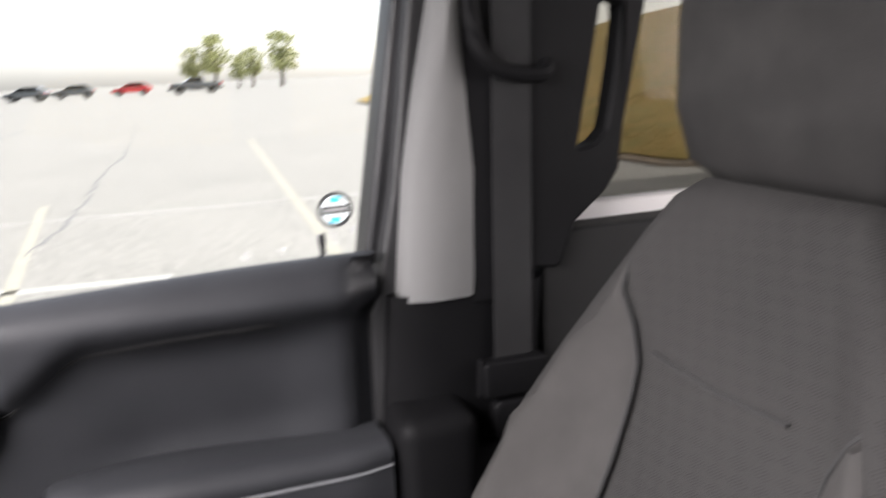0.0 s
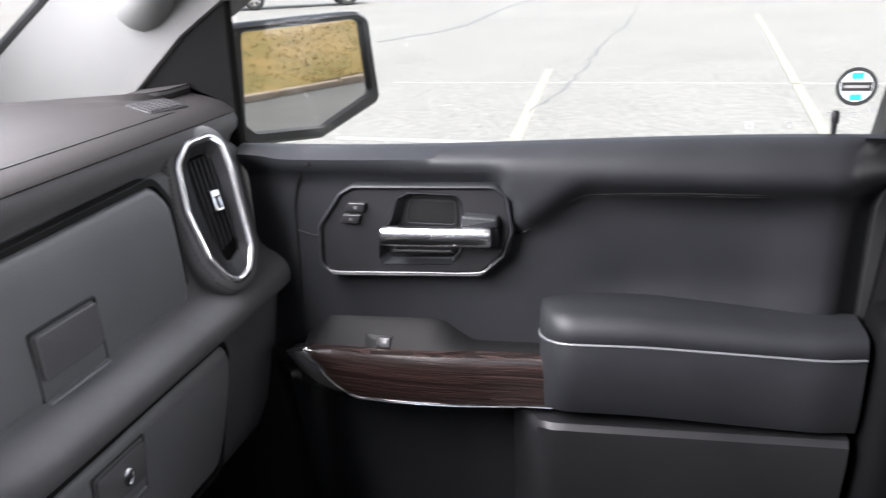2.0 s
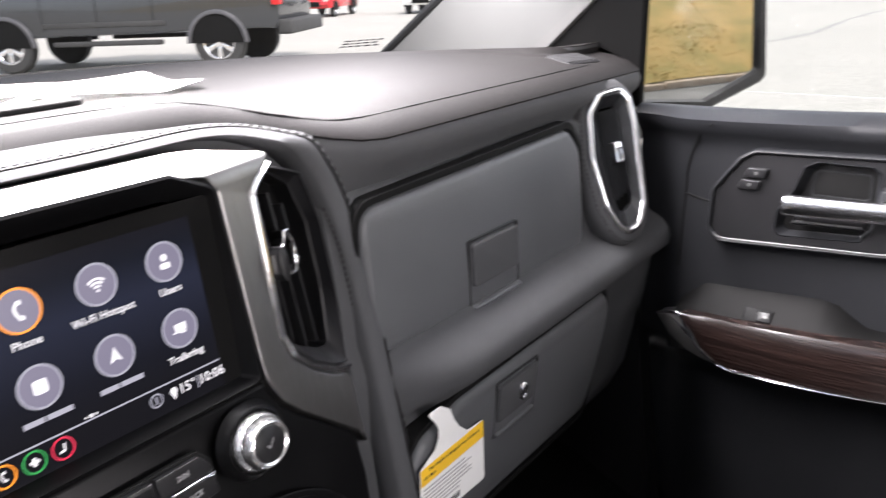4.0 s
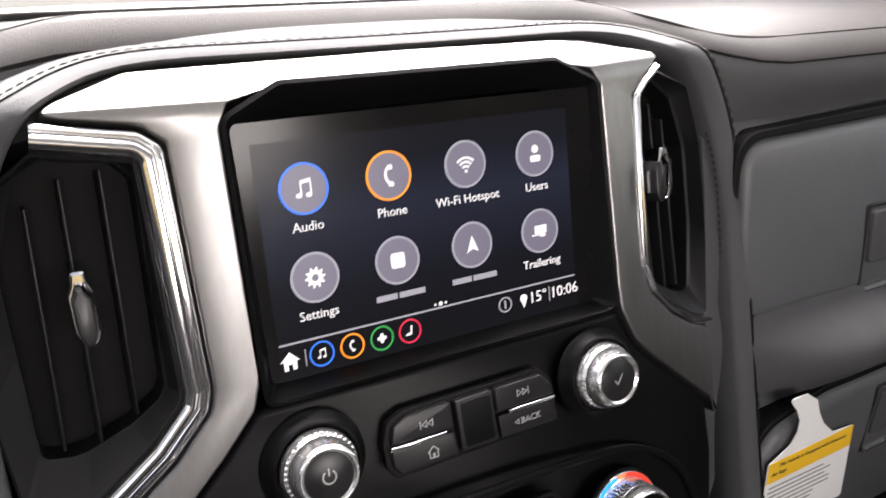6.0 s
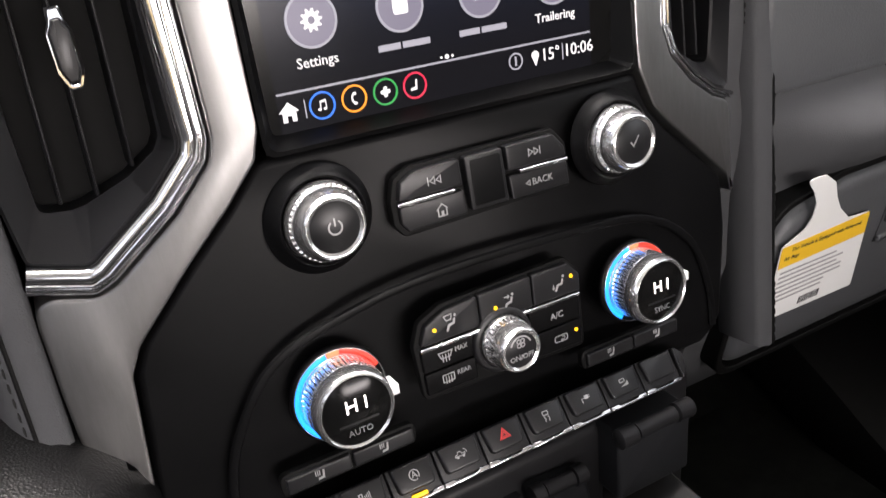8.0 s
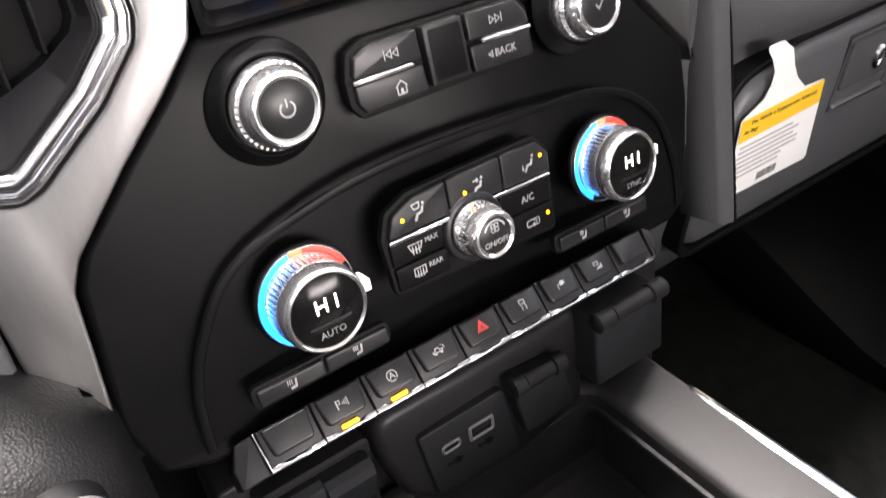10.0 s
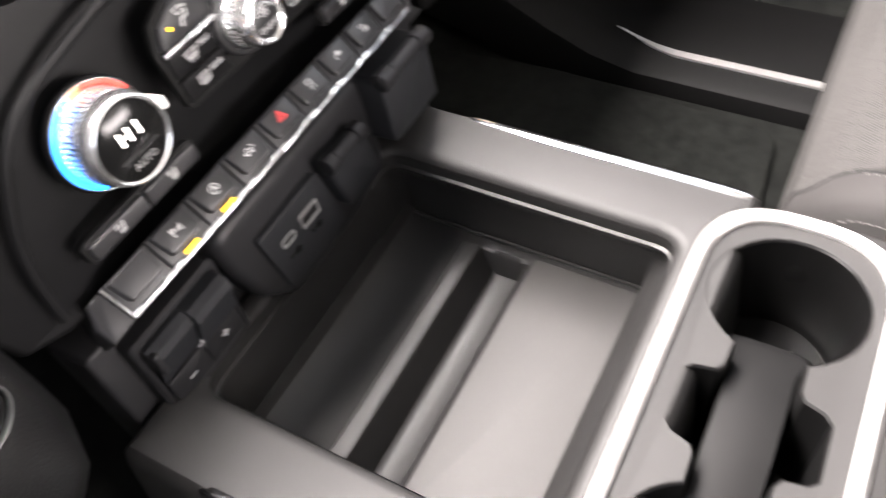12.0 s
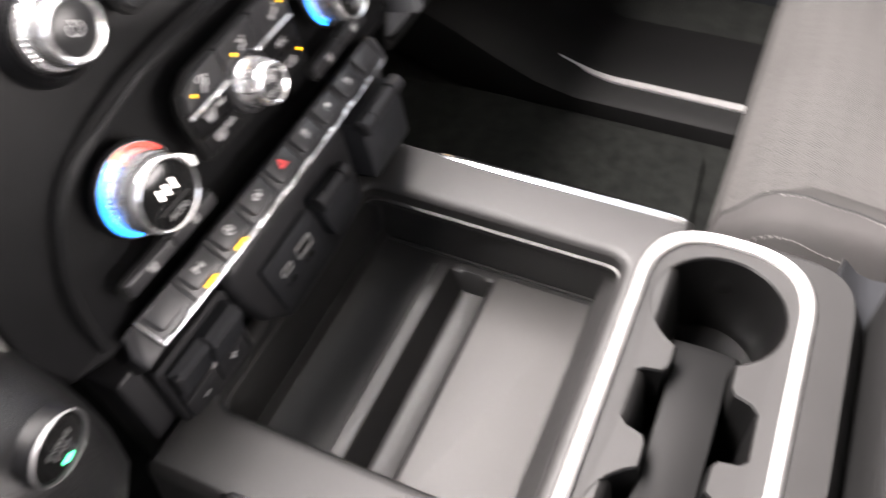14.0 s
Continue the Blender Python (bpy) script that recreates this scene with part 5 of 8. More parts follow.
COLD, WARM, HOT = glowing("cold_ring", (0.0, 0.20, 0.90), 1.0), glowing("warm_ring", (0.8, 0.26, 0.10), 0.35), glowing("hot_ring", (0.8, 0.05, 0.03), 0.4)
WORDM = surface("grey_word_print", (0.16, 0.16, 0.16), (0.20, 0.20, 0.20), 0.6, bump=0.0, spec=0.3)
DIGIT = glowing("lit_digits", (1.0, 0.96, 0.90), 1.1)
for u, word, name in ((-0.0873, "AUTO", "temperature_knob"), (0.0905, "SYNC", "temperature_knob")):
    k, M, h = knob(name, u, 0.0520, (0.0200, 0.0194, 0.0190, 0.0186, 0.0166, 0.0230, 52, 0.0, 0.0016), "large chrome temperature knob on a lit blue and red ring", GLOSS)
    part("ring_seat", framed(disc(0.0240, 64), disc(0.0203, 64), -0.001, 0.0014, M, 0.0008), PANEL, k, "black seat of the lit ring", 60)
    part("ring_edge", framed(disc(0.0229, 64), disc(0.0224, 64), 0.0, 0.0030, M, 0.0002), SATIN, k, "fine bright edge", 60)
    for a0, a1, mat in ((100, 238, COLD), (82, 99, WARM), (22, 81, HOT)):
        part("light_ring", slab(arc(0.0203, 0.0223, a0, a1, 24), 0.0, 0.0026, M, 0.0004), mat, k, "lit coloured ring")
    hang("digit_display", lettering("H I", 0.0090, at_uv(M, 0, 0.0030, h - 0.0001)), DIGIT, k, "lit white digits", 0)
    part("bar", slab(rect(0, -0.0052, 0.019, 0.0010), 0, 0.0002, at_uv(M, 0, 0, h - 0.0003)), KEYMAT, k)
    hang("word", lettering(word, 0.0043, at_uv(M, 0, -0.0098, h - 0.0001)), WORDM, k, "", 0)
    part("pointer", slab(fillet(rect(0.0200, 0.0020, 0.0042, 0.0052), 0.0006), h - 0.0120, h - 0.0020, M, 0.0008), WHITE, k, "white pointer tab")


def warm_seat(bm, m, k):
    """A bent seat outline with three short heat strokes."""
    bent_seat(bm, at_uv(m, 0.15 * k, 0), 0.9 * k)
    for i in range(3):
        slab(rect((-0.75 + 0.28 * i) * k, 0.45 * k, 0.12 * k, 0.75 * k), 0, 0.0002, m, 0, bm)


# heated seat keys
for u0 in (-0.1218, 0.0522):
    p = pod("seat_heat_keys", rect(u0 + 0.0334, 0.0162, 0.0668, 0.0085), CEN, "pair of narrow black seat heating keys")
    for i in range(2):
        key(p, rect(u0 + 0.0169 + 0.0333 * i, 0.0162, 0.0322, 0.0080), CEN, 0.0030)
        sign(p, at_uv(CEN, u0 + 0.0172 + 0.0333 * i, 0.0162, 0.0031), warm_seat, 0.0034)

# row of nine piano keys with a bright lip
ROW = axes((-0.004, -0.0125, 1.1605), (1, 0, 0), (0, 1, 1))
part("switch_row_body", slab(fillet([(-0.1250, -0.0115), (0.1190, -0.0115), (0.1210, 0.0075), (-0.1260, 0.0075)], 0.002), -0.03, -0.003, ROW, 0.001), HARD, stk, "black body behind nine switch keys")
for pts, lab in (([(-0.1240, -0.0112), (-0.1250, 0.0086), (-0.1330, 0.0080), (-0.1375, -0.0020), (-0.1375, -0.0120)], "angled black end cap"), ([(0.1180, -0.0112), (0.1225, -0.0060), (0.1245, 0.0040), (0.1200, 0.0086), (0.1182, 0.0086)], "angled grey end cap")):
    part("end_cap", slab(fillet(pts, 0.0012), -0.02, 0.0005, ROW, 0.001), HARD if pts[0][0] < 0 else KEYMAT, stk, lab)
part("end_trim", slab([(-0.1236, -0.0108), (-0.1229, -0.0108), (-0.1240, 0.0086), (-0.1247, 0.0086)], -0.004, 0.0012, ROW, 0.0002), SATIN, stk, "fine bright edge")


def park_sign(bm, m, k):
    slab(rect(-0.9 * k, 0, 0.2 * k, 1.3 * k), 0, 0.00015, m, 0, bm)
    framed(fillet(rect(-0.6 * k, 0.3 * k, 0.6 * k, 0.7 * k), 0.15 * k), fillet(rect(-0.62 * k, 0.3 * k, 0.32 * k, 0.4 * k), 0.08 * k), 0, 0.0002, m, 0.00002, bm)
    for i in range(4):
        slab(rect((0.0 + 0.28 * i) * k, 0, 0.12 * k, (0.35 + 0.3 * i) * k), 0, 0.00015, m, 0, bm)


def stop_sign(bm, m, k):
    slab(arc(0.75 * k, 0.92 * k, -40, 300), 0, 0.00015, m, 0, bm)


def hazard(bm, m, k):
    t0 = [(k * math.cos(a), k * math.sin(a)) for a in (math.pi / 2, math.pi * 7 / 6, math.pi * 11 / 6)]
    framed(t0, [(0.62 * u, 0.62 * v) for u, v in t0], 0, 0.0002, m, 0.00002, bm)
    framed([(0.48 * u, 0.48 * v) for u, v in t0], [(0.28 * u, 0.28 * v) for u, v in t0], 0, 0.0002, m, 0.00002, bm)


def plug_sign(bm, m, k):
    slab(fillet(rect(0.2 * k, 0.2 * k, 0.8 * k, 0.7 * k), 0.2 * k), 0, 0.00015, m, 0, bm)
    for v in (0.05, 0.35):
        slab(rect(0.75 * k, v * k, 0.4 * k, 0.1 * k), 0, 0.00015, m, 0, bm)
    slab(rect(-0.5 * k, 0.1 * k, 0.7 * k, 0.12 * k), 0, 0.00015, m, 0, bm)
    slab(rect(-0.8 * k, -0.3 * k, 0.12 * k, 0.8 * k), 0, 0.00015, m, 0, bm)


def ramp_sign(bm, m, k):
    """Two rounded shapes on a slope."""
    slab([(-0.9 * k, -0.75 * k), (0.9 * k, -0.75 * k), (0.9 * k, 0.1 * k), (0.3 * k, -0.4 * k)], 0, 0.00015, m, 0, bm)
    framed(fillet(rect(-0.25 * k, 0.3 * k, 1.2 * k, 0.7 * k), 0.2 * k), fillet(rect(-0.25 * k, 0.3 * k, 0.9 * k, 0.42 * k), 0.15 * k), 0, 0.0002, m, 0.00002, bm)


def slip_sign(bm, m, k):
    """A car's back over two wavy tracks."""
    framed(fillet(rect(0, 0.5 * k, 1.2 * k, 0.8 * k), 0.2 * k), fillet(rect(0, 0.5 * k, 0.9 * k, 0.5 * k), 0.12 * k), 0, 0.00015, m, 0.00002, bm)
    for u in (-0.4, 0.4):
        for j in range(3):
            slab(rect((u + 0.12 * (j % 2)) * k, (-0.15 - 0.32 * j) * k, 0.16 * k, 0.30 * k), 0, 0.0002, m, 0, bm)


def outline_truck(bm, m, k):
    """A pickup in outline with an open tail."""
    o = [(-1.05, -0.35), (0.75, -0.35), (0.95, 0.15), (0.35, 0.12), (0.10, 0.50), (-0.45, 0.50), (-0.60, 0.10), (-1.05, 0.05)]
    i = [(-0.90, -0.20), (0.66, -0.20), (0.76, 0.00), (0.26, -0.02), (0.02, 0.36), (-0.36, 0.36), (-0.50, -0.02), (-0.90, -0.06)]
    framed([(k * u, k * v) for u, v in o], [(k * u, k * v) for u, v in i], 0, 0.00015, m, 0.00002, bm)
    for u in (-0.6, 0.45):
        slab(disc(0.22 * k, 12), 0, 0.0002, at_uv(m, u * k, -0.4 * k), 0, bm)
    slab(arc(0.50 * k, 0.62 * k, -20, 80), 0, 0.0002, at_uv(m, 0.6 * k, 0.1 * k), 0, bm)


signs = [None, park_sign, stop_sign, outline_truck, hazard, slip_sign, plug_sign, ramp_sign, None]
PITCH = 0.0267
for i in range(9):
    u = -0.1233 + PITCH * (i + 0.5)
    kk = part("switch_key", slab(fillet(rect(u, -0.0002, PITCH - 0.0008, 0.0176), 0.0008), -0.01, -0.0006, ROW, 0.0006), KEYMAT, stk, "grey piano key with a bright lip")
    part("raised_face", slab(fillet([(u - 0.0112, 0.0083), (u - 0.0100, -0.0038), (u - 0.0086, -0.0054), (u + 0.0086, -0.0054), (u + 0.0100, -0.0038), (u + 0.0112, 0.0083)], 0.0014, 3), -0.002, 0.0026, ROW, 0.0013), KEYMAT, kk)
    e = PITCH / 2 - 0.0003
    wav = [(u - e, -0.0110), (u + e, -0.0110), (u + e, -0.0086), (u + 0.0078, -0.0086), (u + 0.0060, -0.0098), (u - 0.0060, -0.0098), (u - 0.0078, -0.0086), (u - e, -0.0086)]
    part("lip", slab(wav, -0.004, 0.0006, ROW, 0.0004), SATIN, kk, "bright wavy lip")
    if signs[i]:
        sign(kk, at_uv(ROW, u, 0.0018, 0.0027), signs[i], 0.0031 if i != 4 else 0.0040, REDPRINT if i == 4 else PRINT)
    if i == 2:
        hang("letter", lettering("A", 0.0046, at_uv(ROW, u, 0.0018, 0.0028)), PRINT, kk, "", 0)
    if i in (1, 2):
        part("indicator", slab(fillet(rect(u, -0.0082, 0.0085, 0.0018), 0.0004, 2), -0.002, 0.0012, ROW, 0.0004), LAMP, kk, "lit amber lamp")

# lower shelf panel: sockets and trailer brake switch
SHELF = axes((0, -0.002, 1.10), (1, 0, 0), (0, 0.10, 1))
lowp = fillet([(-0.150, 0.035), (-0.150, -0.12), (0.135, -0.12), (0.140, 0.035)], 0.004)
part("lower_panel", slab(lowp, -0.03, 0.0, SHELF, 0.002), HARD, stk)
bulge = fillet([(-0.074, 0.034), (-0.071, 0.0060), (-0.061, -0.026), (-0.040, -0.047), (0.014, -0.047), (0.066, -0.036), (0.070, 0.034)], 0.012, 5)
part("socket_panel", slab(bulge, -0.01, 0.0095, SHELF, 0.006), HARD, stk)
USB = at_uv(SHELF, -0.0218, -0.0064, 0.0095)
up = part("usb_panel", slab(fillet([(-0.0290, 0.0172), (-0.0218, -0.0285), (0.0350, -0.0285), (0.0268, 0.0175)], 0.003, 4), -0.004, 0.0026, USB, 0.0010), SOFT, stk, "black panel with two charging sockets")
part("usb_socket", framed(fillet(rect(0.0102, 0.0, 0.0172, 0.0105), 0.002), fillet(rect(0.0102, 0.0, 0.0132, 0.0062), 0.0008), 0.0, 0.0032, USB, 0.0008), RIMM, up, "metal rimmed charging socket")
part("usb_hole", slab(rect(0.0102, 0.0, 0.0132, 0.0062), 0.0, 0.0024, USB), DEEP, up)
part("usb_tongue", slab(rect(0.0102, 0.0014, 0.010, 0.0020), 0.0, 0.0030, USB), HARD, up)
part("usb_socket", framed(fillet(rect(-0.0101, 0.0, 0.0128, 0.0064), 0.0031), fillet(rect(-0.0101, 0.0, 0.0092, 0.0030), 0.0015), 0.0, 0.0032, USB, 0.0008), RIMM, up, "metal rimmed charging socket")
part("usb_hole", slab(fillet(rect(-0.0101, 0.0, 0.0092, 0.0030), 0.0015), 0.0, 0.0024, USB), DEEP, up)
for u in (-0.0085, 0.0125):
    bm = slab(rect(u, -0.0115, 0.0095, 0.0007), 0.002, 0.0029, USB)
    slab(rect(u + 0.001, -0.0100, 0.004, 0.0007), 0.002, 0.0029, USB, 0, bm)
    slab(rect(u + 0.0015, -0.0130, 0.004, 0.0007), 0.002, 0.0029, USB, 0, bm)
    slab(disc(0.0011, 10), 0.002, 0.0030, at_uv(USB, u - 0.0048, -0.0115), 0, bm)
    part("sign", bm, DEEP, up)


def flap(u, v, w, h, lift, lean, label):
    """A lid on two round hinge lugs, leaning a little to one side."""
    F = at_uv(SHELF, u, v, 0.0095)
    edge_ = fillet([(-w / 2 - lean / 2, h / 2 - 0.004), (-w / 2 + lean / 2, -h / 2), (w / 2 + lean / 2, -h / 2), (w / 2 - lean / 2, h / 2 - 0.004)], 0.004, 5)
    f = part("socket_flap", slab(edge_, -0.02, lift, F, 0.003), SOFT, stk, label)
    y = h / 2 - 0.0055
    part("hinge", tube([F @ Vector((-w * 0.26 - lean / 2, y, lift - 0.001)), F @ Vector((w * 0.26 - lean / 2, y, lift - 0.001))], 0.0050, 14), HARD, f)
    for s_ in (-1, 1):
        part("hinge_lug", tube([F @ Vector((s_ * w * a - lean / 2, y, lift - 0.001)) for a in (0.275, 0.29, 0.49, 0.505)], [0.0045, 0.0060, 0.0060, 0.0045], 16), HARD, f)


flap(0.0298, -0.0035, 0.0370, 0.0430, 0.0085, 0.008, "black hinged socket cover")
flap(0.0885, 0.0135, 0.0550, 0.0500, 0.0185, 0.0, "large black hinged socket cover")
BRK = at_uv(SHELF, -0.1050, -0.0020, 0.002)
tb = part("trailer_brake_switch", framed(fillet(rect(0, 0, 0.060, 0.056), 0.004), fillet(rect(0, 0, 0.052, 0.046), 0.003), -0.01, 0.006, BRK, 0.0015), HARD, stk, "black trailer brake switch with plus and minus keys")
part("well", slab(rect(0, 0, 0.053, 0.047), -0.01, -0.001, BRK), DEEP, tb)
for u, w, out, mat in ((-0.0125, 0.0255, 0.012, SOFT), (0.0130, 0.0252, 0.016, SOFT)):
    rows = [[BRK @ Vector((u + a, v, q)) for v, q in ((0.0225, 0.0), (0.0225, out - 0.004), (0.0200, out), (0.0150, out + 0.001), (0.0085, out - 0.002), (-0.0045, out - 0.006), (-0.0045, 0.0))] for a in (-w / 2, -w / 2 + 0.001, w / 2 - 0.001, w / 2)]
    part("slider", loft(rows), mat, tb, "ribbed slider key", 25)
part("slider_stop", slab(fillet(rect(-0.0240, 0.0145, 0.0034, 0.0140), 0.001), 0.0, 0.0145, BRK, 0.001), KEYMAT, tb)
for u, w in ((-0.0128, 0.0255), (0.0130, 0.0250)):
    part("key", slab(fillet(rect(u, -0.0140, w, 0.0170), 0.0012), -0.004, 0.0075, BRK, 0.001), HARD, tb)
bm = slab(rect(0.0135, -0.0135, 0.0050, 0.0008), 0.0070, 0.0078, BRK)
slab(rect(0.0135, -0.0135, 0.0008, 0.0050), 0.0070, 0.0079, BRK, 0, bm)
part("plus_sign", bm, PRINT, tb)
part("minus_sign", slab(rect(-0.0125, -0.0145, 0.0050, 0.0008), 0.0070, 0.0078, BRK), PRINT, tb)
bm = slab(rect(0.0, 0.0, 0.0065, 0.0007), 0.0, 0.0003, at_uv(BRK, 0.0005, -0.0035, 0.0085))
slab(rect(0.0010, 0.0014, 0.0040, 0.0018), 0.0, 0.0003, at_uv(BRK, 0.0005, -0.0035, 0.0085), 0, bm)
part("trailer_sign", bm, PRINT, tb)

# the stack is crowned: towards its sides it falls back and spreads a little
def crowned(q, share=1.0):
    u, v = q.x, q.y
    for _ in range(3):
        back_ = 0.9 * u * u * share
        u, v = q.x + 3.2 * (q.x + 0.18) * back_, q.y + 3.2 * (q.y - 0.24) * back_
    return Vector((u, v, q.z - back_))


for ob in [o for o in bpy.data.objects if o.type == "MESH" and (o.parent == stk or (o.parent and o.parent.parent == stk)) and o != scr and o.parent != scr]:
    for vert in ob.data.vertices:
        q = INV @ vert.co
        vert.co = CEN @ crowned(q, min(max((q.z + 0.0175) / 0.02, 0.0), 1.0) if ob.name.startswith("screen_bezel") else 1.0)

KNEEM = surface("black_grained_cover", (0.0035, 0.0035, 0.0036), (0.006, 0.006, 0.0062), 0.40, grain=800, bump=0.45, cells=True, depth=0.0005, spec=0.28)
DIMPRINT = surface("dim_grey_print", (0.085, 0.085, 0.085), (0.11, 0.11, 0.11), 0.6, bump=0.0, spec=0.3)
# knee panel with the start button beside the column
knee = thing("steering_column_cover", (-0.30, 0.02, 1.02), "black grained lower dash and column cover", "dashboard trim")
sec = lambda x, b, d: [(x, 0.03, 1.255 - d), (x, 0.008 + b, 1.2545 - d), (x, -0.012 + b, 1.2495 - d), (x, -0.024 + b, 1.243 - d), (x, -0.033 + b, 1.234 - d), (x, -0.038 + b, 1.223 - d), (x, -0.040 + b, 1.210 - d), (x, -0.040 + b, 1.13), (x, -0.025 + b, 1.10), (x, 0.03 + b, 1.02), (x, 0.12, 1.02), (x, 0.10, 1.255 - d)]
part("cover", loft([sec(*r) for r in ((-0.62, 0.0, 0.020), (-0.40, 0.0, 0.022), (-0.27, 0.0, 0.026), (-0.225, 0.0, 0.031), (-0.205, 0.002, 0.037), (-0.193, 0.006, 0.044), (-0.182, 0.014, 0.053), (-0.172, 0.034, 0.066))]), KNEEM, knee, "", 60)
START = axes((-0.2045, -0.037, 1.2000), (1, 0.12, 0), (0, -0.10, 1))
sb = part("start_button", lathe([(0.0165, -0.004), (0.0165, 0.002), (0.0161, 0.0034), (0.0155, 0.0034), (0.0152, 0.002), (0.0150, 0.001)], START, 48), PANEL, knee, "round engine start button in a fine bright ring")
part("cap", lathe([(0.0150, 0.0), (0.0149, 0.0026), (0.0140, 0.0036), (0.0125, 0.0042), (0.008, 0.0045)], START, 48), GLOSS, sb)
part("inner_ring", framed(disc(0.0158, 48), disc(0.0153, 48), 0.003, 0.0050, START, 0.0002), RIMM, sb, "thin grey ring")
for w, v in (("ENGINE", 0.0035), ("STOP", -0.0015)):
    hang("word", lettering(w, 0.0040, at_uv(START, 0, v, 0.0048)), DIMPRINT, sb, "", 0)
part("indicator", slab(fillet(rect(0.0, -0.0085, 0.0050, 0.0022), 0.0008), 0.003, 0.0050, START), glowing("green_lamp", (0.05, 0.9, 0.35), 1.5), sb, "lit green lamp")
# ---- passenger door ----
DOOR = axes((0.775, 0, 0), (0, -1, 0), (0, 0, 1))  # u to the rear, v up, w into the cab
pd = thing("passenger_door", (0.80, -0.30, 0.80), "closed passenger door with black padded panel and wood trim", "door")


def door_w(u, v):
    """How far the padded panel stands into the cab at u, v."""
    belt = ease(1.31, 1.40, v)
    shoulder = 0.024 * ease(0.0, 0.035, v - (1.300 + 0.060 * (1 - ease(0.25, 0.28, u)) + 0.05 * ease(0.28, 0.36, u))) * (1 - 0.9 * ease(1.385, 1.43, v))
    scoop = -0.014 * ease(0.30, 0.42, u) * ease(1.20, 1.26, v) * (1 - ease(1.33, 1.365, v)) * (1 - 0.75 * ease(0.53, 0.62, u))
    lower = 0.012 * (1 - ease(1.06, 1.16, v)) * ease(0.26, 0.32, u) - 0.050 * (1 - ease(1.03, 1.10, v)) * (1 - ease(0.27, 0.32, u))
    back = -0.03 * ease(0.610, 0.655, u)
    front = -0.02 * (1 - ease(-0.06, 0.0, u))
    return 0.004 + shoulder + scoop + lower + back + front + 0.002 * belt


us = [-0.075 + 0.73 * i / 56 for i in range(57)]
grid = []
for u in us:
    top = 1.394 + 0.021 * ease(0.0, 0.64, u)
    vs = [0.775 + (top - 0.775) * j / 66 for j in range(67)]
    col = [(u, v, door_w(u, v)) for v in vs]
    col += [(u, top + 0.008, 0.0), (u, top + 0.010, -0.012), (u, top + 0.006, -0.03), (u, 0.775, -0.085)]
    grid.append([DOOR @ Vector(p) for p in col])
part("panel", loft(grid), SOFT, pd, "black grained door panel with sculpted shoulder", 60)
# seam along the shoulder, with a groove where two panels meet at the front
sl = [(-0.005, 1.297), (0.023, 1.291), (0.05, 1.290)]
sr = [(0.266, 1.307), (0.284, 1.311), (0.3375, 1.350), (0.365, 1.357), (0.450, 1.3625), (0.534, 1.364), (0.648, 1.361)]
for pts in (sl, sr):
    path = smooth_path([DOOR @ Vector((u, v, door_w(u, v) + 0.0004)) for u, v in pts], 6)
    part("panel_seam", tube(path, 0.0013, 6), DEEP, pd)
    part("panel_stitching", stitches([p + Vector((-0.0006, 0, -0.0022)) for p in path], 0.0040, 0.0022, 0.0005), DTHREAD, pd)
path = smooth_path([DOOR @ Vector((u, v, door_w(u, v) + 0.0003)) for u, v in ((0.030, 1.390), (0.010, 1.372), (-0.004, 1.335), (-0.006, 1.297), (-0.010, 1.20))], 8)
part("panel_seam", tube(path, 0.0012, 6), DEEP, pd)

# handle plate
PLATE = at_uv(DOOR, 0, 0, 0.012)
ob = [(0.080, 1.3590), (0.0650, 1.3500), (0.0357, 1.3100), (0.0335, 1.2620), (0.0460, 1.2505), (0.2320, 1.2600), (0.2590, 1.2850), (0.2690, 1.3140), (0.2640, 1.3530), (0.2500, 1.3640)]
cup = [(0.1125, 1.2640), (0.1980, 1.2690), (0.2090, 1.2800), (0.2140, 1.3000), (0.2130, 1.3480), (0.2040, 1.3560), (0.1470, 1.3560), (0.1330, 1.3490), (0.1240, 1.3220), (0.1080, 1.2960), (0.1060, 1.2720)]
hp_ = part("handle_plate", pierced(fillet(ob, 0.010, 4), fillet(cup, 0.006, 4), -0.012, 0.008, PLATE), HARD, pd, "black plate round the door handle")
part("plate_lip", framed(fillet(shrink(ob, -0.0045), 0.013, 4), fillet(shrink(ob, 0.0005), 0.010, 4), -0.02, 0.0125, PLATE, 0.0024), SOFT, hp_, "rounded black lip", 60)
# the lip's highlight, drawn as a thin silver-coloured line
low_lip = smooth_path([PLATE @ Vector((u, v, 0.0112)) for u, v in ((0.0390, 1.2585), (0.0480, 1.2525), (0.10, 1.2545), (0.16, 1.2575), (0.2310, 1.2618), (0.2460, 1.2740))], 5)
part("lip_edge", tube(low_lip, 0.0008, 6), RIMM, hp_, "thin pale line standing for the lower lip's highlight")
deep = [(0.1200, 1.2700), (0.1960, 1.2740), (0.2030, 1.2820), (0.2060, 1.3000), (0.2060, 1.3440), (0.1990, 1.3500), (0.1510, 1.3500), (0.1420, 1.3440), (0.1340, 1.3180), (0.1180, 1.2940), (0.1150, 1.2760)]
part("cup", framed(fillet(cup, 0.006, 4), fillet(deep, 0.006, 4), -0.012, 0.0086, PLATE, 0.0012, None, -0.0052), SOFT, hp_, "hollow pull cup behind the lever", 50)
part("cup_back", slab(fillet(shrink(deep, -0.002), 0.006, 4), -0.009, -0.0058, PLATE, 0.001), DEEP, hp_)
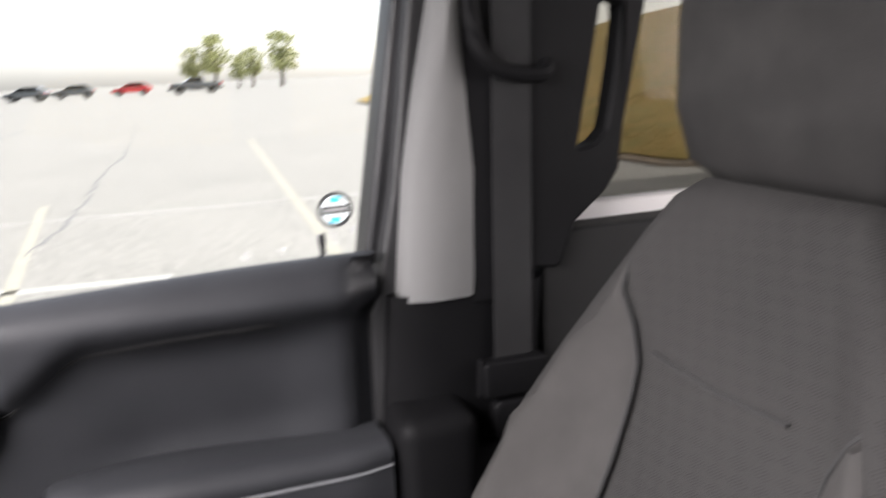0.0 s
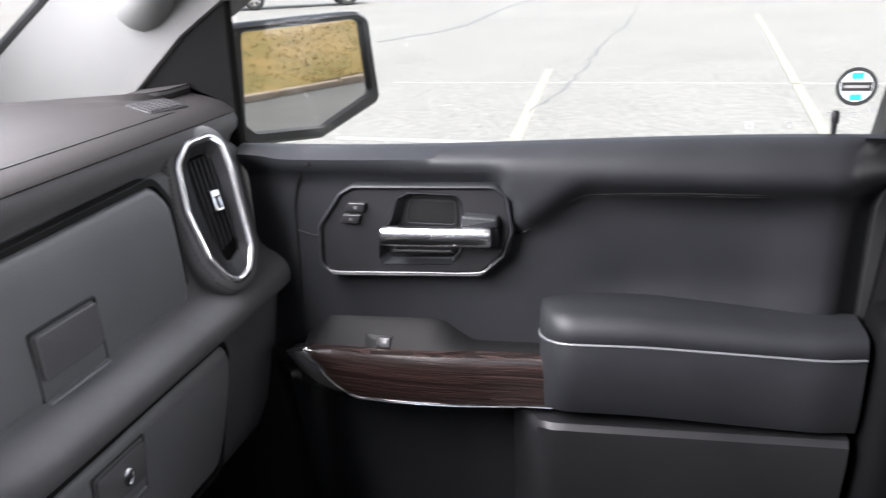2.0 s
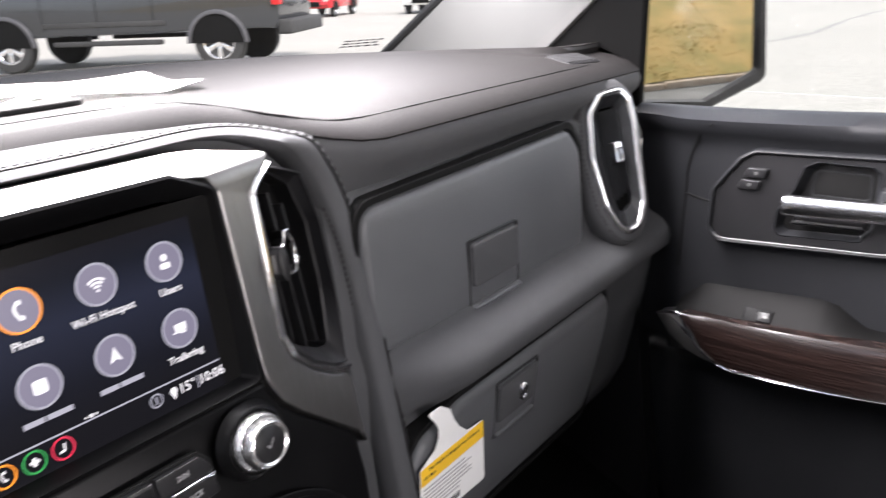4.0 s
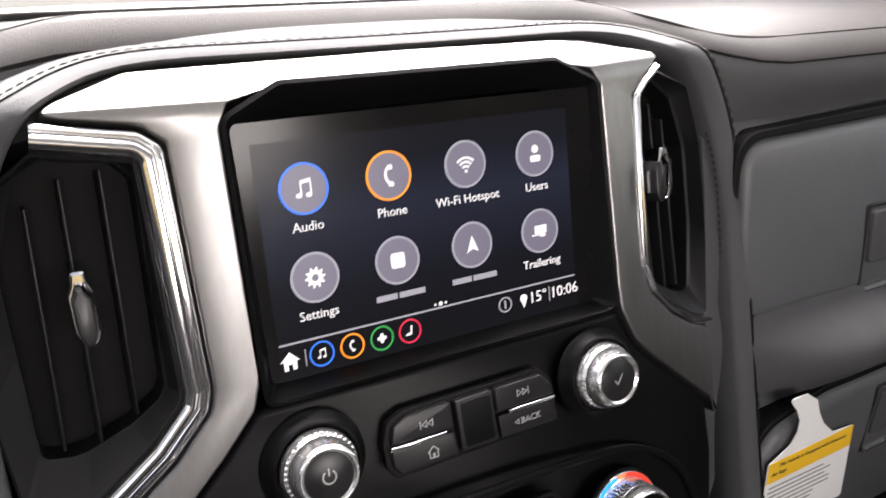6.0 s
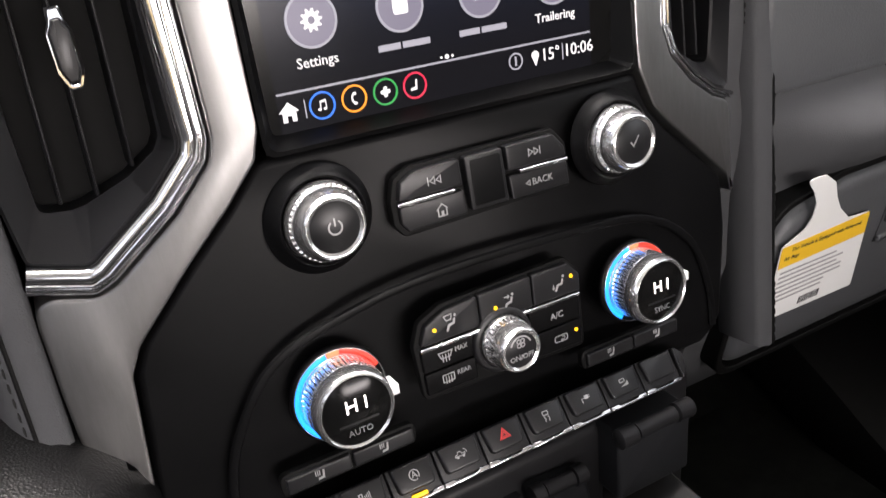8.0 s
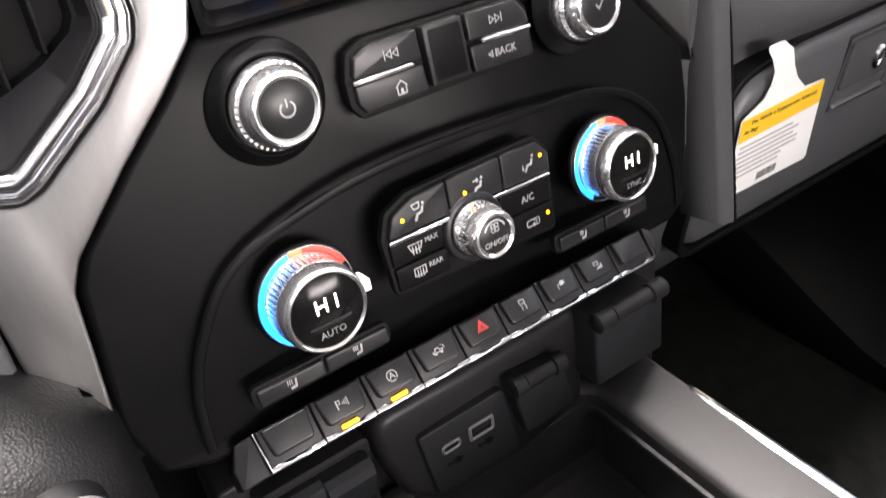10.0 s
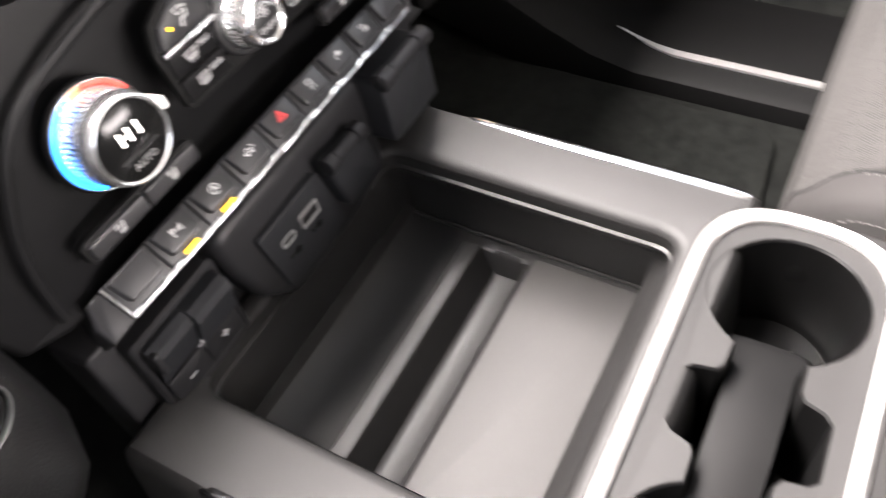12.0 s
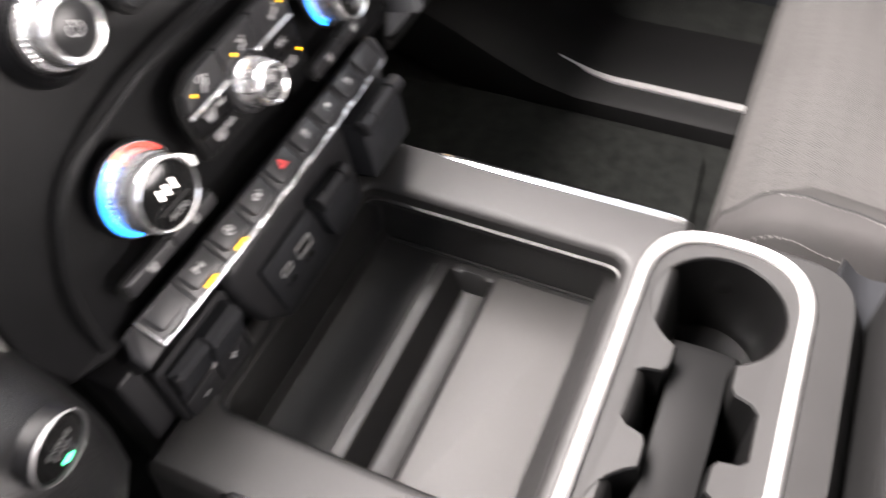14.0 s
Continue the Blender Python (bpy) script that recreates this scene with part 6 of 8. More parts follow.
part("cup_lining", framed(fillet([(0.138, 1.3130), (0.2020, 1.3130), (0.2020, 1.3440), (0.1440, 1.3440)], 0.006, 4), fillet([(0.1405, 1.3150), (0.2000, 1.3150), (0.2000, 1.3420), (0.1460, 1.3420)], 0.005, 4), -0.007, -0.0048, PLATE, 0.0004), SOFT, hp_)
rows = []
for f, e in ((0.0, 0.72), (0.012, 0.90), (0.03, 0.98), (0.10, 1.0), (0.30, 1.0), (0.55, 1.0), (0.80, 1.0), (0.93, 1.0), (0.975, 0.97), (0.99, 0.90), (1.0, 0.70)):
    u, mid = 0.1170 + 0.1330 * f, 1.3065 + 0.0045 * f
    rows.append([PLATE @ Vector((u, mid + e * a, 0.0255 + e * b)) for a, b in ((0.0118, -0.004), (0.0124, 0.001), (0.0112, 0.0050), (0.0075, 0.0072), (0.0, 0.0080), (-0.0070, 0.0068), (-0.0106, 0.0040), (-0.0116, -0.001), (-0.0100, -0.0055), (0.0, -0.0075), (0.0085, -0.0065))])
part("door_handle", loft(rows), BRIGHT, hp_, "bright satin pull lever", 50)
part("handle_pivot", slab(fillet([(0.2120, 1.3180), (0.2570, 1.3210), (0.2560, 1.3330), (0.2150, 1.3350)], 0.004), 0.004, 0.0230, PLATE, 0.004), SOFT, hp_)
part("handle_shaft", slab(fillet([(0.2300, 1.2920), (0.2560, 1.2960), (0.2560, 1.3210), (0.2300, 1.3200)], 0.004), 0.004, 0.0180, PLATE, 0.003), HARD, hp_)
part("handle_lower_lip", slab(fillet([(0.1250, 1.2830), (0.2050, 1.2860), (0.2000, 1.2915), (0.1300, 1.2895)], 0.002), 0.004, 0.0200, PLATE, 0.002), HARD, hp_)
for v, du in ((1.3365, 0.004), (1.3220, -0.003)):
    kk = part("lock_key", slab(fillet([(0.064 + du, v - 0.0055), (0.088 + du, v - 0.0055), (0.092 + du, v + 0.0055), (0.070 + du, v + 0.0055)], 0.0015), 0.008, 0.0135, PLATE, 0.001), KEYMAT, hp_, "small grey lock key")
    part("sign", slab(rect(0.079 + du, v, 0.0032, 0.0035), 0.0133, 0.0138, PLATE), RIMM, kk)

# armrest, wood strip and switch ledge
arm = []
for i in range(33):
    u = 0.302 + 0.343 * (i / 32) ** 1.7
    e = (max(0.0, 1 - (1 - min(1.0, (u - 0.302) / 0.045)) ** 2)) ** 0.5
    b = 1 - 0.12 * ease(0.60, 0.648, u)
    d = 0.012 * ease(0.36, 0.645, u)
    top, front = 1.235 - 0.012 * (1 - e) + 0.005 * ease(0.3, 0.45, u), (0.012 + 0.062 * e) * b
    col = [(-0.01, top - 0.003 - d), (front * 0.35, top - d), (front * 0.7, top - 0.002 - 0.7 * d), (front * 0.9, top - 0.008 - 0.4 * d), (front * 0.985, top - 0.020), (front, top - 0.032), (front * 0.985, top - 0.0335), (front * 1.0, top - 0.036), (front * 1.0, top - 0.07), (front * 0.97, top - 0.105), (front * 0.88, top - 0.124), (front * 0.4, top - 0.128), (-0.01, top - 0.128)]
    arm.append([DOOR @ Vector((u, v, w)) for w, v in col])
ar = part("armrest", loft(arm), SOFT, pd, "padded black armrest", 50)
# piping in a paler material, so its colour gives the crease's highlight
path = smooth_path([arm[i][6] + DOOR.to_3x3() @ Vector((0, 0, 0.0006)) for i in range(0, 33, 2)], 2)
part("piping", tube(path, 0.0019, 6), LEATHER, ar, "fine piping along the armrest, pale for the highlight under the crease")
rows = []
WD = at_uv(DOOR, 0, 0, 0.0)
LOWLINE = [(0.0125, 1.1480), (0.0200, 1.1360), (0.0385, 1.1125), (0.0640, 1.0965), (0.0800, 1.0925), (0.2000, 1.0965), (0.3205, 1.1020)]


def low_line(u):
    for (a, va), (b, vb) in zip(LOWLINE, LOWLINE[1:]):
        if u <= b:
            return va + (vb - va) * (u - a) / (b - a)
    return LOWLINE[-1][1]


for u in [0.0125, 0.016, 0.020, 0.025, 0.031, 0.0385, 0.046, 0.055, 0.064, 0.072, 0.080] + [0.080 + 0.2405 * i / 16 for i in range(1, 17)]:
    f = (u - 0.0125) / 0.308
    low, high = low_line(u), 1.1540 + 0.0125 * f
    bow = 0.040 + 0.010 * math.sin(math.pi * min(f * 1.1, 1))
    rows.append([WD @ Vector((u, v, w)) for v, w in ((high - 0.004, bow - 0.03), (high, bow - 0.004), (high - 0.0008, bow + 0.0025), (high - 0.12 * (high - low), bow + 0.0062), (high - 0.30 * (high - low), bow + 0.0078), (high - 0.7 * (high - low), bow + 0.0078), (low + 0.001, bow + 0.004), (low, bow + 0.001), (low, bow - 0.03))])
wd = part("wood_strip", loft(rows), WOOD, pd, "glossy dark streaked wood strip", 40)
edge = smooth_path([r[6] + Vector((-0.0006, 0, -0.0014)) for r in rows[8:]], 2)
part("bright_edge", tube(edge, 0.0010, 6), CHROME, wd, "thin bright edge under the wood")
tip = [(-0.0200, 1.1437), (-0.0020, 1.1190), (0.0200, 1.1030), (0.0420, 1.0950), (0.0770, 1.0895), (0.0620, 1.0955), (0.0365, 1.1120), (0.0120, 1.1475), (-0.0040, 1.1485)]
part("metal_tip", slab(fillet(tip, 0.002, 3), 0.020, 0.0430, DOOR, 0.002), SILVER, wd, "dull metal front tip")
path = smooth_path([DOOR @ Vector(p) for p in ((-0.020, 1.1445, 0.0405), (-0.004, 1.1500, 0.0435), (0.0100, 1.1500, 0.0450), (0.0180, 1.1385, 0.0460), (0.0365, 1.1125, 0.0475), (0.0620, 1.0962, 0.0485), (0.0800, 1.0912, 0.0490))], 6)
part("bright_tip", tube(path, [0.0022 if i < 14 else 0.0014 for i in range(len(path))], 8, False, None, (1, 0, 0), 0.6), CHROME, wd, "bright metal front edge")
ledge = []
for i in range(20):
    u = -0.005 + 0.325 * i / 19
    rise = 0.030 * ease(-0.01, 0.03, u) * (1 - ease(0.17, 0.225, u))
    ledge.append([DOOR @ Vector((u, v, w)) for v, w in ((1.10, 0.0), (1.10, 0.038), (1.1385 + 0.022 * i / 19, 0.040), (1.143 + 0.022 * i / 19 + rise * 0.1, 0.034), (1.150 + 0.018 * i / 19 + rise * 0.9, 0.010), (1.155 + 0.012 * i / 19 + rise, 0.0))])
# deeper black than the door panel, painting the shade of the ledge's recess
part("switch_ledge", loft(ledge), DEEP, pd, "", 50)
SW = axes((0.75, -0.101, 1.160), (0, -1, 0), (0.55, 0, 0.83))
sw = part("window_switch", slab(fillet(rect(0, 0, 0.036, 0.020), 0.003), -0.004, 0.003, SW, 0.001), PANEL, pd, "black window switch")
part("toggle", slab(fillet(rect(0.007, 0.0, 0.018, 0.014), 0.002), 0.0, 0.006, SW, 0.002), KEYMAT, sw)
part("sign", slab(rect(0.009, 0.0, 0.003, 0.003), 0.005, 0.0063, SW), RIMM, sw)
# map pocket and lower panel
rows = []
for i in range(21):
    u = 0.268 + 0.372 * i / 20
    t_ = 1.089 + 0.018 * i / 20
    out = 0.060 * ease(0.262, 0.315, u)
    rows.append([DOOR @ Vector((u, v, w)) for v, w in ((t_, 0.0), (t_, out), (t_ - 0.006, out + 0.006), (t_ - 0.02, out + 0.006), (t_ - 0.12, out * 0.8), (0.90, out * 0.7 + 0.01), (0.85, out * 0.7), (0.84, 0.0))])
part("map_pocket", loft(rows), HARD, pd, "black moulded map pocket", 40)
# window: glass, lock pin, round sticker and small etched marks
bm = slab([(-0.14, 1.38), (0.665, 1.41), (0.725, 1.80), (0.06, 1.80), (-0.09, 1.56)], -0.07, -0.066, DOOR)
g = part("pane", bm, GLASS, pd)
g.visible_shadow = False
bm = slab(fillet([(0.655, 1.40), (0.700, 1.40), (0.748, 1.80), (0.721, 1.80)], 0.006), -0.10, -0.045, DOOR, 0.006)
part("rear_frame", bm, HARD, pd, "dark window frame")
part("lock_pin", lathe([(0.0055, -0.006), (0.0055, 0.002), (0.0030, 0.004), (0.0030, 0.014), (0.0042, 0.018), (0.0042, 0.026), (0.003, 0.029)], axes((0.80, -0.603, 1.4175), (1, 0, 0), (0, 1, 0)), 16), HARD, pd, "slim black lock pin")
part("lock_pin_collar", lathe([(0.013, -0.002), (0.012, 0.002), (0.007, 0.004)], axes((0.80, -0.603, 1.4165), (1, 0, 0), (0, 1, 0)), 20), SOFT, pd)
STK = axes((0.845, -0.629, 1.4640), (0, -1, 0), (0, 0, 1))
stc = part("round_sticker", framed(disc(0.0205, 40), disc(0.0165, 40), 0, 0.0006, STK, 0.0001), INK, pd, "round black and blue window sticker")
part("sticker_field", slab(disc(0.0163, 32), 0, 0.0004, STK), surface("clear_film", (0.62, 0.66, 0.66), (0.7, 0.72, 0.72), 0.4, bump=0.0), stc)
part("sticker_band", slab(rect(0, 0, 0.030, 0.0095), 0.0004, 0.0008, STK), INK, stc)
part("sticker_bar", slab(rect(0, 0, 0.024, 0.0028), 0.0008, 0.0011, STK), PRINT, stc)
SKY = surface("sky_blue_print", (0.02, 0.42, 0.62), (0.03, 0.50, 0.70), 0.5, bump=0.0)
for v in (0.0115, -0.0115):
    part("sticker_patch", slab(fillet(rect(0, v, 0.012, 0.0065), 0.0015), 0.0004, 0.0008, STK), SKY, stc)
bm = framed(disc(0.0045, 20), disc(0.0030, 20), 0, 0.0003, axes((0.845, -0.525, 1.421), (0, -1, 0), (0, 0, 1)), 0.0001)
E2 = axes((0.845, -0.566, 1.423), (0, -1, 0), (0, 0, 1))
slab(rect(0, 0.002, 0.008, 0.0015), 0, 0.0003, E2, 0, bm)
slab(rect(0, -0.001, 0.0015, 0.007), 0, 0.0003, E2, 0, bm)
for i in range(4):
    slab(rect(0.052 + 0.001 * i, 0.013 - 0.004 * i, 0.030 - 0.004 * i, 0.0012), 0, 0.0003, E2, 0, bm)
slab(rect(0.082, 0.016, 0.006, 0.006), 0, 0.0003, E2, 0, bm)
part("etched_mark", bm, PRINT, pd, "small grey etched window marks")
# black corner patch in front of the pane
bm = slab(fillet([(-0.265, 1.40), (-0.0815, 1.396), (-0.080, 1.48), (-0.0775, 1.60), (-0.028, 1.72), (-0.060, 1.73), (-0.10, 1.60), (-0.160, 1.54), (-0.235, 1.478), (-0.265, 1.44)], 0.006), -0.030, -0.016, DOOR, 0.004)
part("mirror_patch", bm, MATT, pd, "black corner patch behind the mirror")

# door mirror outside
EYE0, FAR0 = Vector((-0.15, -0.36, 1.58)), Vector((4.6, -10.0, 0.43))
mc = Vector((1.09, 0.112, 1.443))
nm = ((EYE0 - mc).normalized() + (FAR0 - mc).normalized()).normalized()
MIR = axes(mc, Vector((0, 0, 1)).cross(nm), (0, 0, 1))
dm = thing("door_mirror", (1.10, 0.16, 1.36), "black door mirror on the passenger door reflecting a grass bank", "mirror")
hs = [(-0.152, 0.091), (-0.165, -0.066), (-0.140, -0.084), (0.008, -0.100), (0.148, -0.060), (0.132, 0.079), (0.106, 0.092)]
gl = [(-0.125, 0.078), (-0.136, -0.052), (-0.120, -0.066), (0.010, -0.079), (0.125, -0.042), (0.114, 0.073), (0.100, 0.079)]
bm = stack([(fillet(shrink(hs, 0.05), 0.02, 4), -0.11), (fillet(shrink(hs, 0.018), 0.018, 4), -0.085), (fillet(hs, 0.016, 4), -0.03), (fillet(hs, 0.016, 4), 0.004), (fillet(shrink(hs, 0.005), 0.014, 4), 0.010), (fillet(shrink(gl, -0.004), 0.012, 4), 0.008), (fillet(gl, 0.010, 4), -0.002)], MIR, None, True, False)
part("housing", bm, HARD, dm, "black mirror housing")
part("mirror_glass", slab(fillet(shrink(gl, -0.002), 0.010, 4), -0.004, 0.0, MIR), MIRROR, dm, "mirror glass")
part("arm", loft([[(x, y, z + h) for y, h in ((0.17, -0.02), (0.24, -0.02), (0.24, 0.02), (0.17, 0.02))] for x, z in ((0.85, 1.28), (0.95, 1.29), (1.06, 1.36))]), HARD, dm)
# ---- centre console between the seats ----
con = thing("centre_console", (0, -0.25, BASE), "black floor console with open bin and two cup holders", "centre console")
XC = -0.0175
TOP = axes((XC, 0, 1.062), (1, 0, 0), (0, 1, 0))
mouth = fillet([(-0.0985, -0.202), (0.0985, -0.202), (0.0985, -0.004), (-0.0985, -0.004)], 0.014, 4)
neck = fillet([(-0.107, -0.188), (0.107, -0.188), (0.107, -0.006), (-0.107, -0.006)], 0.006, 4)
foot = fillet([(-0.110, -0.185), (0.110, -0.185), (0.110, -0.004), (-0.110, -0.004)], 0.006, 4)
# sides, top deck with the mouth of the bin, and the bin itself
bm = bmesh.new()
deck = fillet([(-0.147, -0.235), (0.147, -0.235), (0.147, 0.010), (-0.147, 0.010)], 0.004, 4)
stack([(shrink(deck, -0.020), BASE - 1.062), (shrink(deck, -0.012), -0.10), (shrink(deck, -0.002), -0.012), (deck, -0.004), (shrink(deck, 0.004), 0.0), (shrink(mouth, -0.0075), 0.0), (shrink(mouth, -0.0035), -0.0012), (shrink(mouth, -0.001), -0.0038), (mouth, -0.007)], TOP, bm, True, False)
part("deck", bm, DECKM, con, "grained deck round the open bin", 40)
bm = stack([(mouth, -0.005), (shrink(mouth, -0.0005), -0.014), (shrink(mouth, 0.0015), -0.0150), (shrink(mouth, 0.0015), -0.0170), (shrink(mouth, -0.002), -0.0190), (neck, -0.034), (foot, -0.0765), (foot, -0.108)], TOP, None, False, True)
body = part("bin", bm, LINERM, con, "open storage bin with a dark grained liner", 40)
rim_ = [TOP @ Vector((u, v, -0.0735)) for u, v in shrink(foot, 0.002)]
part("floor_bead", tube(rim_, 0.0016, 6, True), LINERM, body)
# slot and ramps in the floor of the bin
FL = axes((XC, -0.004, 0.986), (1, 0, 0), (0, 1, 0))
FLOOR = ((0.004, 0.034), (0.001, 0.014), (-0.005, 0.004), (-0.014, 0.0005), (-0.030, 0.0), (-0.0485, 0.0012), (-0.0525, 0.0020), (-0.0535, 0.0050), (-0.0550, 0.0066), (-0.0640, 0.0072), (-0.0658, 0.0064), (-0.0668, 0.0035), (-0.0745, -0.0210), (-0.0765, -0.0225), (-0.0790, -0.0228), (-0.0935, -0.0222), (-0.0960, -0.0205), (-0.0985, -0.0060), (-0.1005, -0.0015), (-0.1030, 0.0003), (-0.1060, 0.0010), (-0.1780, 0.0014), (-0.1830, 0.0016), (-0.1850, 0.0060))
rows = []
for u, e in ((-0.1095, 0.0), (-0.0880, 0.0), (-0.0855, 0.15), (-0.0825, 0.85), (-0.0795, 1.0), (0.0930, 1.0), (0.0958, 0.92), (0.0985, 0.12), (0.1010, 0.0), (0.1095, 0.0)):
    rows.append([FL @ Vector((u, v, w * e if -0.1032 < v < -0.049 else w)) for v, w in FLOOR])
part("bin_floor", loft(rows, None, False), LINERM, body, "moulded bin floor with a ridge and a deep slot", 35)
# mat base lighter than the liner: reflected light put into the colour
part("rubber_mat", slab(fillet(rect(0, -0.1412, 0.206, 0.0730), 0.003), 0.0, 0.0026, FL, 0.0008), surface("dotted_rubber_sheen", (0.034, 0.033, 0.032), (0.044, 0.043, 0.0415), 0.44, grain=2600, bump=0.25, cells=True, spec=0.26), body, "dotted rubber mat, coloured paler for its sheen")
part("crease", tube([FL @ Vector((u, 0.0005, 0.0100)) for u in (-0.105, 0.0, 0.070)], 0.0022, 8), LINERM, body)
# bright rails along the upper edges
for s in (1, -1):
    path = smooth_path([(XC + s * x, y, z) for x, y, z in ((0.1425, -0.040, 1.0585), (0.1432, -0.055, 1.0600), (0.1432, -0.14, 1.0605), (0.1432, -0.218, 1.0605), (0.1420, -0.229, 1.0590))], 6)
    part("bright_rail", tube(path, [0.001 + 0.0034 * min(1, i / 5) for i in range(len(path))], 10, False, None, (0, 0, 1), 0.6), CHROME, con, "bright rail along the console edge")
# cup holder block with a silver ring, two wells and phone notches
CY = -0.266
ring = [(-0.1365, CY - 0.055), (0.1365, CY - 0.055), (0.1365, CY + 0.055), (-0.1365, CY + 0.055)]
ri = shrink(ring, 0.0082)
part("cup_ring", framed(fillet(ring, 0.050, 10), fillet(ri, 0.043, 10), -0.010, 0.0060, TOP, 0.0026), RING, con, "painted silver ring round the cup holders", 30)
bm = bmesh.new()
b0 = fillet([(-0.149, -0.354), (0.149, -0.354), (0.149, -0.206), (-0.149, -0.206)], 0.05, 10)
stack([(shrink(b0, -0.018), BASE - 1.062), (shrink(b0, -0.010), -0.10), (shrink(b0, -0.006), -0.04), (b0, -0.022), (shrink(b0, 0.008), -0.006), (shrink(b0, 0.011), 0.0), (fillet(shrink(ring, -0.001), 0.051, 10), 0.002)], TOP, bm, True, False)
part("cup_block", bm, DECKM, con, "", 50)


def hole_line():
    """Two round wells joined by a channel with a square notch on either side."""
    r, cx, w = 0.0415, 0.0785, 0.0185
    a0 = math.asin(w / r)
    pts = [(cx + r * math.cos(a), CY + r * math.sin(a)) for a in [-math.pi + a0 + 2 * (math.pi - a0) * i / 28 for i in range(29)]]
    notch = [(0.0265, w + 0.0005), (0.0225, w + 0.003), (0.0205, w + 0.014), (0.0165, w + 0.018), (-0.0145, w + 0.0175), (-0.0195, w + 0.013), (-0.0225, w + 0.003), (-0.0265, w + 0.0005)]
    pts += [(u, CY + v) for u, v in notch]
    pts += [(-cx + r * math.cos(a), CY + r * math.sin(a)) for a in [a0 + 2 * (math.pi - a0) * i / 28 for i in range(29)]]
    pts += [(-u, CY - v) for u, v in notch]
    return pts


hl = hole_line()
inner_ring = fillet(shrink(ri, -0.002), 0.044, 10)


# the insert: a flat plate whose opening is cut by filling between two outlines
bm = bmesh.new()
vo = [bm.verts.new(TOP @ Vector((u, v, 0.001))) for u, v in inner_ring]
vh = [bm.verts.new(TOP @ Vector((u, v, 0.0005))) for u, v in hl]
eo = [bm.edges.new((vo[i], vo[(i + 1) % len(vo)])) for i in range(len(vo))]
eh = [bm.edges.new((vh[i], vh[(i + 1) % len(vh)])) for i in range(len(vh))]
bmesh.ops.triangle_fill(bm, edges=eo + eh, use_beauty=True)
for f in [f for f in bm.faces if Vector(((TOP.inverted() @ f.calc_center_median()).x, 0)).length < 0.015 and abs((TOP.inverted() @ f.calc_center_median()).y - CY) < 0.016]:
    bm.faces.remove(f)
part("cup_insert", bm, DECKM, con, "moulded insert with round wells and notches", 0)
# liner and floors carry the wells' shade in their near-black colour
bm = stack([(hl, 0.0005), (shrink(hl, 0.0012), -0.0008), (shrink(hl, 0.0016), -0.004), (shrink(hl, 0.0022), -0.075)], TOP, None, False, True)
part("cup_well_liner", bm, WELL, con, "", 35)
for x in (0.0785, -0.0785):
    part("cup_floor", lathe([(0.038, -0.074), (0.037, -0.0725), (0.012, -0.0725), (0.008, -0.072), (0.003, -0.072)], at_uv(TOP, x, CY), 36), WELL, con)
# saddle between the wells
rows = []
for i in range(25):
    u = -0.072 + 0.144 * i / 24
    e = abs(u) / 0.072
    drop, wd = -0.010 - 0.020 * e ** 2 - 0.012 * ease(0.9, 1.0, e), 0.0168 + 0.006 * ease(0.55, 1.0, e)
    rows.append([TOP @ Vector((u, CY + v * wd, w)) for v, w in ((-1, -0.074), (-1, drop - 0.004), (-0.93, drop - 0.001), (-0.6, drop), (0, drop + 0.0008), (0.6, drop), (0.93, drop - 0.001), (1, drop - 0.004), (1, -0.074))])
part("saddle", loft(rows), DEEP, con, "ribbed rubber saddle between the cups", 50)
for s in (1, -1):
    G = axes(TOP @ Vector((s * 0.1205, CY, -0.026)), (0, -s, 0), (0, 0, 1))
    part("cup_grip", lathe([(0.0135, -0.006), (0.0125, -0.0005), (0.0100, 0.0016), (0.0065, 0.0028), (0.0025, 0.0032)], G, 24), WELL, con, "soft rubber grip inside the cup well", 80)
# trough behind the cups
bm = loft([[(x, y, z) for y, z in ((-0.335, 1.045), (-0.346, 1.034), (-0.356, 1.031), (-0.375, 1.033), (-0.375, BASE), (-0.335, BASE))] for x in (-0.180, -0.176, 0.142, 0.146)])
part("rear_trough", bm, SOFT, con, "", 40)

BOXM = surface("armrest_vinyl", (0.019, 0.019, 0.0195), (0.026, 0.026, 0.0266), 0.48, grain=650, bump=0.25, cells=True, spec=0.2)
# armrest box behind the console, with stitched lid
box = thing("armrest_box", (0, -0.55, BASE), "black padded armrest box with pale stitching", "armrest")


def pillow(x0, x1, y0, y1, z0, z1, r, bm=None, n=6):
    """A cushion with well rounded edges; y1 is its front."""
    b = bmesh.new()
    bmesh.ops.create_cube(b, size=1, matrix=Matrix.Translation(((x0 + x1) / 2, (y0 + y1) / 2, (z0 + z1) / 2)) @ Matrix.Diagonal((x1 - x0, y1 - y0, z1 - z0, 1)))
    bmesh.ops.bevel(b, geom=b.edges[:], offset=r, segments=n, affect="EDGES", profile=0.5)
    return merge(bm, b) if bm else b


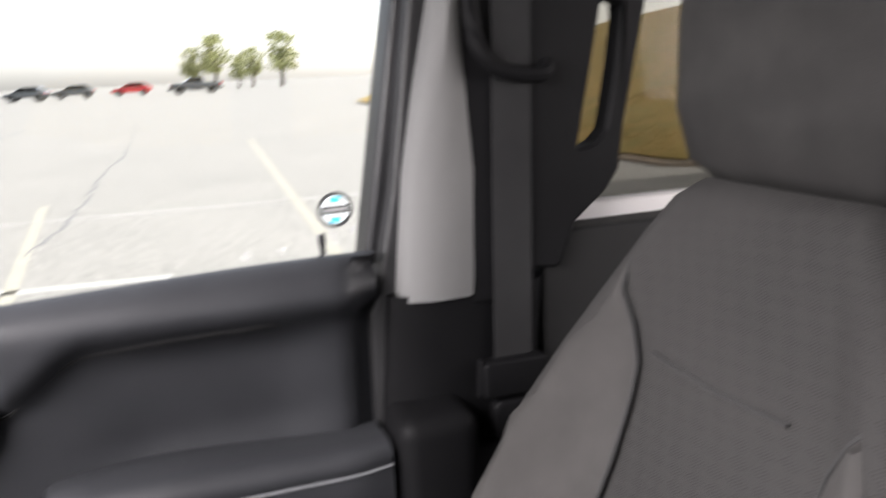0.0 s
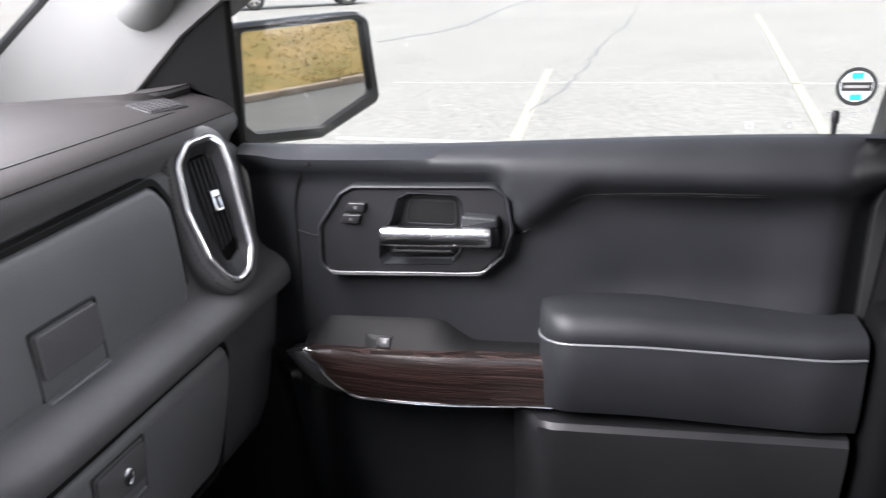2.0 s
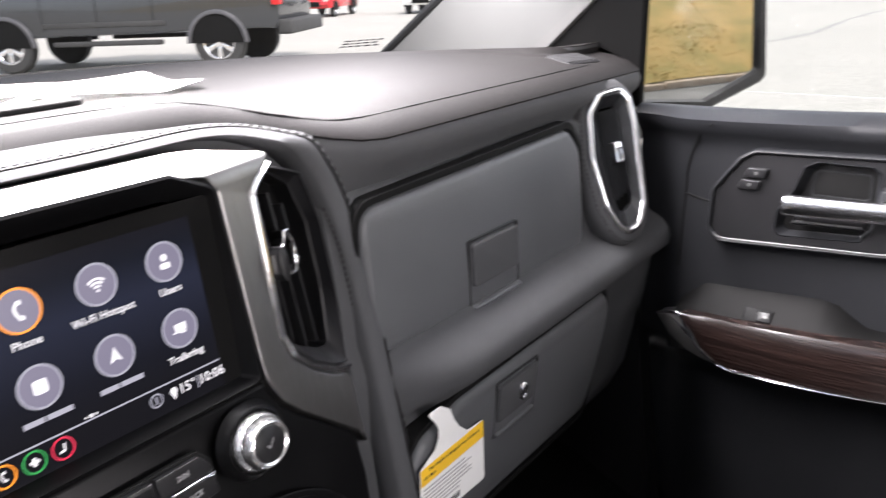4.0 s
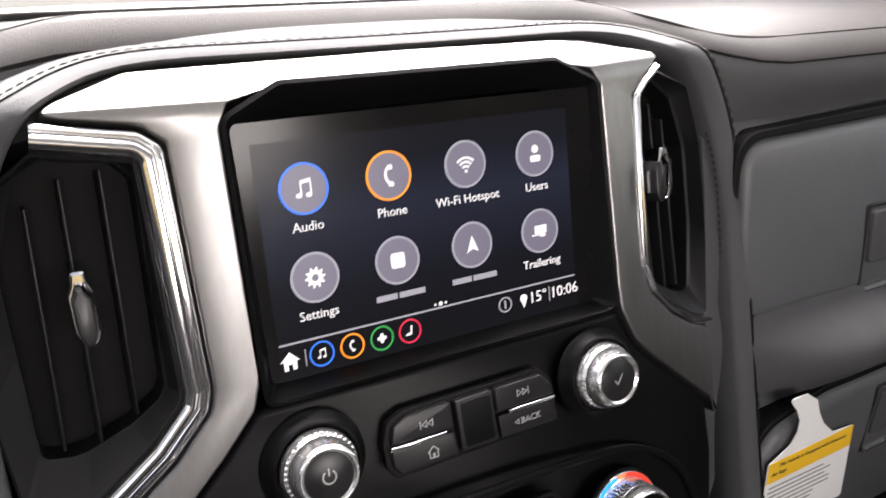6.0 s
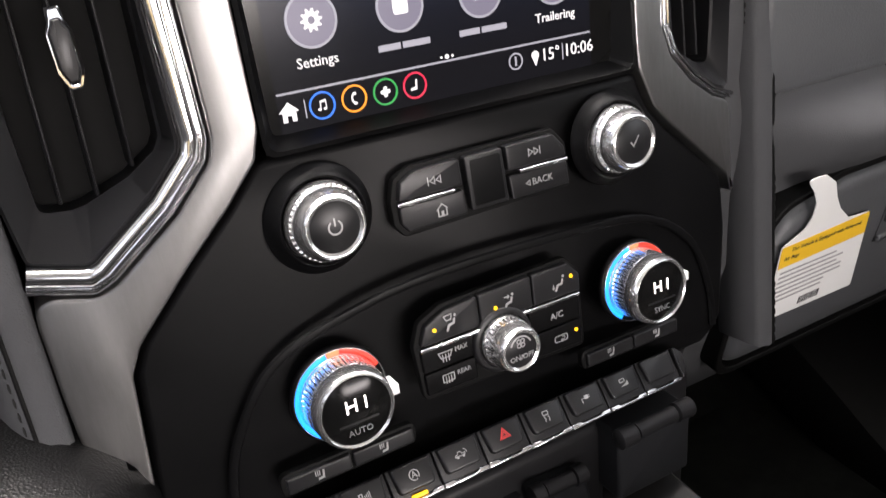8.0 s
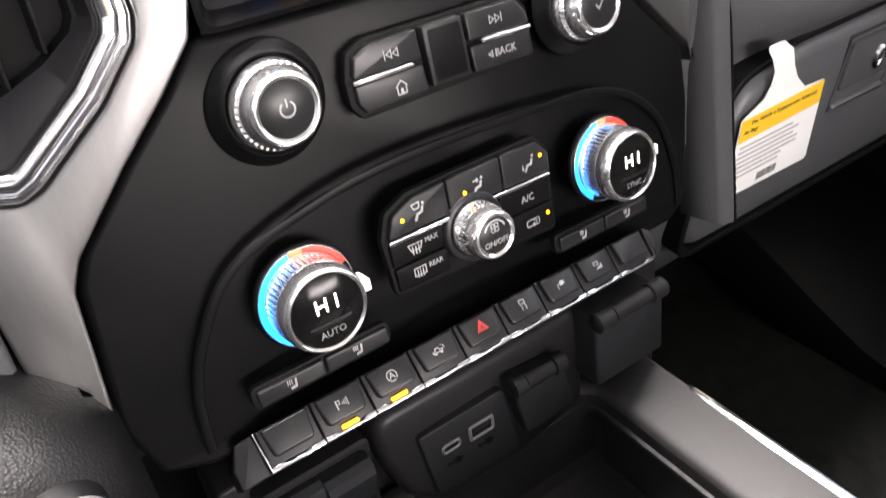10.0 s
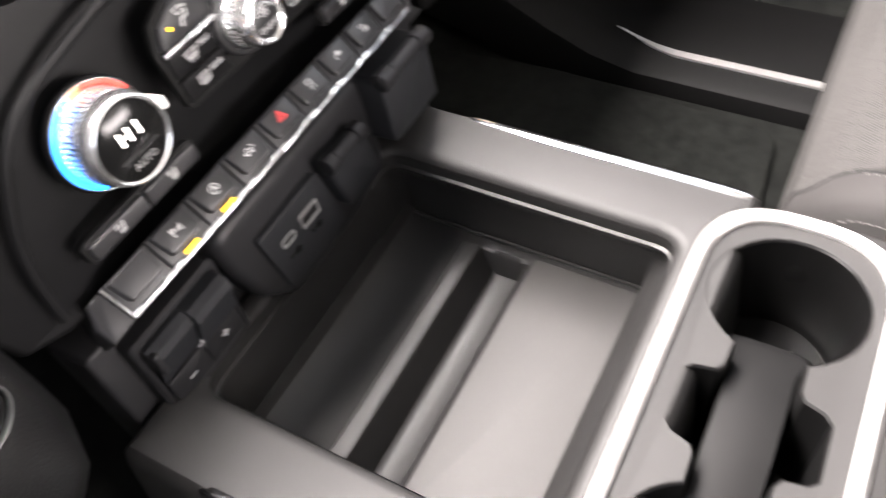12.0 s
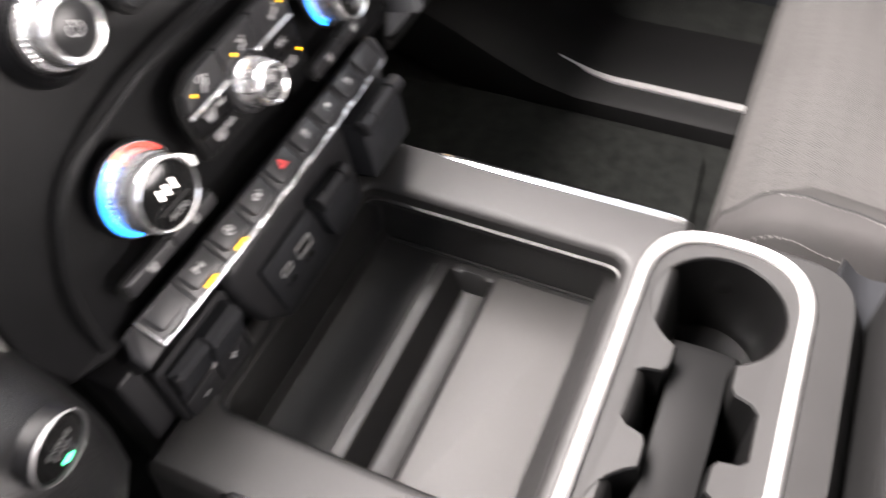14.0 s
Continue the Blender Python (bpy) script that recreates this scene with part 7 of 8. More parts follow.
part("box", pillow(-0.145, 0.112, -0.85, -0.3555, 0.86, 1.105, 0.012), DEEP, box, "black box front")
part("lid", pillow(-0.0965, 0.0625, -0.86, -0.3685, 1.060, 1.205, 0.026), BOXM, box, "padded black lid")
for x0, x1 in ((0.0650, 0.108), (-0.143, -0.0990)):
    part("side_roll", pillow(x0, x1, -0.86, -0.3725, 1.055, 1.212, 0.020), BOXM, box, "padded side roll")
for s, xs_ in ((1, 0.0690), (-1, -0.1030)):
    path = smooth_path([(xs_, -0.3710, 1.10), (xs_, -0.3710, 1.165), (xs_ + 0.001 * s, -0.3770, 1.198), (xs_ + 0.001 * s, -0.3945, 1.2105), (xs_ + 0.001 * s, -0.46, 1.2125)], 6)
    part("stitching", stitches(path, 0.0038, 0.0022, 0.0005, None, (1, 0, 0)), STITCH, box, "pale thread stitching")
path = smooth_path([(0.070, -0.3710, 1.150), (0.085, -0.3713, 1.153), (0.100, -0.3795, 1.155), (0.1085, -0.3955, 1.156), (0.1087, -0.46, 1.156)], 6)
part("stitching", stitches(path, 0.0038, 0.0022, 0.0005), STITCH, box, "pale thread stitching")
PULL = axes((-0.014, -0.3690, 1.128), (-1, 0, 0), (0, 0, 1))
part("pull_tab", slab(fillet(rect(0.0, 0.0, 0.098, 0.020), 0.009, 5), -0.002, 0.004, PULL, 0.002), SOFT, box, "flat black pull tab")

# ---- passenger seat ----
seat = thing("passenger_seat", (0.43, -0.50, BASE), "grey cloth passenger seat with ribbed insert and pale bolsters", "seat")


SECTIONS = [(-0.244, 0.925, 0.44, 0.06, 0.0, -0.015), (-0.243, 0.950, 0.465, 0.10, 0.002, -0.004), (-0.250, 0.970, 0.485, 0.12, 0.004, 0.0), (-0.270, 0.985, 0.495, 0.13, 0.008, 0.0), (-0.31, 0.993, 0.50, 0.14, 0.016, 0.0), (-0.42, 0.988, 0.505, 0.14, 0.028, 0.0), (-0.55, 0.978, 0.505, 0.14, 0.034, 0.0), (-0.75, 0.968, 0.50, 0.14, 0.034, 0.0)]
SX = 0.435
spans = []
for p, q in zip(SECTIONS, SECTIONS[1:]):
    spans += [tuple(m0 + (m1 - m0) * j / 6 for m0, m1 in zip(p, q)) for j in range(6)]
spans.append(SECTIONS[-1])


def skin(r, x):
    """The height of the cushion in the section r at x."""
    y, z, w, hgt, bol, lift = r
    k = min(abs(x - SX) / (w / 2), 1.0)
    return z + lift + ease(0.60, 0.86, k) * bol - ease(0.86, 1.0, k) ** 2 * (bol + 0.05) - 0.01 * k * k


def on_seat(x, y):
    for p, q in zip(spans, spans[1:]):
        if q[0] <= y <= p[0] and p[0] - q[0] > 1e-6:
            f = (p[0] - y) / (p[0] - q[0])
            return skin(p, x) * (1 - f) + skin(q, x) * f
    return 0.97


def along(table, y):
    for (y0, x0), (y1, x1) in zip(table, table[1:]):
        if y1 <= y <= y0:
            return x0 + (x1 - x0) * ease(0, 1, (y0 - y) / (y0 - y1))
    return table[0][1] if y > table[0][0] else table[-1][1]


EDGE_IN = [(-0.255, 0.232), (-0.285, 0.250), (-0.315, 0.262), (-0.385, 0.250), (-0.60, 0.240)]
EDGE_OUT = [(-0.255, 0.232), (-0.290, 0.249), (-0.335, 0.238), (-0.390, 0.222), (-0.60, 0.212)]
top_, pat_, sid_ = [], [], []
for r in spans:
    y, z, w, hgt, bol, lift = r
    xi, xo, x0, x1 = along(EDGE_IN, y), min(along(EDGE_OUT, y), along(EDGE_IN, y)), SX - w / 2, SX + w / 2
    top_.append([(xi + (x1 - xi) * j / 28, y, skin(r, xi + (x1 - xi) * j / 28)) for j in range(29)] + [(x1 + 0.002, y, z - 0.10), (x1 - 0.012, y, z - hgt)])
    pat_.append([(xo + (xi - xo) * j / 5, y, skin(r, xo + (xi - xo) * j / 5) + 0.0015 * math.sin(math.pi * j / 5)) for j in range(6)])
    sid_.append([(x0 - 0.012 + 0.024, y, z - hgt), (x0 - 0.002, y, z - 0.10)] + [(x0 + (xo - x0) * j / 10, y, skin(r, x0 + (xo - x0) * j / 10) + 0.002 * math.sin(math.pi * j / 10)) for j in range(11)])
cu_ = part("seat_cushion", loft(top_, None, False), CLOTH, seat, "woven grey cloth cushion", 80)
part("suede_patch", loft([r for r, q in zip(pat_, spans) if q[0] < -0.28], None, False), SUEDE, cu_, "pale grey suede patch", 80)
part("side_panel", loft(sid_, None, False), surface("fine_ribbed_grey_cloth", (0.024, 0.023, 0.0225), (0.036, 0.0345, 0.034), 0.9, grain=900, bump=0.5, spec=0.1), cu_, "smooth grey side panel", 80)
part("stitching", stitches([Vector(r[-1]) + Vector((-0.004, 0, 0.0012)) for r, q in zip(sid_, spans) if q[0] < -0.29], 0.0038, 0.0022, 0.0004), STITCH, cu_, "pale thread stitching")
part("seam", tube([Vector(r[-1]) + Vector((0, 0, 0.0002)) for r in sid_], 0.0011, 6), DTHREAD, cu_)
part("stitching", stitches([Vector(r[5]) + Vector((0, 0, 0.001)) for r, q in zip(sid_, spans) if q[0] < -0.25], 0.0038, 0.0022, 0.0004), STITCH, cu_, "pale thread stitching")
part("seam", tube([Vector(r[4]) for r, q in zip(sid_, spans) if q[0] < -0.25], 0.0011, 6), DTHREAD, cu_)
part("cushion_back", slab(rect(SX, 0.92, 0.48, 0.13), -0.01, 0.0, axes((0, -0.75, 0), (1, 0, 0), (0, 0, 1))), HARD, cu_)
seam_pts = [Vector((x, -0.382, on_seat(x, -0.382) + 0.0005)) for x in [0.255 + 0.018 * i for i in range(22)]]
part("seam", tube(seam_pts, 0.0014, 6), DTHREAD, cu_)
part("seat_base", pillow(0.20, 0.67, -0.75, -0.29, BASE + 0.02, 0.88, 0.02), HARD, seat)


def back_row(z, y, w, bol, cx=0.43, thick=0.14):
    out = []
    for f in [i / 28 for i in range(29)]:
        x = 2 * f - 1
        side = ease(0.52, 0.84, abs(x)) * bol - ease(0.86, 1.0, abs(x)) ** 2 * (bol + 0.06)
        out.append((cx - w / 2 * x, y + side - 0.008 * x * x, z + 0.12 * side))
    out += [(cx - w / 2 * 1.0, y - 0.10, z), (cx - w / 2 * 0.9, y - thick, z), (cx + w / 2 * 0.9, y - thick, z), (cx + w / 2, y - 0.10, z)]
    return out


brs = [back_row(0.94, -0.718, 0.50, 0.04), back_row(1.05, -0.723, 0.525, 0.05), back_row(1.16, -0.752, 0.53, 0.052), back_row(1.27, -0.800, 0.50, 0.045), back_row(1.35, -0.826, 0.43, 0.032), back_row(1.42, -0.844, 0.35, 0.018), back_row(1.47, -0.854, 0.285, 0.008), back_row(1.500, -0.862, 0.24, 0.002), back_row(1.515, -0.875, 0.20, 0.0), back_row(1.522, -0.90, 0.16, 0.0, 0.43, 0.08)]
bk = part("backrest", loft(brs), BACKCLOTH, seat, "ribbed grey cloth backrest", 80)


def on_back(x, z):
    zs = [r[14][2] for r in brs]
    for i in range(len(zs) - 1):
        if zs[i] <= z <= zs[i + 1]:
            f = (z - zs[i]) / (zs[i + 1] - zs[i])
            def yy(r):
                for a, b in zip(r[:28], r[1:29]):
                    if b[0] <= x <= a[0]:
                        g_ = (a[0] - x) / (a[0] - b[0])
                        return a[1] + (b[1] - a[1]) * g_
                return r[0][1] if x > r[0][0] else r[28][1]
            return yy(brs[i]) * (1 - f) + yy(brs[i + 1]) * f
    return -0.85


for s in (1, -1):
    bl = []
    for i in range(17):
        z = 0.98 + 0.455 * i / 16
        xin = 0.43 + s * ((0.088 if s > 0 else 0.120) + 0.045 * ease(1.33, 1.43, z))
        xout = 0.43 + s * (0.244 - 0.118 * ease(1.22, 1.45, z))
        xout = xin + s * max(abs(xout - xin), 0.003)
        bl.append([(xin + (xout - xin) * j / 8, on_back(xin + (xout - xin) * j / 8, z) + 0.0065 * math.sin(math.pi * (0.06 + 0.88 * j / 8)) + 0.002, z + 0.006) for j in range(9)])
    part("bolster", loft(bl, None, False), SUEDE, bk, "pale grey suede bolster", 80)
    part("bolster_seam", tube([Vector(r[0]) + Vector((0, 0.001, 0)) for r in bl], 0.0022, 6), DTHREAD, bk)
for z in (1.365,):
    part("seam", tube(smooth_path([(x, on_back(x, z) + 0.0012, z + 0.05 * abs(x - 0.43)) for x in [0.350 + 0.16 * i / 10 for i in range(11)]], 3), 0.0018, 6), DTHREAD, bk)
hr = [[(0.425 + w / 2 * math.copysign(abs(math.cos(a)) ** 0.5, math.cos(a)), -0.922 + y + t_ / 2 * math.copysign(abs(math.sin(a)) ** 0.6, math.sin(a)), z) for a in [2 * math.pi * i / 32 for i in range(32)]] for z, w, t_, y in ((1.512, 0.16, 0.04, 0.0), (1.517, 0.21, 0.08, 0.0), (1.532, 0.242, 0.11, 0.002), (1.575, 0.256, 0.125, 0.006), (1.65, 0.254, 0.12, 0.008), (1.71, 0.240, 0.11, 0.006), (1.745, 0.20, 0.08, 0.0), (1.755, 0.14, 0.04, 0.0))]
part("headrest", loft(hr), HEADCLOTH, seat, "plain charcoal cloth headrest, darkened for its shaded face", 80)
for x in (0.38, 0.47):
    part("headrest_post", tube([(x, -0.922, 1.46), (x, -0.922, 1.53)], 0.006, 10), SATIN, seat)

# floor mat and sill plate
mat = whole("floor_mat", slab(fillet([(0.20, -0.235), (0.485, -0.215), (0.500, 0.05), (0.485, 0.22), (0.20, 0.22)], 0.03, 6), 0.001, 0.010, axes((0, 0, BASE), (1, 0, 0), (0, 1, 0)), 0.004), CARPET, "black carpet floor mat in the passenger footwell", "floor mat")
sill = thing("door_sill", (0.66, -0.2, BASE - 0.01), "black door sill with a bright scuff plate", "sill")
rows = []
for i in range(21):
    y = 0.40 - 1.10 * i / 20
    k = 0.10 * ease(-0.05, 0.25, y)
    rows.append([(x + (0.0 if x > 0.6 else 0), y, z + k * (1.0 if x < 0.7 else 1.0)) for x, z in ((0.508, BASE), (0.514, BASE + 0.018), (0.524, BASE + 0.024), (0.60, BASE + 0.028), (0.68, BASE + 0.014), (0.74, BASE - 0.004), (0.86, BASE - 0.006), (0.86, BASE - 0.06), (0.508, BASE - 0.06))])
part("moulding", loft(rows), DEEP, sill, "", 40)
part("scuff_plate", loft([[(x, y, z + 0.10 * ease(-0.05, 0.25, y)) for x, z in ((0.548 + 0.02 * ease(-0.08, 0.0, y), BASE + 0.0235), (0.549 + 0.02 * ease(-0.08, 0.0, y), BASE + 0.0280), (0.5585 + 0.012 * ease(-0.08, 0.0, y), BASE + 0.0286), (0.560 + 0.012 * ease(-0.08, 0.0, y), BASE + 0.0260))] for y in [0.0 - 0.40 * i / 16 for i in range(17)]]), RING, sill, "bright metal scuff plate")

# hang tag on the lower glove box
tag = thing("airbag_tag", (0.325, 0.045, 1.095), "white and yellow warning tag hung on the glove box door", "tag")
TAG = axes((-0.015, 0.0395, 1.167), (1, 0, 0), (0, -0.12, 1))
card = [(0.286, -0.073), (0.388, -0.075), (0.3755, 0.0005), (0.3500, 0.0025), (0.3350, 0.0150), (0.3260, 0.0270), (0.3180, 0.0420), (0.3040, 0.0515), (0.2845, 0.0520), (0.2960, 0.0400), (0.3030, 0.0290), (0.3040, 0.0180), (0.3000, 0.0080), (0.2795, -0.0028)]
part("card", slab(fillet(card, 0.003, 3), 0.0, 0.0006, TAG), PAPER, tag, "white card", 0)
part("yellow_band", slab([(0.2825, -0.0225), (0.3785, -0.0200), (0.3752, 0.0003), (0.2800, -0.0030)], 0.0006, 0.0009, TAG), YELLOW, tag, "yellow band", 0)
for w, v in (("This Vehicle is Equipped with Advanced", -0.0075), ("Air Bags", -0.0145)):
    me = lettering(w, 0.0048, at_uv(TAG, 0.330 if v > -0.01 else 0.294, v, 0.0011), 0.0001)
    hang("word", me, INK, tag, "", 0)
rng = random.Random(3)
for i in range(7):
    w = rng.uniform(0.055, 0.086)
    part("text_bar", slab(rect(0.287 + w / 2, -0.028 - 0.0046 * i, w, 0.0016), 0.0006, 0.0009, TAG), PRINT, tag, "", 0)
for i in range(10):
    part("dark_bar", slab(rect(0.322 + 0.0024 * i, -0.0655, 0.0011 if i % 3 else 0.0016, 0.007), 0.0006, 0.0009, TAG), INK, tag, "", 0)

# clear wrapping and papers left on the dash top
rng = random.Random(11)
def sheet(name, cx, cy, lx, ly, turn, lift, label, mat):
    rows = []
    for i in range(13):
        row = []
        for j in range(9):
            a, b = (i / 12 - 0.5) * lx, (j / 8 - 0.5) * ly
            x = cx + a * math.cos(turn) - b * math.sin(turn)
            y = cy + a * math.sin(turn) + b * math.cos(turn)
            row.append((x, y, on_top(x, y) + 0.004 + lift * (0.5 + 0.5 * math.sin(9 * a / lx + 5 * b / ly))))
        rows.append(row)
    bm = loft(rows, None, False)
    bmesh.ops.solidify(bm, geom=bm.faces[:], thickness=0.0006)
    whole(name, bm, mat, label, "paper")
sheet("paper_sheet", 0.06, 0.40, 0.50, 0.12, -0.10, 0.006, "white paper sheet lying on the dash top", PAPER)
sheet("paper_sheet", 0.20, 0.30, 0.20, 0.05, 0.35, 0.006, "crumpled white paper strip on the dash top", PAPER)
# ---- outside ----
m, t, b = nodes_of("worn_pale_asphalt")
vec = coords(t)
n1 = add(t, "ShaderNodeTexNoise", Scale=0.35, Detail=6.0, Roughness=0.65)
n2 = add(t, "ShaderNodeTexNoise", Scale=9.0, Detail=9.0, Roughness=0.8)
v1 = add(t, "ShaderNodeTexVoronoi", Scale=0.22)
v1.feature = "DISTANCE_TO_EDGE"
for n in (n1, n2):
    t.links.new(vec, n.inputs["Vector"])
wob = add(t, "ShaderNodeTexNoise", Scale=0.8, Detail=3.0)
t.links.new(vec, wob.inputs["Vector"])
mixv = t.nodes.new("ShaderNodeMixRGB")
mixv.inputs["Fac"].default_value = 0.45
t.links.new(vec, mixv.inputs["Color1"])
t.links.new(wob.outputs["Color"], mixv.inputs["Color2"])
t.links.new(mixv.outputs["Color"], v1.inputs["Vector"])
mx = t.nodes.new("ShaderNodeMixRGB")
mx.inputs["Fac"].default_value = 0.5
t.links.new(ramp(t, n1.outputs["Fac"], [(0.3, (0.225, 0.218, 0.198)), (0.7, (0.30, 0.290, 0.262))]), mx.inputs["Color1"])
t.links.new(ramp(t, n2.outputs["Fac"], [(0.32, (0.09, 0.087, 0.078)), (0.68, (0.43, 0.414, 0.375))]), mx.inputs["Color2"])
cr = t.nodes.new("ShaderNodeMixRGB")
cr.blend_type = "MULTIPLY"
cr.inputs["Fac"].default_value = 1.0
t.links.new(mx.outputs["Color"], cr.inputs["Color1"])
t.links.new(ramp(t, v1.outputs["Distance"], [(0.0, (0.95, 0.95, 0.95)), (0.010, (1, 1, 1))]), cr.inputs["Color2"])
t.links.new(cr.outputs["Color"], b.inputs["Base Color"])
b.inputs["Roughness"].default_value = 0.9
k = add(t, "ShaderNodeBump", Strength=0.5, Distance=0.01)
t.links.new(n2.outputs["Fac"], k.inputs["Height"])
t.links.new(k.outputs["Normal"], b.inputs["Normal"])
ASPHALT = m
GRASSM = surface("dry_grass", (0.20, 0.17, 0.04), (0.42, 0.27, 0.09), 0.95, spots=1.6, grain=30, bump=0.6, depth=0.02)
bm = bmesh.new()
bmesh.ops.create_grid(bm, x_segments=40, y_segments=40, size=400)
whole("ground", bm, ASPHALT, "pale worn asphalt of a wide parking lot", "ground", kind="structure")
DARKASPH = surface("darker_asphalt", (0.11, 0.108, 0.10), (0.17, 0.165, 0.155), 0.9, spots=0.8, grain=40, bump=0.5, depth=0.01, spec=0.2)
whole("road_lane", slab([(-40, -5.4), (9.5, -5.4), (9.5, -11.5), (-40, -11.5)], 0.0, 0.004, axes((0, 0, 0), (1, 0, 0), (0, 1, 0))), DARKASPH, "darker grey asphalt lane beside the grass bank", "road", kind="structure", smooth=0)
# low concrete kerb and the grass bank behind the truck
def kerb_y(x):
    return -9.7 - 0.42 * (min(x, 7.0) - 4.6) + 0.85 * max(0.0, min(x, 10.5) - 7.0) - 0.10 * max(0.0, x - 12)
kerb = tagged(new("kerb"), "weathered pale concrete kerb along the grass", "kerb", kind="structure")
KERBM = surface("weathered_kerb", (0.34, 0.25, 0.17), (0.48, 0.39, 0.30), 0.9, spots=2.5, grain=60, bump=0.5, depth=0.01)
rng = random.Random(2)
for i in range(44):
    x0 = -22 + 1.05 * i
    d = rng.uniform(-0.03, 0.03)
    bm = block((x0, -0.07 + d, -0.05), (x0 + 1.04, 0.07 + d, 0.08 + rng.uniform(-0.02, 0.02)), 0.03, 2)
    for v in bm.verts:
        v.co.y += kerb_y(v.co.x)
    part("kerb_stone", bm, KERBM, kerb)
rows = []
for i in range(61):
    x = -45 + 1.5 * i
    row = []
    for f in (0.0, 0.3, 1.0, 2.0, 4.0, 7.0, 11.0, 16.0, 22.0, 30.0):
        z = 0.10 + 0.30 * f - 0.0035 * f * f + 0.10 * noise.noise(Vector((x * 0.5, f * 0.7, 0)))
        row.append((x, kerb_y(x) - 0.09 - f, z))
    rows.append(row)
whole("grass_bank", loft(rows, None, False), GRASSM, "dry yellow green grass bank", "grass", kind="structure")
# blades on the bank
rng = random.Random(4)
bm = bmesh.new()
verts, faces = [], []
for i in range(26000):
    x = rng.uniform(-4, 16)
    f = rng.uniform(0.0, 1.0) ** 1.4 * 9.0
    z = 0.10 + 0.30 * f - 0.0035 * f * f + 0.10 * noise.noise(Vector((x * 0.5, f * 0.7, 0)))
    h, a = rng.uniform(0.012, 0.035), rng.uniform(0, 6.28)
    dx, dy = 0.012 * math.cos(a), 0.012 * math.sin(a)
    k = len(verts)
    y = kerb_y(x) - 0.09 - f
    verts += [(x - dx, y - dy, z - 0.01), (x + dx, y + dy, z - 0.01), (x + rng.uniform(-0.05, 0.05), y + rng.uniform(-0.05, 0.05), z + h)]
    faces.append((k, k + 1, k + 2))
me = bpy.data.meshes.new("grass_blades")
me.from_pydata(verts, [], faces)
m, t, b = nodes_of("grass_blade")
gi = t.nodes.new("ShaderNodeNewGeometry")
t.links.new(ramp(t, gi.outputs["Random Per Island"], [(0.0, (0.17, 0.16, 0.035)), (0.35, (0.32, 0.22, 0.065)), (1.0, (0.44, 0.30, 0.115))]), b.inputs["Base Color"])
b.inputs["Roughness"].default_value = 0.9
tagged(hang("grass_blades", me, m, None, "", 0), "dry grass blades on the bank", "grass", kind="stuff")
# faded parking lines and a pale seam in the asphalt
LINEM = surface("faded_line_paint", (0.31, 0.298, 0.245), (0.38, 0.362, 0.295), 0.9, spots=6, grain=60, bump=0.3, depth=0.003)
PALEM = surface("pale_joint", (0.40, 0.39, 0.37), (0.46, 0.45, 0.43), 0.9, spots=6, grain=60, bump=0.3, depth=0.003)
GR = axes((0, 0, 0), (1, 0, 0), (0, 1, 0))
def strip_on_ground(name, a, b_, w, mat, label, cat):
    a, b_ = Vector(a), Vector(b_)
    d = (b_ - a).normalized()
    n = Vector((-d.y, d.x)) * w / 2
    whole(name, slab([tuple(a + n), tuple(a - n), tuple(b_ - n), tuple(b_ + n)], 0.0, 0.004, GR), mat, label, cat, kind="structure", smooth=0)
strip_on_ground("road_marking_1", (5.2, 0.72), (12.0, 1.17), 0.11, LINEM, "faded yellow parking line", "marking")
strip_on_ground("road_marking_2", (5.2, -1.75), (22.0, -2.7), 0.11, LINEM, "faded yellow parking line", "marking")
strip_on_ground("road_marking_3", (10.7, 3.2), (10.4, -7.0), 0.05, PALEM, "pale straight joint in the asphalt", "marking")
strip_on_ground("road_marking_4", (7.1, 2.6), (6.9, -0.4), 0.12, PALEM, "short pale painted bar", "marking")
TARM = surface("dark_tar", (0.15, 0.147, 0.14), (0.22, 0.215, 0.205), 0.8, grain=60, bump=0.3, depth=0.003)
def crack(pts, w, name):
    path = smooth_path([(x, y, 0.003) for x, y in pts], 8)
    rng = random.Random(len(pts))
    path = [p + Vector((rng.uniform(-0.05, 0.05), rng.uniform(-0.05, 0.05), 0)) for p in path]
    whole(name, tube(path, [w * rng.uniform(0.5, 1.2) for _ in path], 6, False, None, (0, 0, 1), 0.15), TARM, "dark tar line in the asphalt", "crack", kind="structure")
crack([(16.5, 5.4), (20, 4.4), (26, 4.6), (34, 4.4)], 0.10, "crack_1")
crack([(8.5, 0.9), (11, 0.7), (15, 0.6), (22, 0.35), (34, 0.4)], 0.032, "crack_2")

# parked vehicles
BODYG = clear_glass("dark_car_glass", (0.05, 0.06, 0.06), 0.02)
TYRE = surface("tyre_rubber", (0.018, 0.018, 0.018), (0.03, 0.03, 0.03), 0.8, grain=80, bump=0.4, depth=0.004)
LAMPR = surface("red_lamp_glass", (0.45, 0.01, 0.01), (0.55, 0.02, 0.02), 0.2, bump=0.0)


def paint(name, c, rough=0.2):
    return surface(name, tuple(0.9 * v for v in c), c, rough, grain=50, bump=0.0, coat=0.6, spots=1.0)


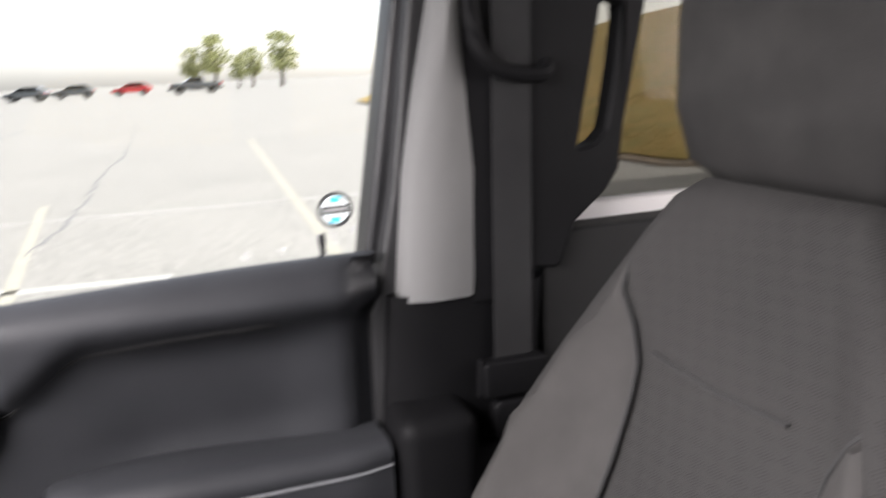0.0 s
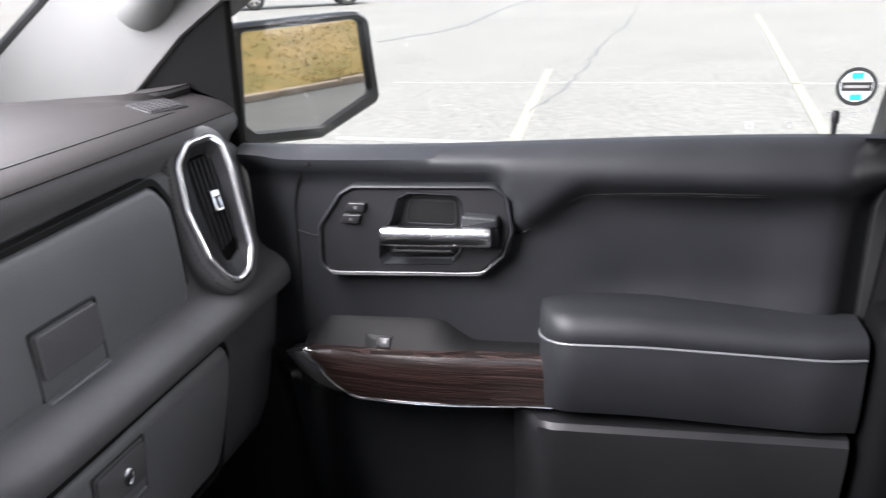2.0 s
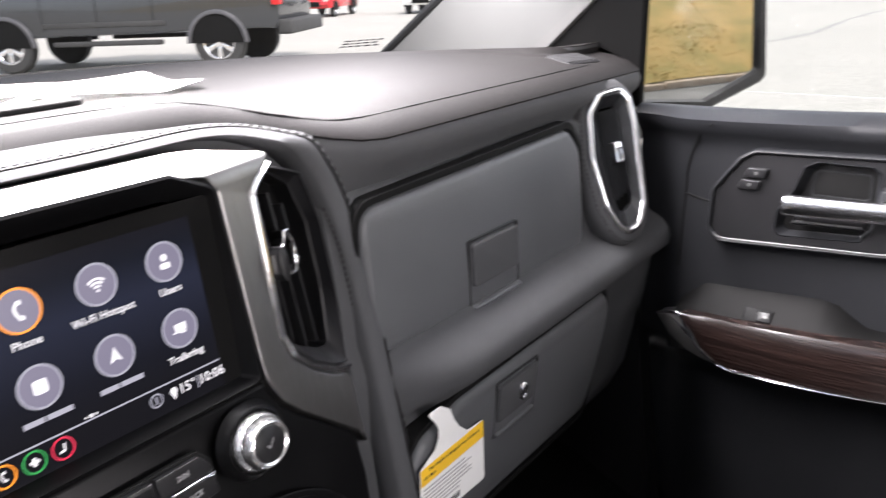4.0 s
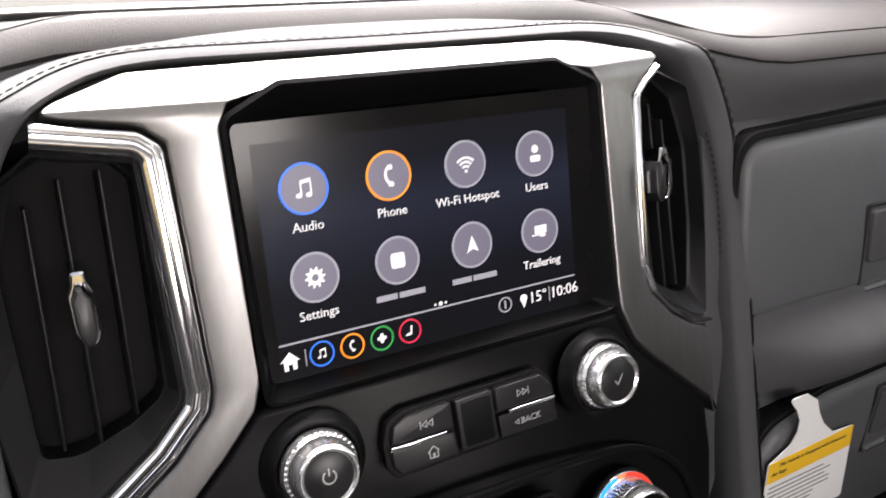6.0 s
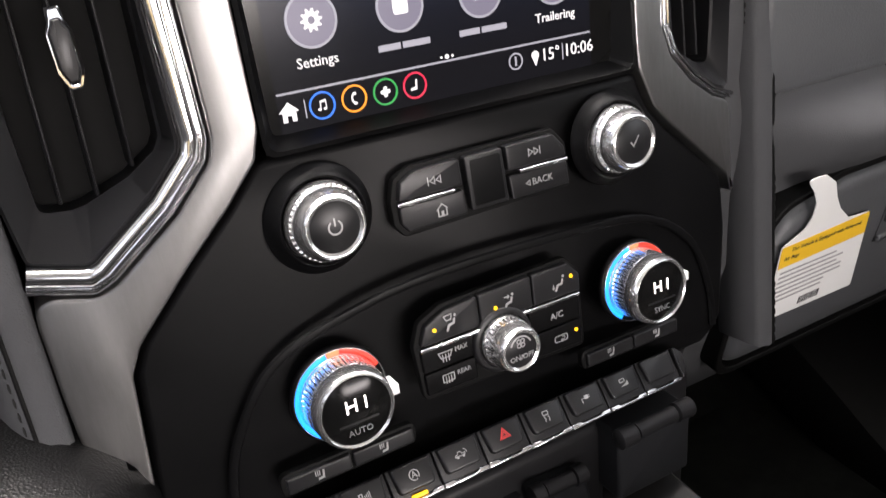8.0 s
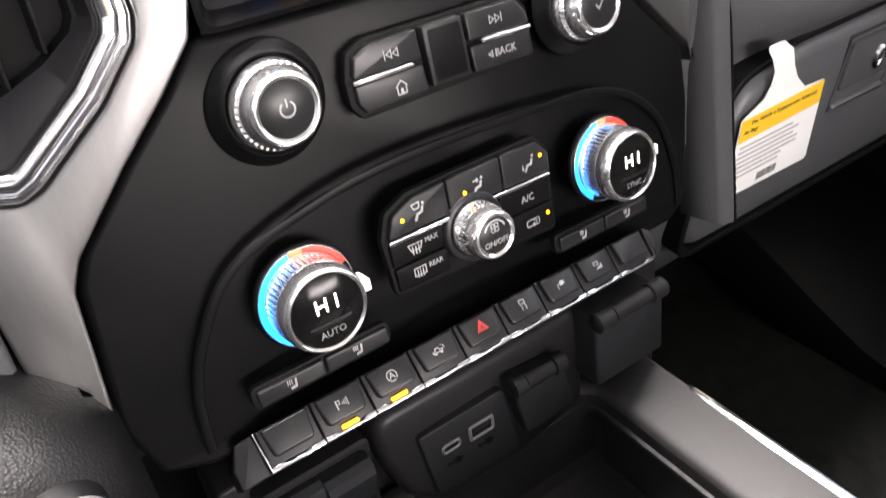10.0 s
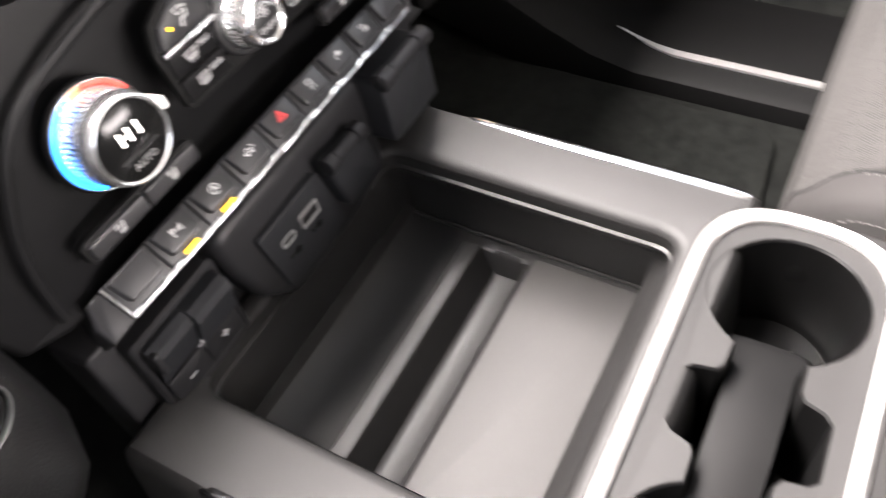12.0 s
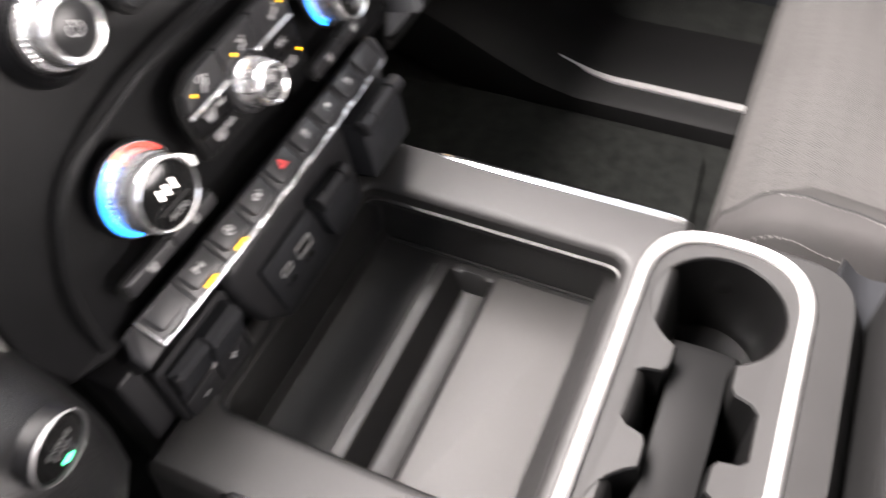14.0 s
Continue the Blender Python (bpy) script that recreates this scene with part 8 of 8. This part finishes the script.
def wheel(car, x, y, r, rim):
    M = axes((x, y, r), (1, 0, 0), (0, 0, 1))
    M = M @ Matrix.Diagonal((1, 1, 1 if y < 0 else -1, 1))
    w = part("wheel", lathe([(0.55 * r, -0.11), (0.90 * r, -0.12), (r, -0.09), (r, 0.07), (0.93 * r, 0.10), (0.66 * r, 0.105), (0.64 * r, 0.06), (0.3 * r, 0.05)], M, 36), TYRE, car, "black tyre")
    bm = framed(disc(0.65 * r, 30), disc(0.57 * r, 30), 0.03, 0.10, M, 0.01)
    for i in range(6):
        a = 60 * i
        slab([(-0.07 * r, 0.1 * r), (0.07 * r, 0.1 * r), (0.11 * r, 0.60 * r), (-0.11 * r, 0.60 * r)], 0.04, 0.085, at_uv(M, 0, 0, 0, a), 0.012, bm)
    lathe([(0.17 * r, 0.03), (0.16 * r, 0.095), (0.08 * r, 0.10)], M, 20, bm)
    part("rim", bm, rim, w, "bright spoked wheel rim")


def side_skin(car, name, profile, width, mat, label, round_=0.06):
    bm = bmesh.new()
    rows = []
    for f, k in ((-1.0, 0.94), (-0.93, 0.99), (-0.6, 1.0), (0.6, 1.0), (0.93, 0.99), (1.0, 0.94)):
        cx = sum(p[0] for p in profile) / len(profile)
        cz = sum(p[1] for p in profile) / len(profile)
        rows.append([(cx + (x - cx) * k, f * width / 2, cz + (z - cz) * k) for x, z in profile])
    return part(name, loft(rows, bm), mat, car, label, 40)


def arches(car, xs_, r, width, mat):
    for x in xs_:
        for s in (-1, 1):
            M = axes((x, s * width / 2, r), (1, 0, 0), (0, 0, 1)) @ Matrix.Diagonal((1, 1, -s, 1))
            part("wheel_arch", slab(arc(1.08 * r, 1.24 * r, 0, 180, 20), -0.02, 0.035, M, 0.012), mat, car)
            part("wheel_well", slab(arc(0.02, 1.07 * r, 0, 180, 20), -0.03, 0.008, M), DEEP, car)


def make_pickup(name, colour, label):
    car = thing(name, (0, 0, 0), label, "pickup truck")
    body = [(-2.85, 0.62), (2.75, 0.55), (2.95, 0.75), (2.95, 1.15), (2.85, 1.24), (1.35, 1.32), (-2.85, 1.34), (-2.92, 1.2), (-2.92, 0.75)]
    side_skin(car, "body", body, 1.98, colour, "dark painted body")
    cab = [(1.35, 1.30), (0.55, 1.90), (-0.75, 1.93), (-1.05, 1.34)]
    side_skin(car, "cab", cab, 1.75, colour, "")
    for s in (-1, 1):
        M = axes((0, s * 0.875, 0), (1, 0, 0), (0, 0, 1)) @ Matrix.Diagonal((1, 1, -s, 1))
        for pts in ([(1.12, 1.38), (0.52, 1.84), (0.25, 1.85), (0.22, 1.38)], [(0.14, 1.38), (0.17, 1.85), (-0.68, 1.87), (-0.88, 1.40)]):
            part("side_window", slab(fillet(pts, 0.04), -0.02, 0.012, M, 0.004), BODYG, car)
        part("side_step", block((-0.9, s * 0.98 - 0.06, 0.42), (1.0, s * 0.98 + 0.06, 0.50), 0.02, 2), TYRE, car)
        part("tail_lamp", block((-2.95, s * 0.93 - 0.07, 0.98), (-2.80, s * 0.93 + 0.065, 1.30), 0.02, 2), LAMPR, car, "red tail lamp")
        for x in (-0.80, 0.18, 1.15):
            part("door_seam", block((x - 0.006, s * 0.99 - 0.004, 0.66), (x + 0.006, s * 0.99 + 0.004, 1.33), 0.001, 1), DEEP, car)
        part("body_moulding", block((-1.0, s * 0.992 - 0.01, 0.72), (1.15, s * 0.992 + 0.012, 0.80), 0.008, 2), TYRE, car)
    part("rear_bumper", block((-3.10, -0.95, 0.52), (-2.86, 0.95, 0.75), 0.04, 3), TYRE, car, "dark rear bumper")
    part("front_bumper", block((2.85, -0.95, 0.45), (3.08, 0.95, 0.72), 0.05, 3), TRIM, car)
    arches(car, (-1.85, 1.85), 0.42, 1.98, surface("grey_arch_trim", (0.05, 0.05, 0.055), (0.07, 0.07, 0.075), 0.5, bump=0.1))
    for x in (-1.85, 1.85):
        for y in (-0.88, 0.88):
            wheel(car, x, y, 0.42, CHROME)
    return car


def make_car(name, colour, label):
    car = thing(name, (0, 0, 0), label, "car")
    body = [(-2.25, 0.45), (2.20, 0.42), (2.30, 0.60), (2.25, 0.85), (1.25, 1.02), (-2.15, 1.10), (-2.30, 0.90), (-2.32, 0.60)]
    side_skin(car, "body", body, 1.84, colour, "painted body")
    cab = [(1.25, 1.00), (0.35, 1.58), (-1.35, 1.62), (-2.15, 1.08)]
    side_skin(car, "cab", cab, 1.55, colour, "")
    for s in (-1, 1):
        M = axes((0, s * 0.775, 0), (1, 0, 0), (0, 0, 1)) @ Matrix.Diagonal((1, 1, -s, 1))
        for pts in ([(1.0, 1.08), (0.32, 1.52), (-0.35, 1.54), (-0.35, 1.10)], [(-0.42, 1.10), (-0.42, 1.54), (-1.25, 1.55), (-1.75, 1.14)]):
            part("side_window", slab(fillet(pts, 0.04), -0.02, 0.012, M, 0.004), BODYG, car)
        part("headlamp", block((2.05, s * 0.75 - 0.14, 0.72), (2.28, s * 0.75 + 0.12, 0.86), 0.03, 2), CHROME, car)
        part("tail_lamp", block((-2.32, s * 0.80 - 0.12, 0.85), (-2.18, s * 0.80 + 0.09, 1.02), 0.02, 2), LAMPR, car)
    part("grille", block((2.20, -0.45, 0.50), (2.315, 0.45, 0.72), 0.02, 2), DEEP, car)
    part("rear_window", slab(fillet([(-0.62, 0.0), (0.62, 0.0), (0.52, 0.55), (-0.52, 0.55)], 0.05), 0, 0.012, axes((-2.08, 0, 1.14), (0, -1, 0), (0.82, 0, 0.57)), 0.004), BODYG, car)
    arches(car, (-1.4, 1.4), 0.34, 1.84, DEEP)
    for x in (-1.4, 1.4):
        for y in (-0.82, 0.82):
            wheel(car, x, y, 0.34, CHROME)
    return car


BLACKP, REDP, WHITEP, GREYP = paint("black_car_paint", (0.02, 0.022, 0.025)), paint("red_car_paint", (0.40, 0.015, 0.02)), paint("white_car_paint", (0.75, 0.75, 0.74)), paint("dark_grey_car_paint", (0.06, 0.065, 0.07))
pk = make_pickup("pickup_truck", BLACKP, "black parked pickup truck with bright wheels")
d = Vector((-0.50, 0.866, 0)).normalized()
hd = math.degrees(math.atan2(d.y, d.x))
pk.matrix_basis = pose(*(Vector((11.26, 13.63, 0)) + 2.26 * d), 0, 0, hd) @ Matrix.Scale(1.22, 4)
for o in pk.children:
    o.location = (0, 0, 0)
CARS = [("car", make_car, REDP, "red parked car in a far row", (29.5, 29.0), 205), ("car", make_car, WHITEP, "white parked car in a far row", (32.5, 24.8), 205), ("car", make_car, GREYP, "dark grey parked car in a far row", (35.5, 20.6), 205)]
for nm_, mk, col, lab, (x, y), a in CARS:
    c = mk(nm_, col, lab)
    for o in c.children:
        o.location = (0, 0, 0)
    c["group"] = "cars in the far row"
    c.matrix_basis = pose(x, y, 0, 0, 0, a)
p2 = make_pickup("pickup_truck", GREYP, "dark parked pickup truck far off")
for o in p2.children:
    o.location = (0, 0, 0)
p2.matrix_basis = pose(31.5, 14.0, 0, 0, 0, 120)
# far row of vehicles at the edge of the lot
far0 = make_car("car", GREYP, "dark parked car at the lot edge")
for o in far0.children:
    o.location = (0, 0, 0)
far0.matrix_basis = pose(100, 13, 0, 0, 0, 80)
far0["group"] = "cars at the far edge"
for x, y, a in ((104, 8.5, 90),):
    copy_thing(far0, pose(x, y, 0, 0, 0, a))
fr = make_car("car", REDP, "red parked car at the lot edge")
for o in fr.children:
    o.location = (0, 0, 0)
fr.matrix_basis = pose(106, 2.2, 0, 0, 0, 88)
fw = make_pickup("pickup_truck", GREYP, "dark far parked pickup truck")
for o in fw.children:
    o.location = (0, 0, 0)
fw.matrix_basis = pose(100, -5.0, 0, 0, 0, 95)

# trees beyond the lot
# Leaf colour lightened to stand for the washed-out glare on the far trees.
LEAFM = surface("pale_glare_leaf", (0.24, 0.26, 0.10), (0.40, 0.41, 0.18), 0.8, spots=0.8, grain=10, bump=0.3, depth=0.03)
BARK = surface("bark", (0.06, 0.045, 0.03), (0.10, 0.08, 0.06), 0.95, spots=4, grain=20, bump=0.6, depth=0.03)


def make_tree(seed, h):
    rng = random.Random(seed)
    tr = thing("tree", (0, 0, 0), "leafy green tree beyond the lot", "tree", "trees beyond the lot")
    bm = tube([(0, 0, -0.3), (0.05, 0, 0.3 * h), (0.0, 0.1, 0.62 * h)], [0.05 * h, 0.035 * h, 0.012 * h], 8)
    for i in range(7):
        a, z = 2.4 * i, h * (0.25 + 0.06 * i)
        tube([(0, 0, z), (0.12 * h * math.cos(a), 0.12 * h * math.sin(a), z + 0.10 * h), (0.25 * h * math.cos(a), 0.25 * h * math.sin(a), z + 0.22 * h)], [0.02 * h, 0.012 * h, 0.004 * h], 6, False, bm)
    part("trunk", bm, BARK, tr)
    verts, faces = [], []
    for c in range(60):
        a, r, z = rng.uniform(0, 6.28), rng.uniform(0, 0.32) * h, rng.uniform(0.32, 0.95) * h
        r *= math.sqrt(max(0.05, 1 - ((z / h - 0.6) / 0.42) ** 2))
        cc = Vector((r * math.cos(a), r * math.sin(a), z))
        for i in range(60):
            p = cc + Vector([rng.gauss(0, 0.045 * h) for _ in range(3)])
            u, v = Vector([rng.gauss(0, 1) for _ in range(3)]).normalized(), Vector([rng.gauss(0, 1) for _ in range(3)]).normalized()
            s = 0.022 * h * rng.uniform(0.6, 1.3)
            k = len(verts)
            verts += [tuple(p - u * s), tuple(p + v * s * 0.6), tuple(p + u * s), tuple(p - v * s * 0.6)]
            faces.append((k, k + 1, k + 2, k + 3))
    me = bpy.data.meshes.new("crown")
    me.from_pydata(verts, [], faces)
    hang("crown", me, LEAFM, tr, "uneven leafy crown", 0)
    for o in tr.children:
        o.location = (0, 0, 0)
    return tr


rng = random.Random(9)
base_trees = [make_tree(s, h) for s, h in ((1, 7.0), (2, 9.0), (3, 5.5))]
spots = [(140 + rng.uniform(-4, 10), -7.0 - 3.4 * i) for i in range(5)] + [(150, 60), (160, -60)]
for i, (x, y) in enumerate(spots):
    s = rng.uniform(0.8, 1.25)
    if i < 3:
        base_trees[i].matrix_basis = pose(x, y, 0, 0, 0, 40 * i)
    else:
        copy_thing(base_trees[i % 3], pose(x, y, 0, 0, 0, rng.uniform(0, 360)))
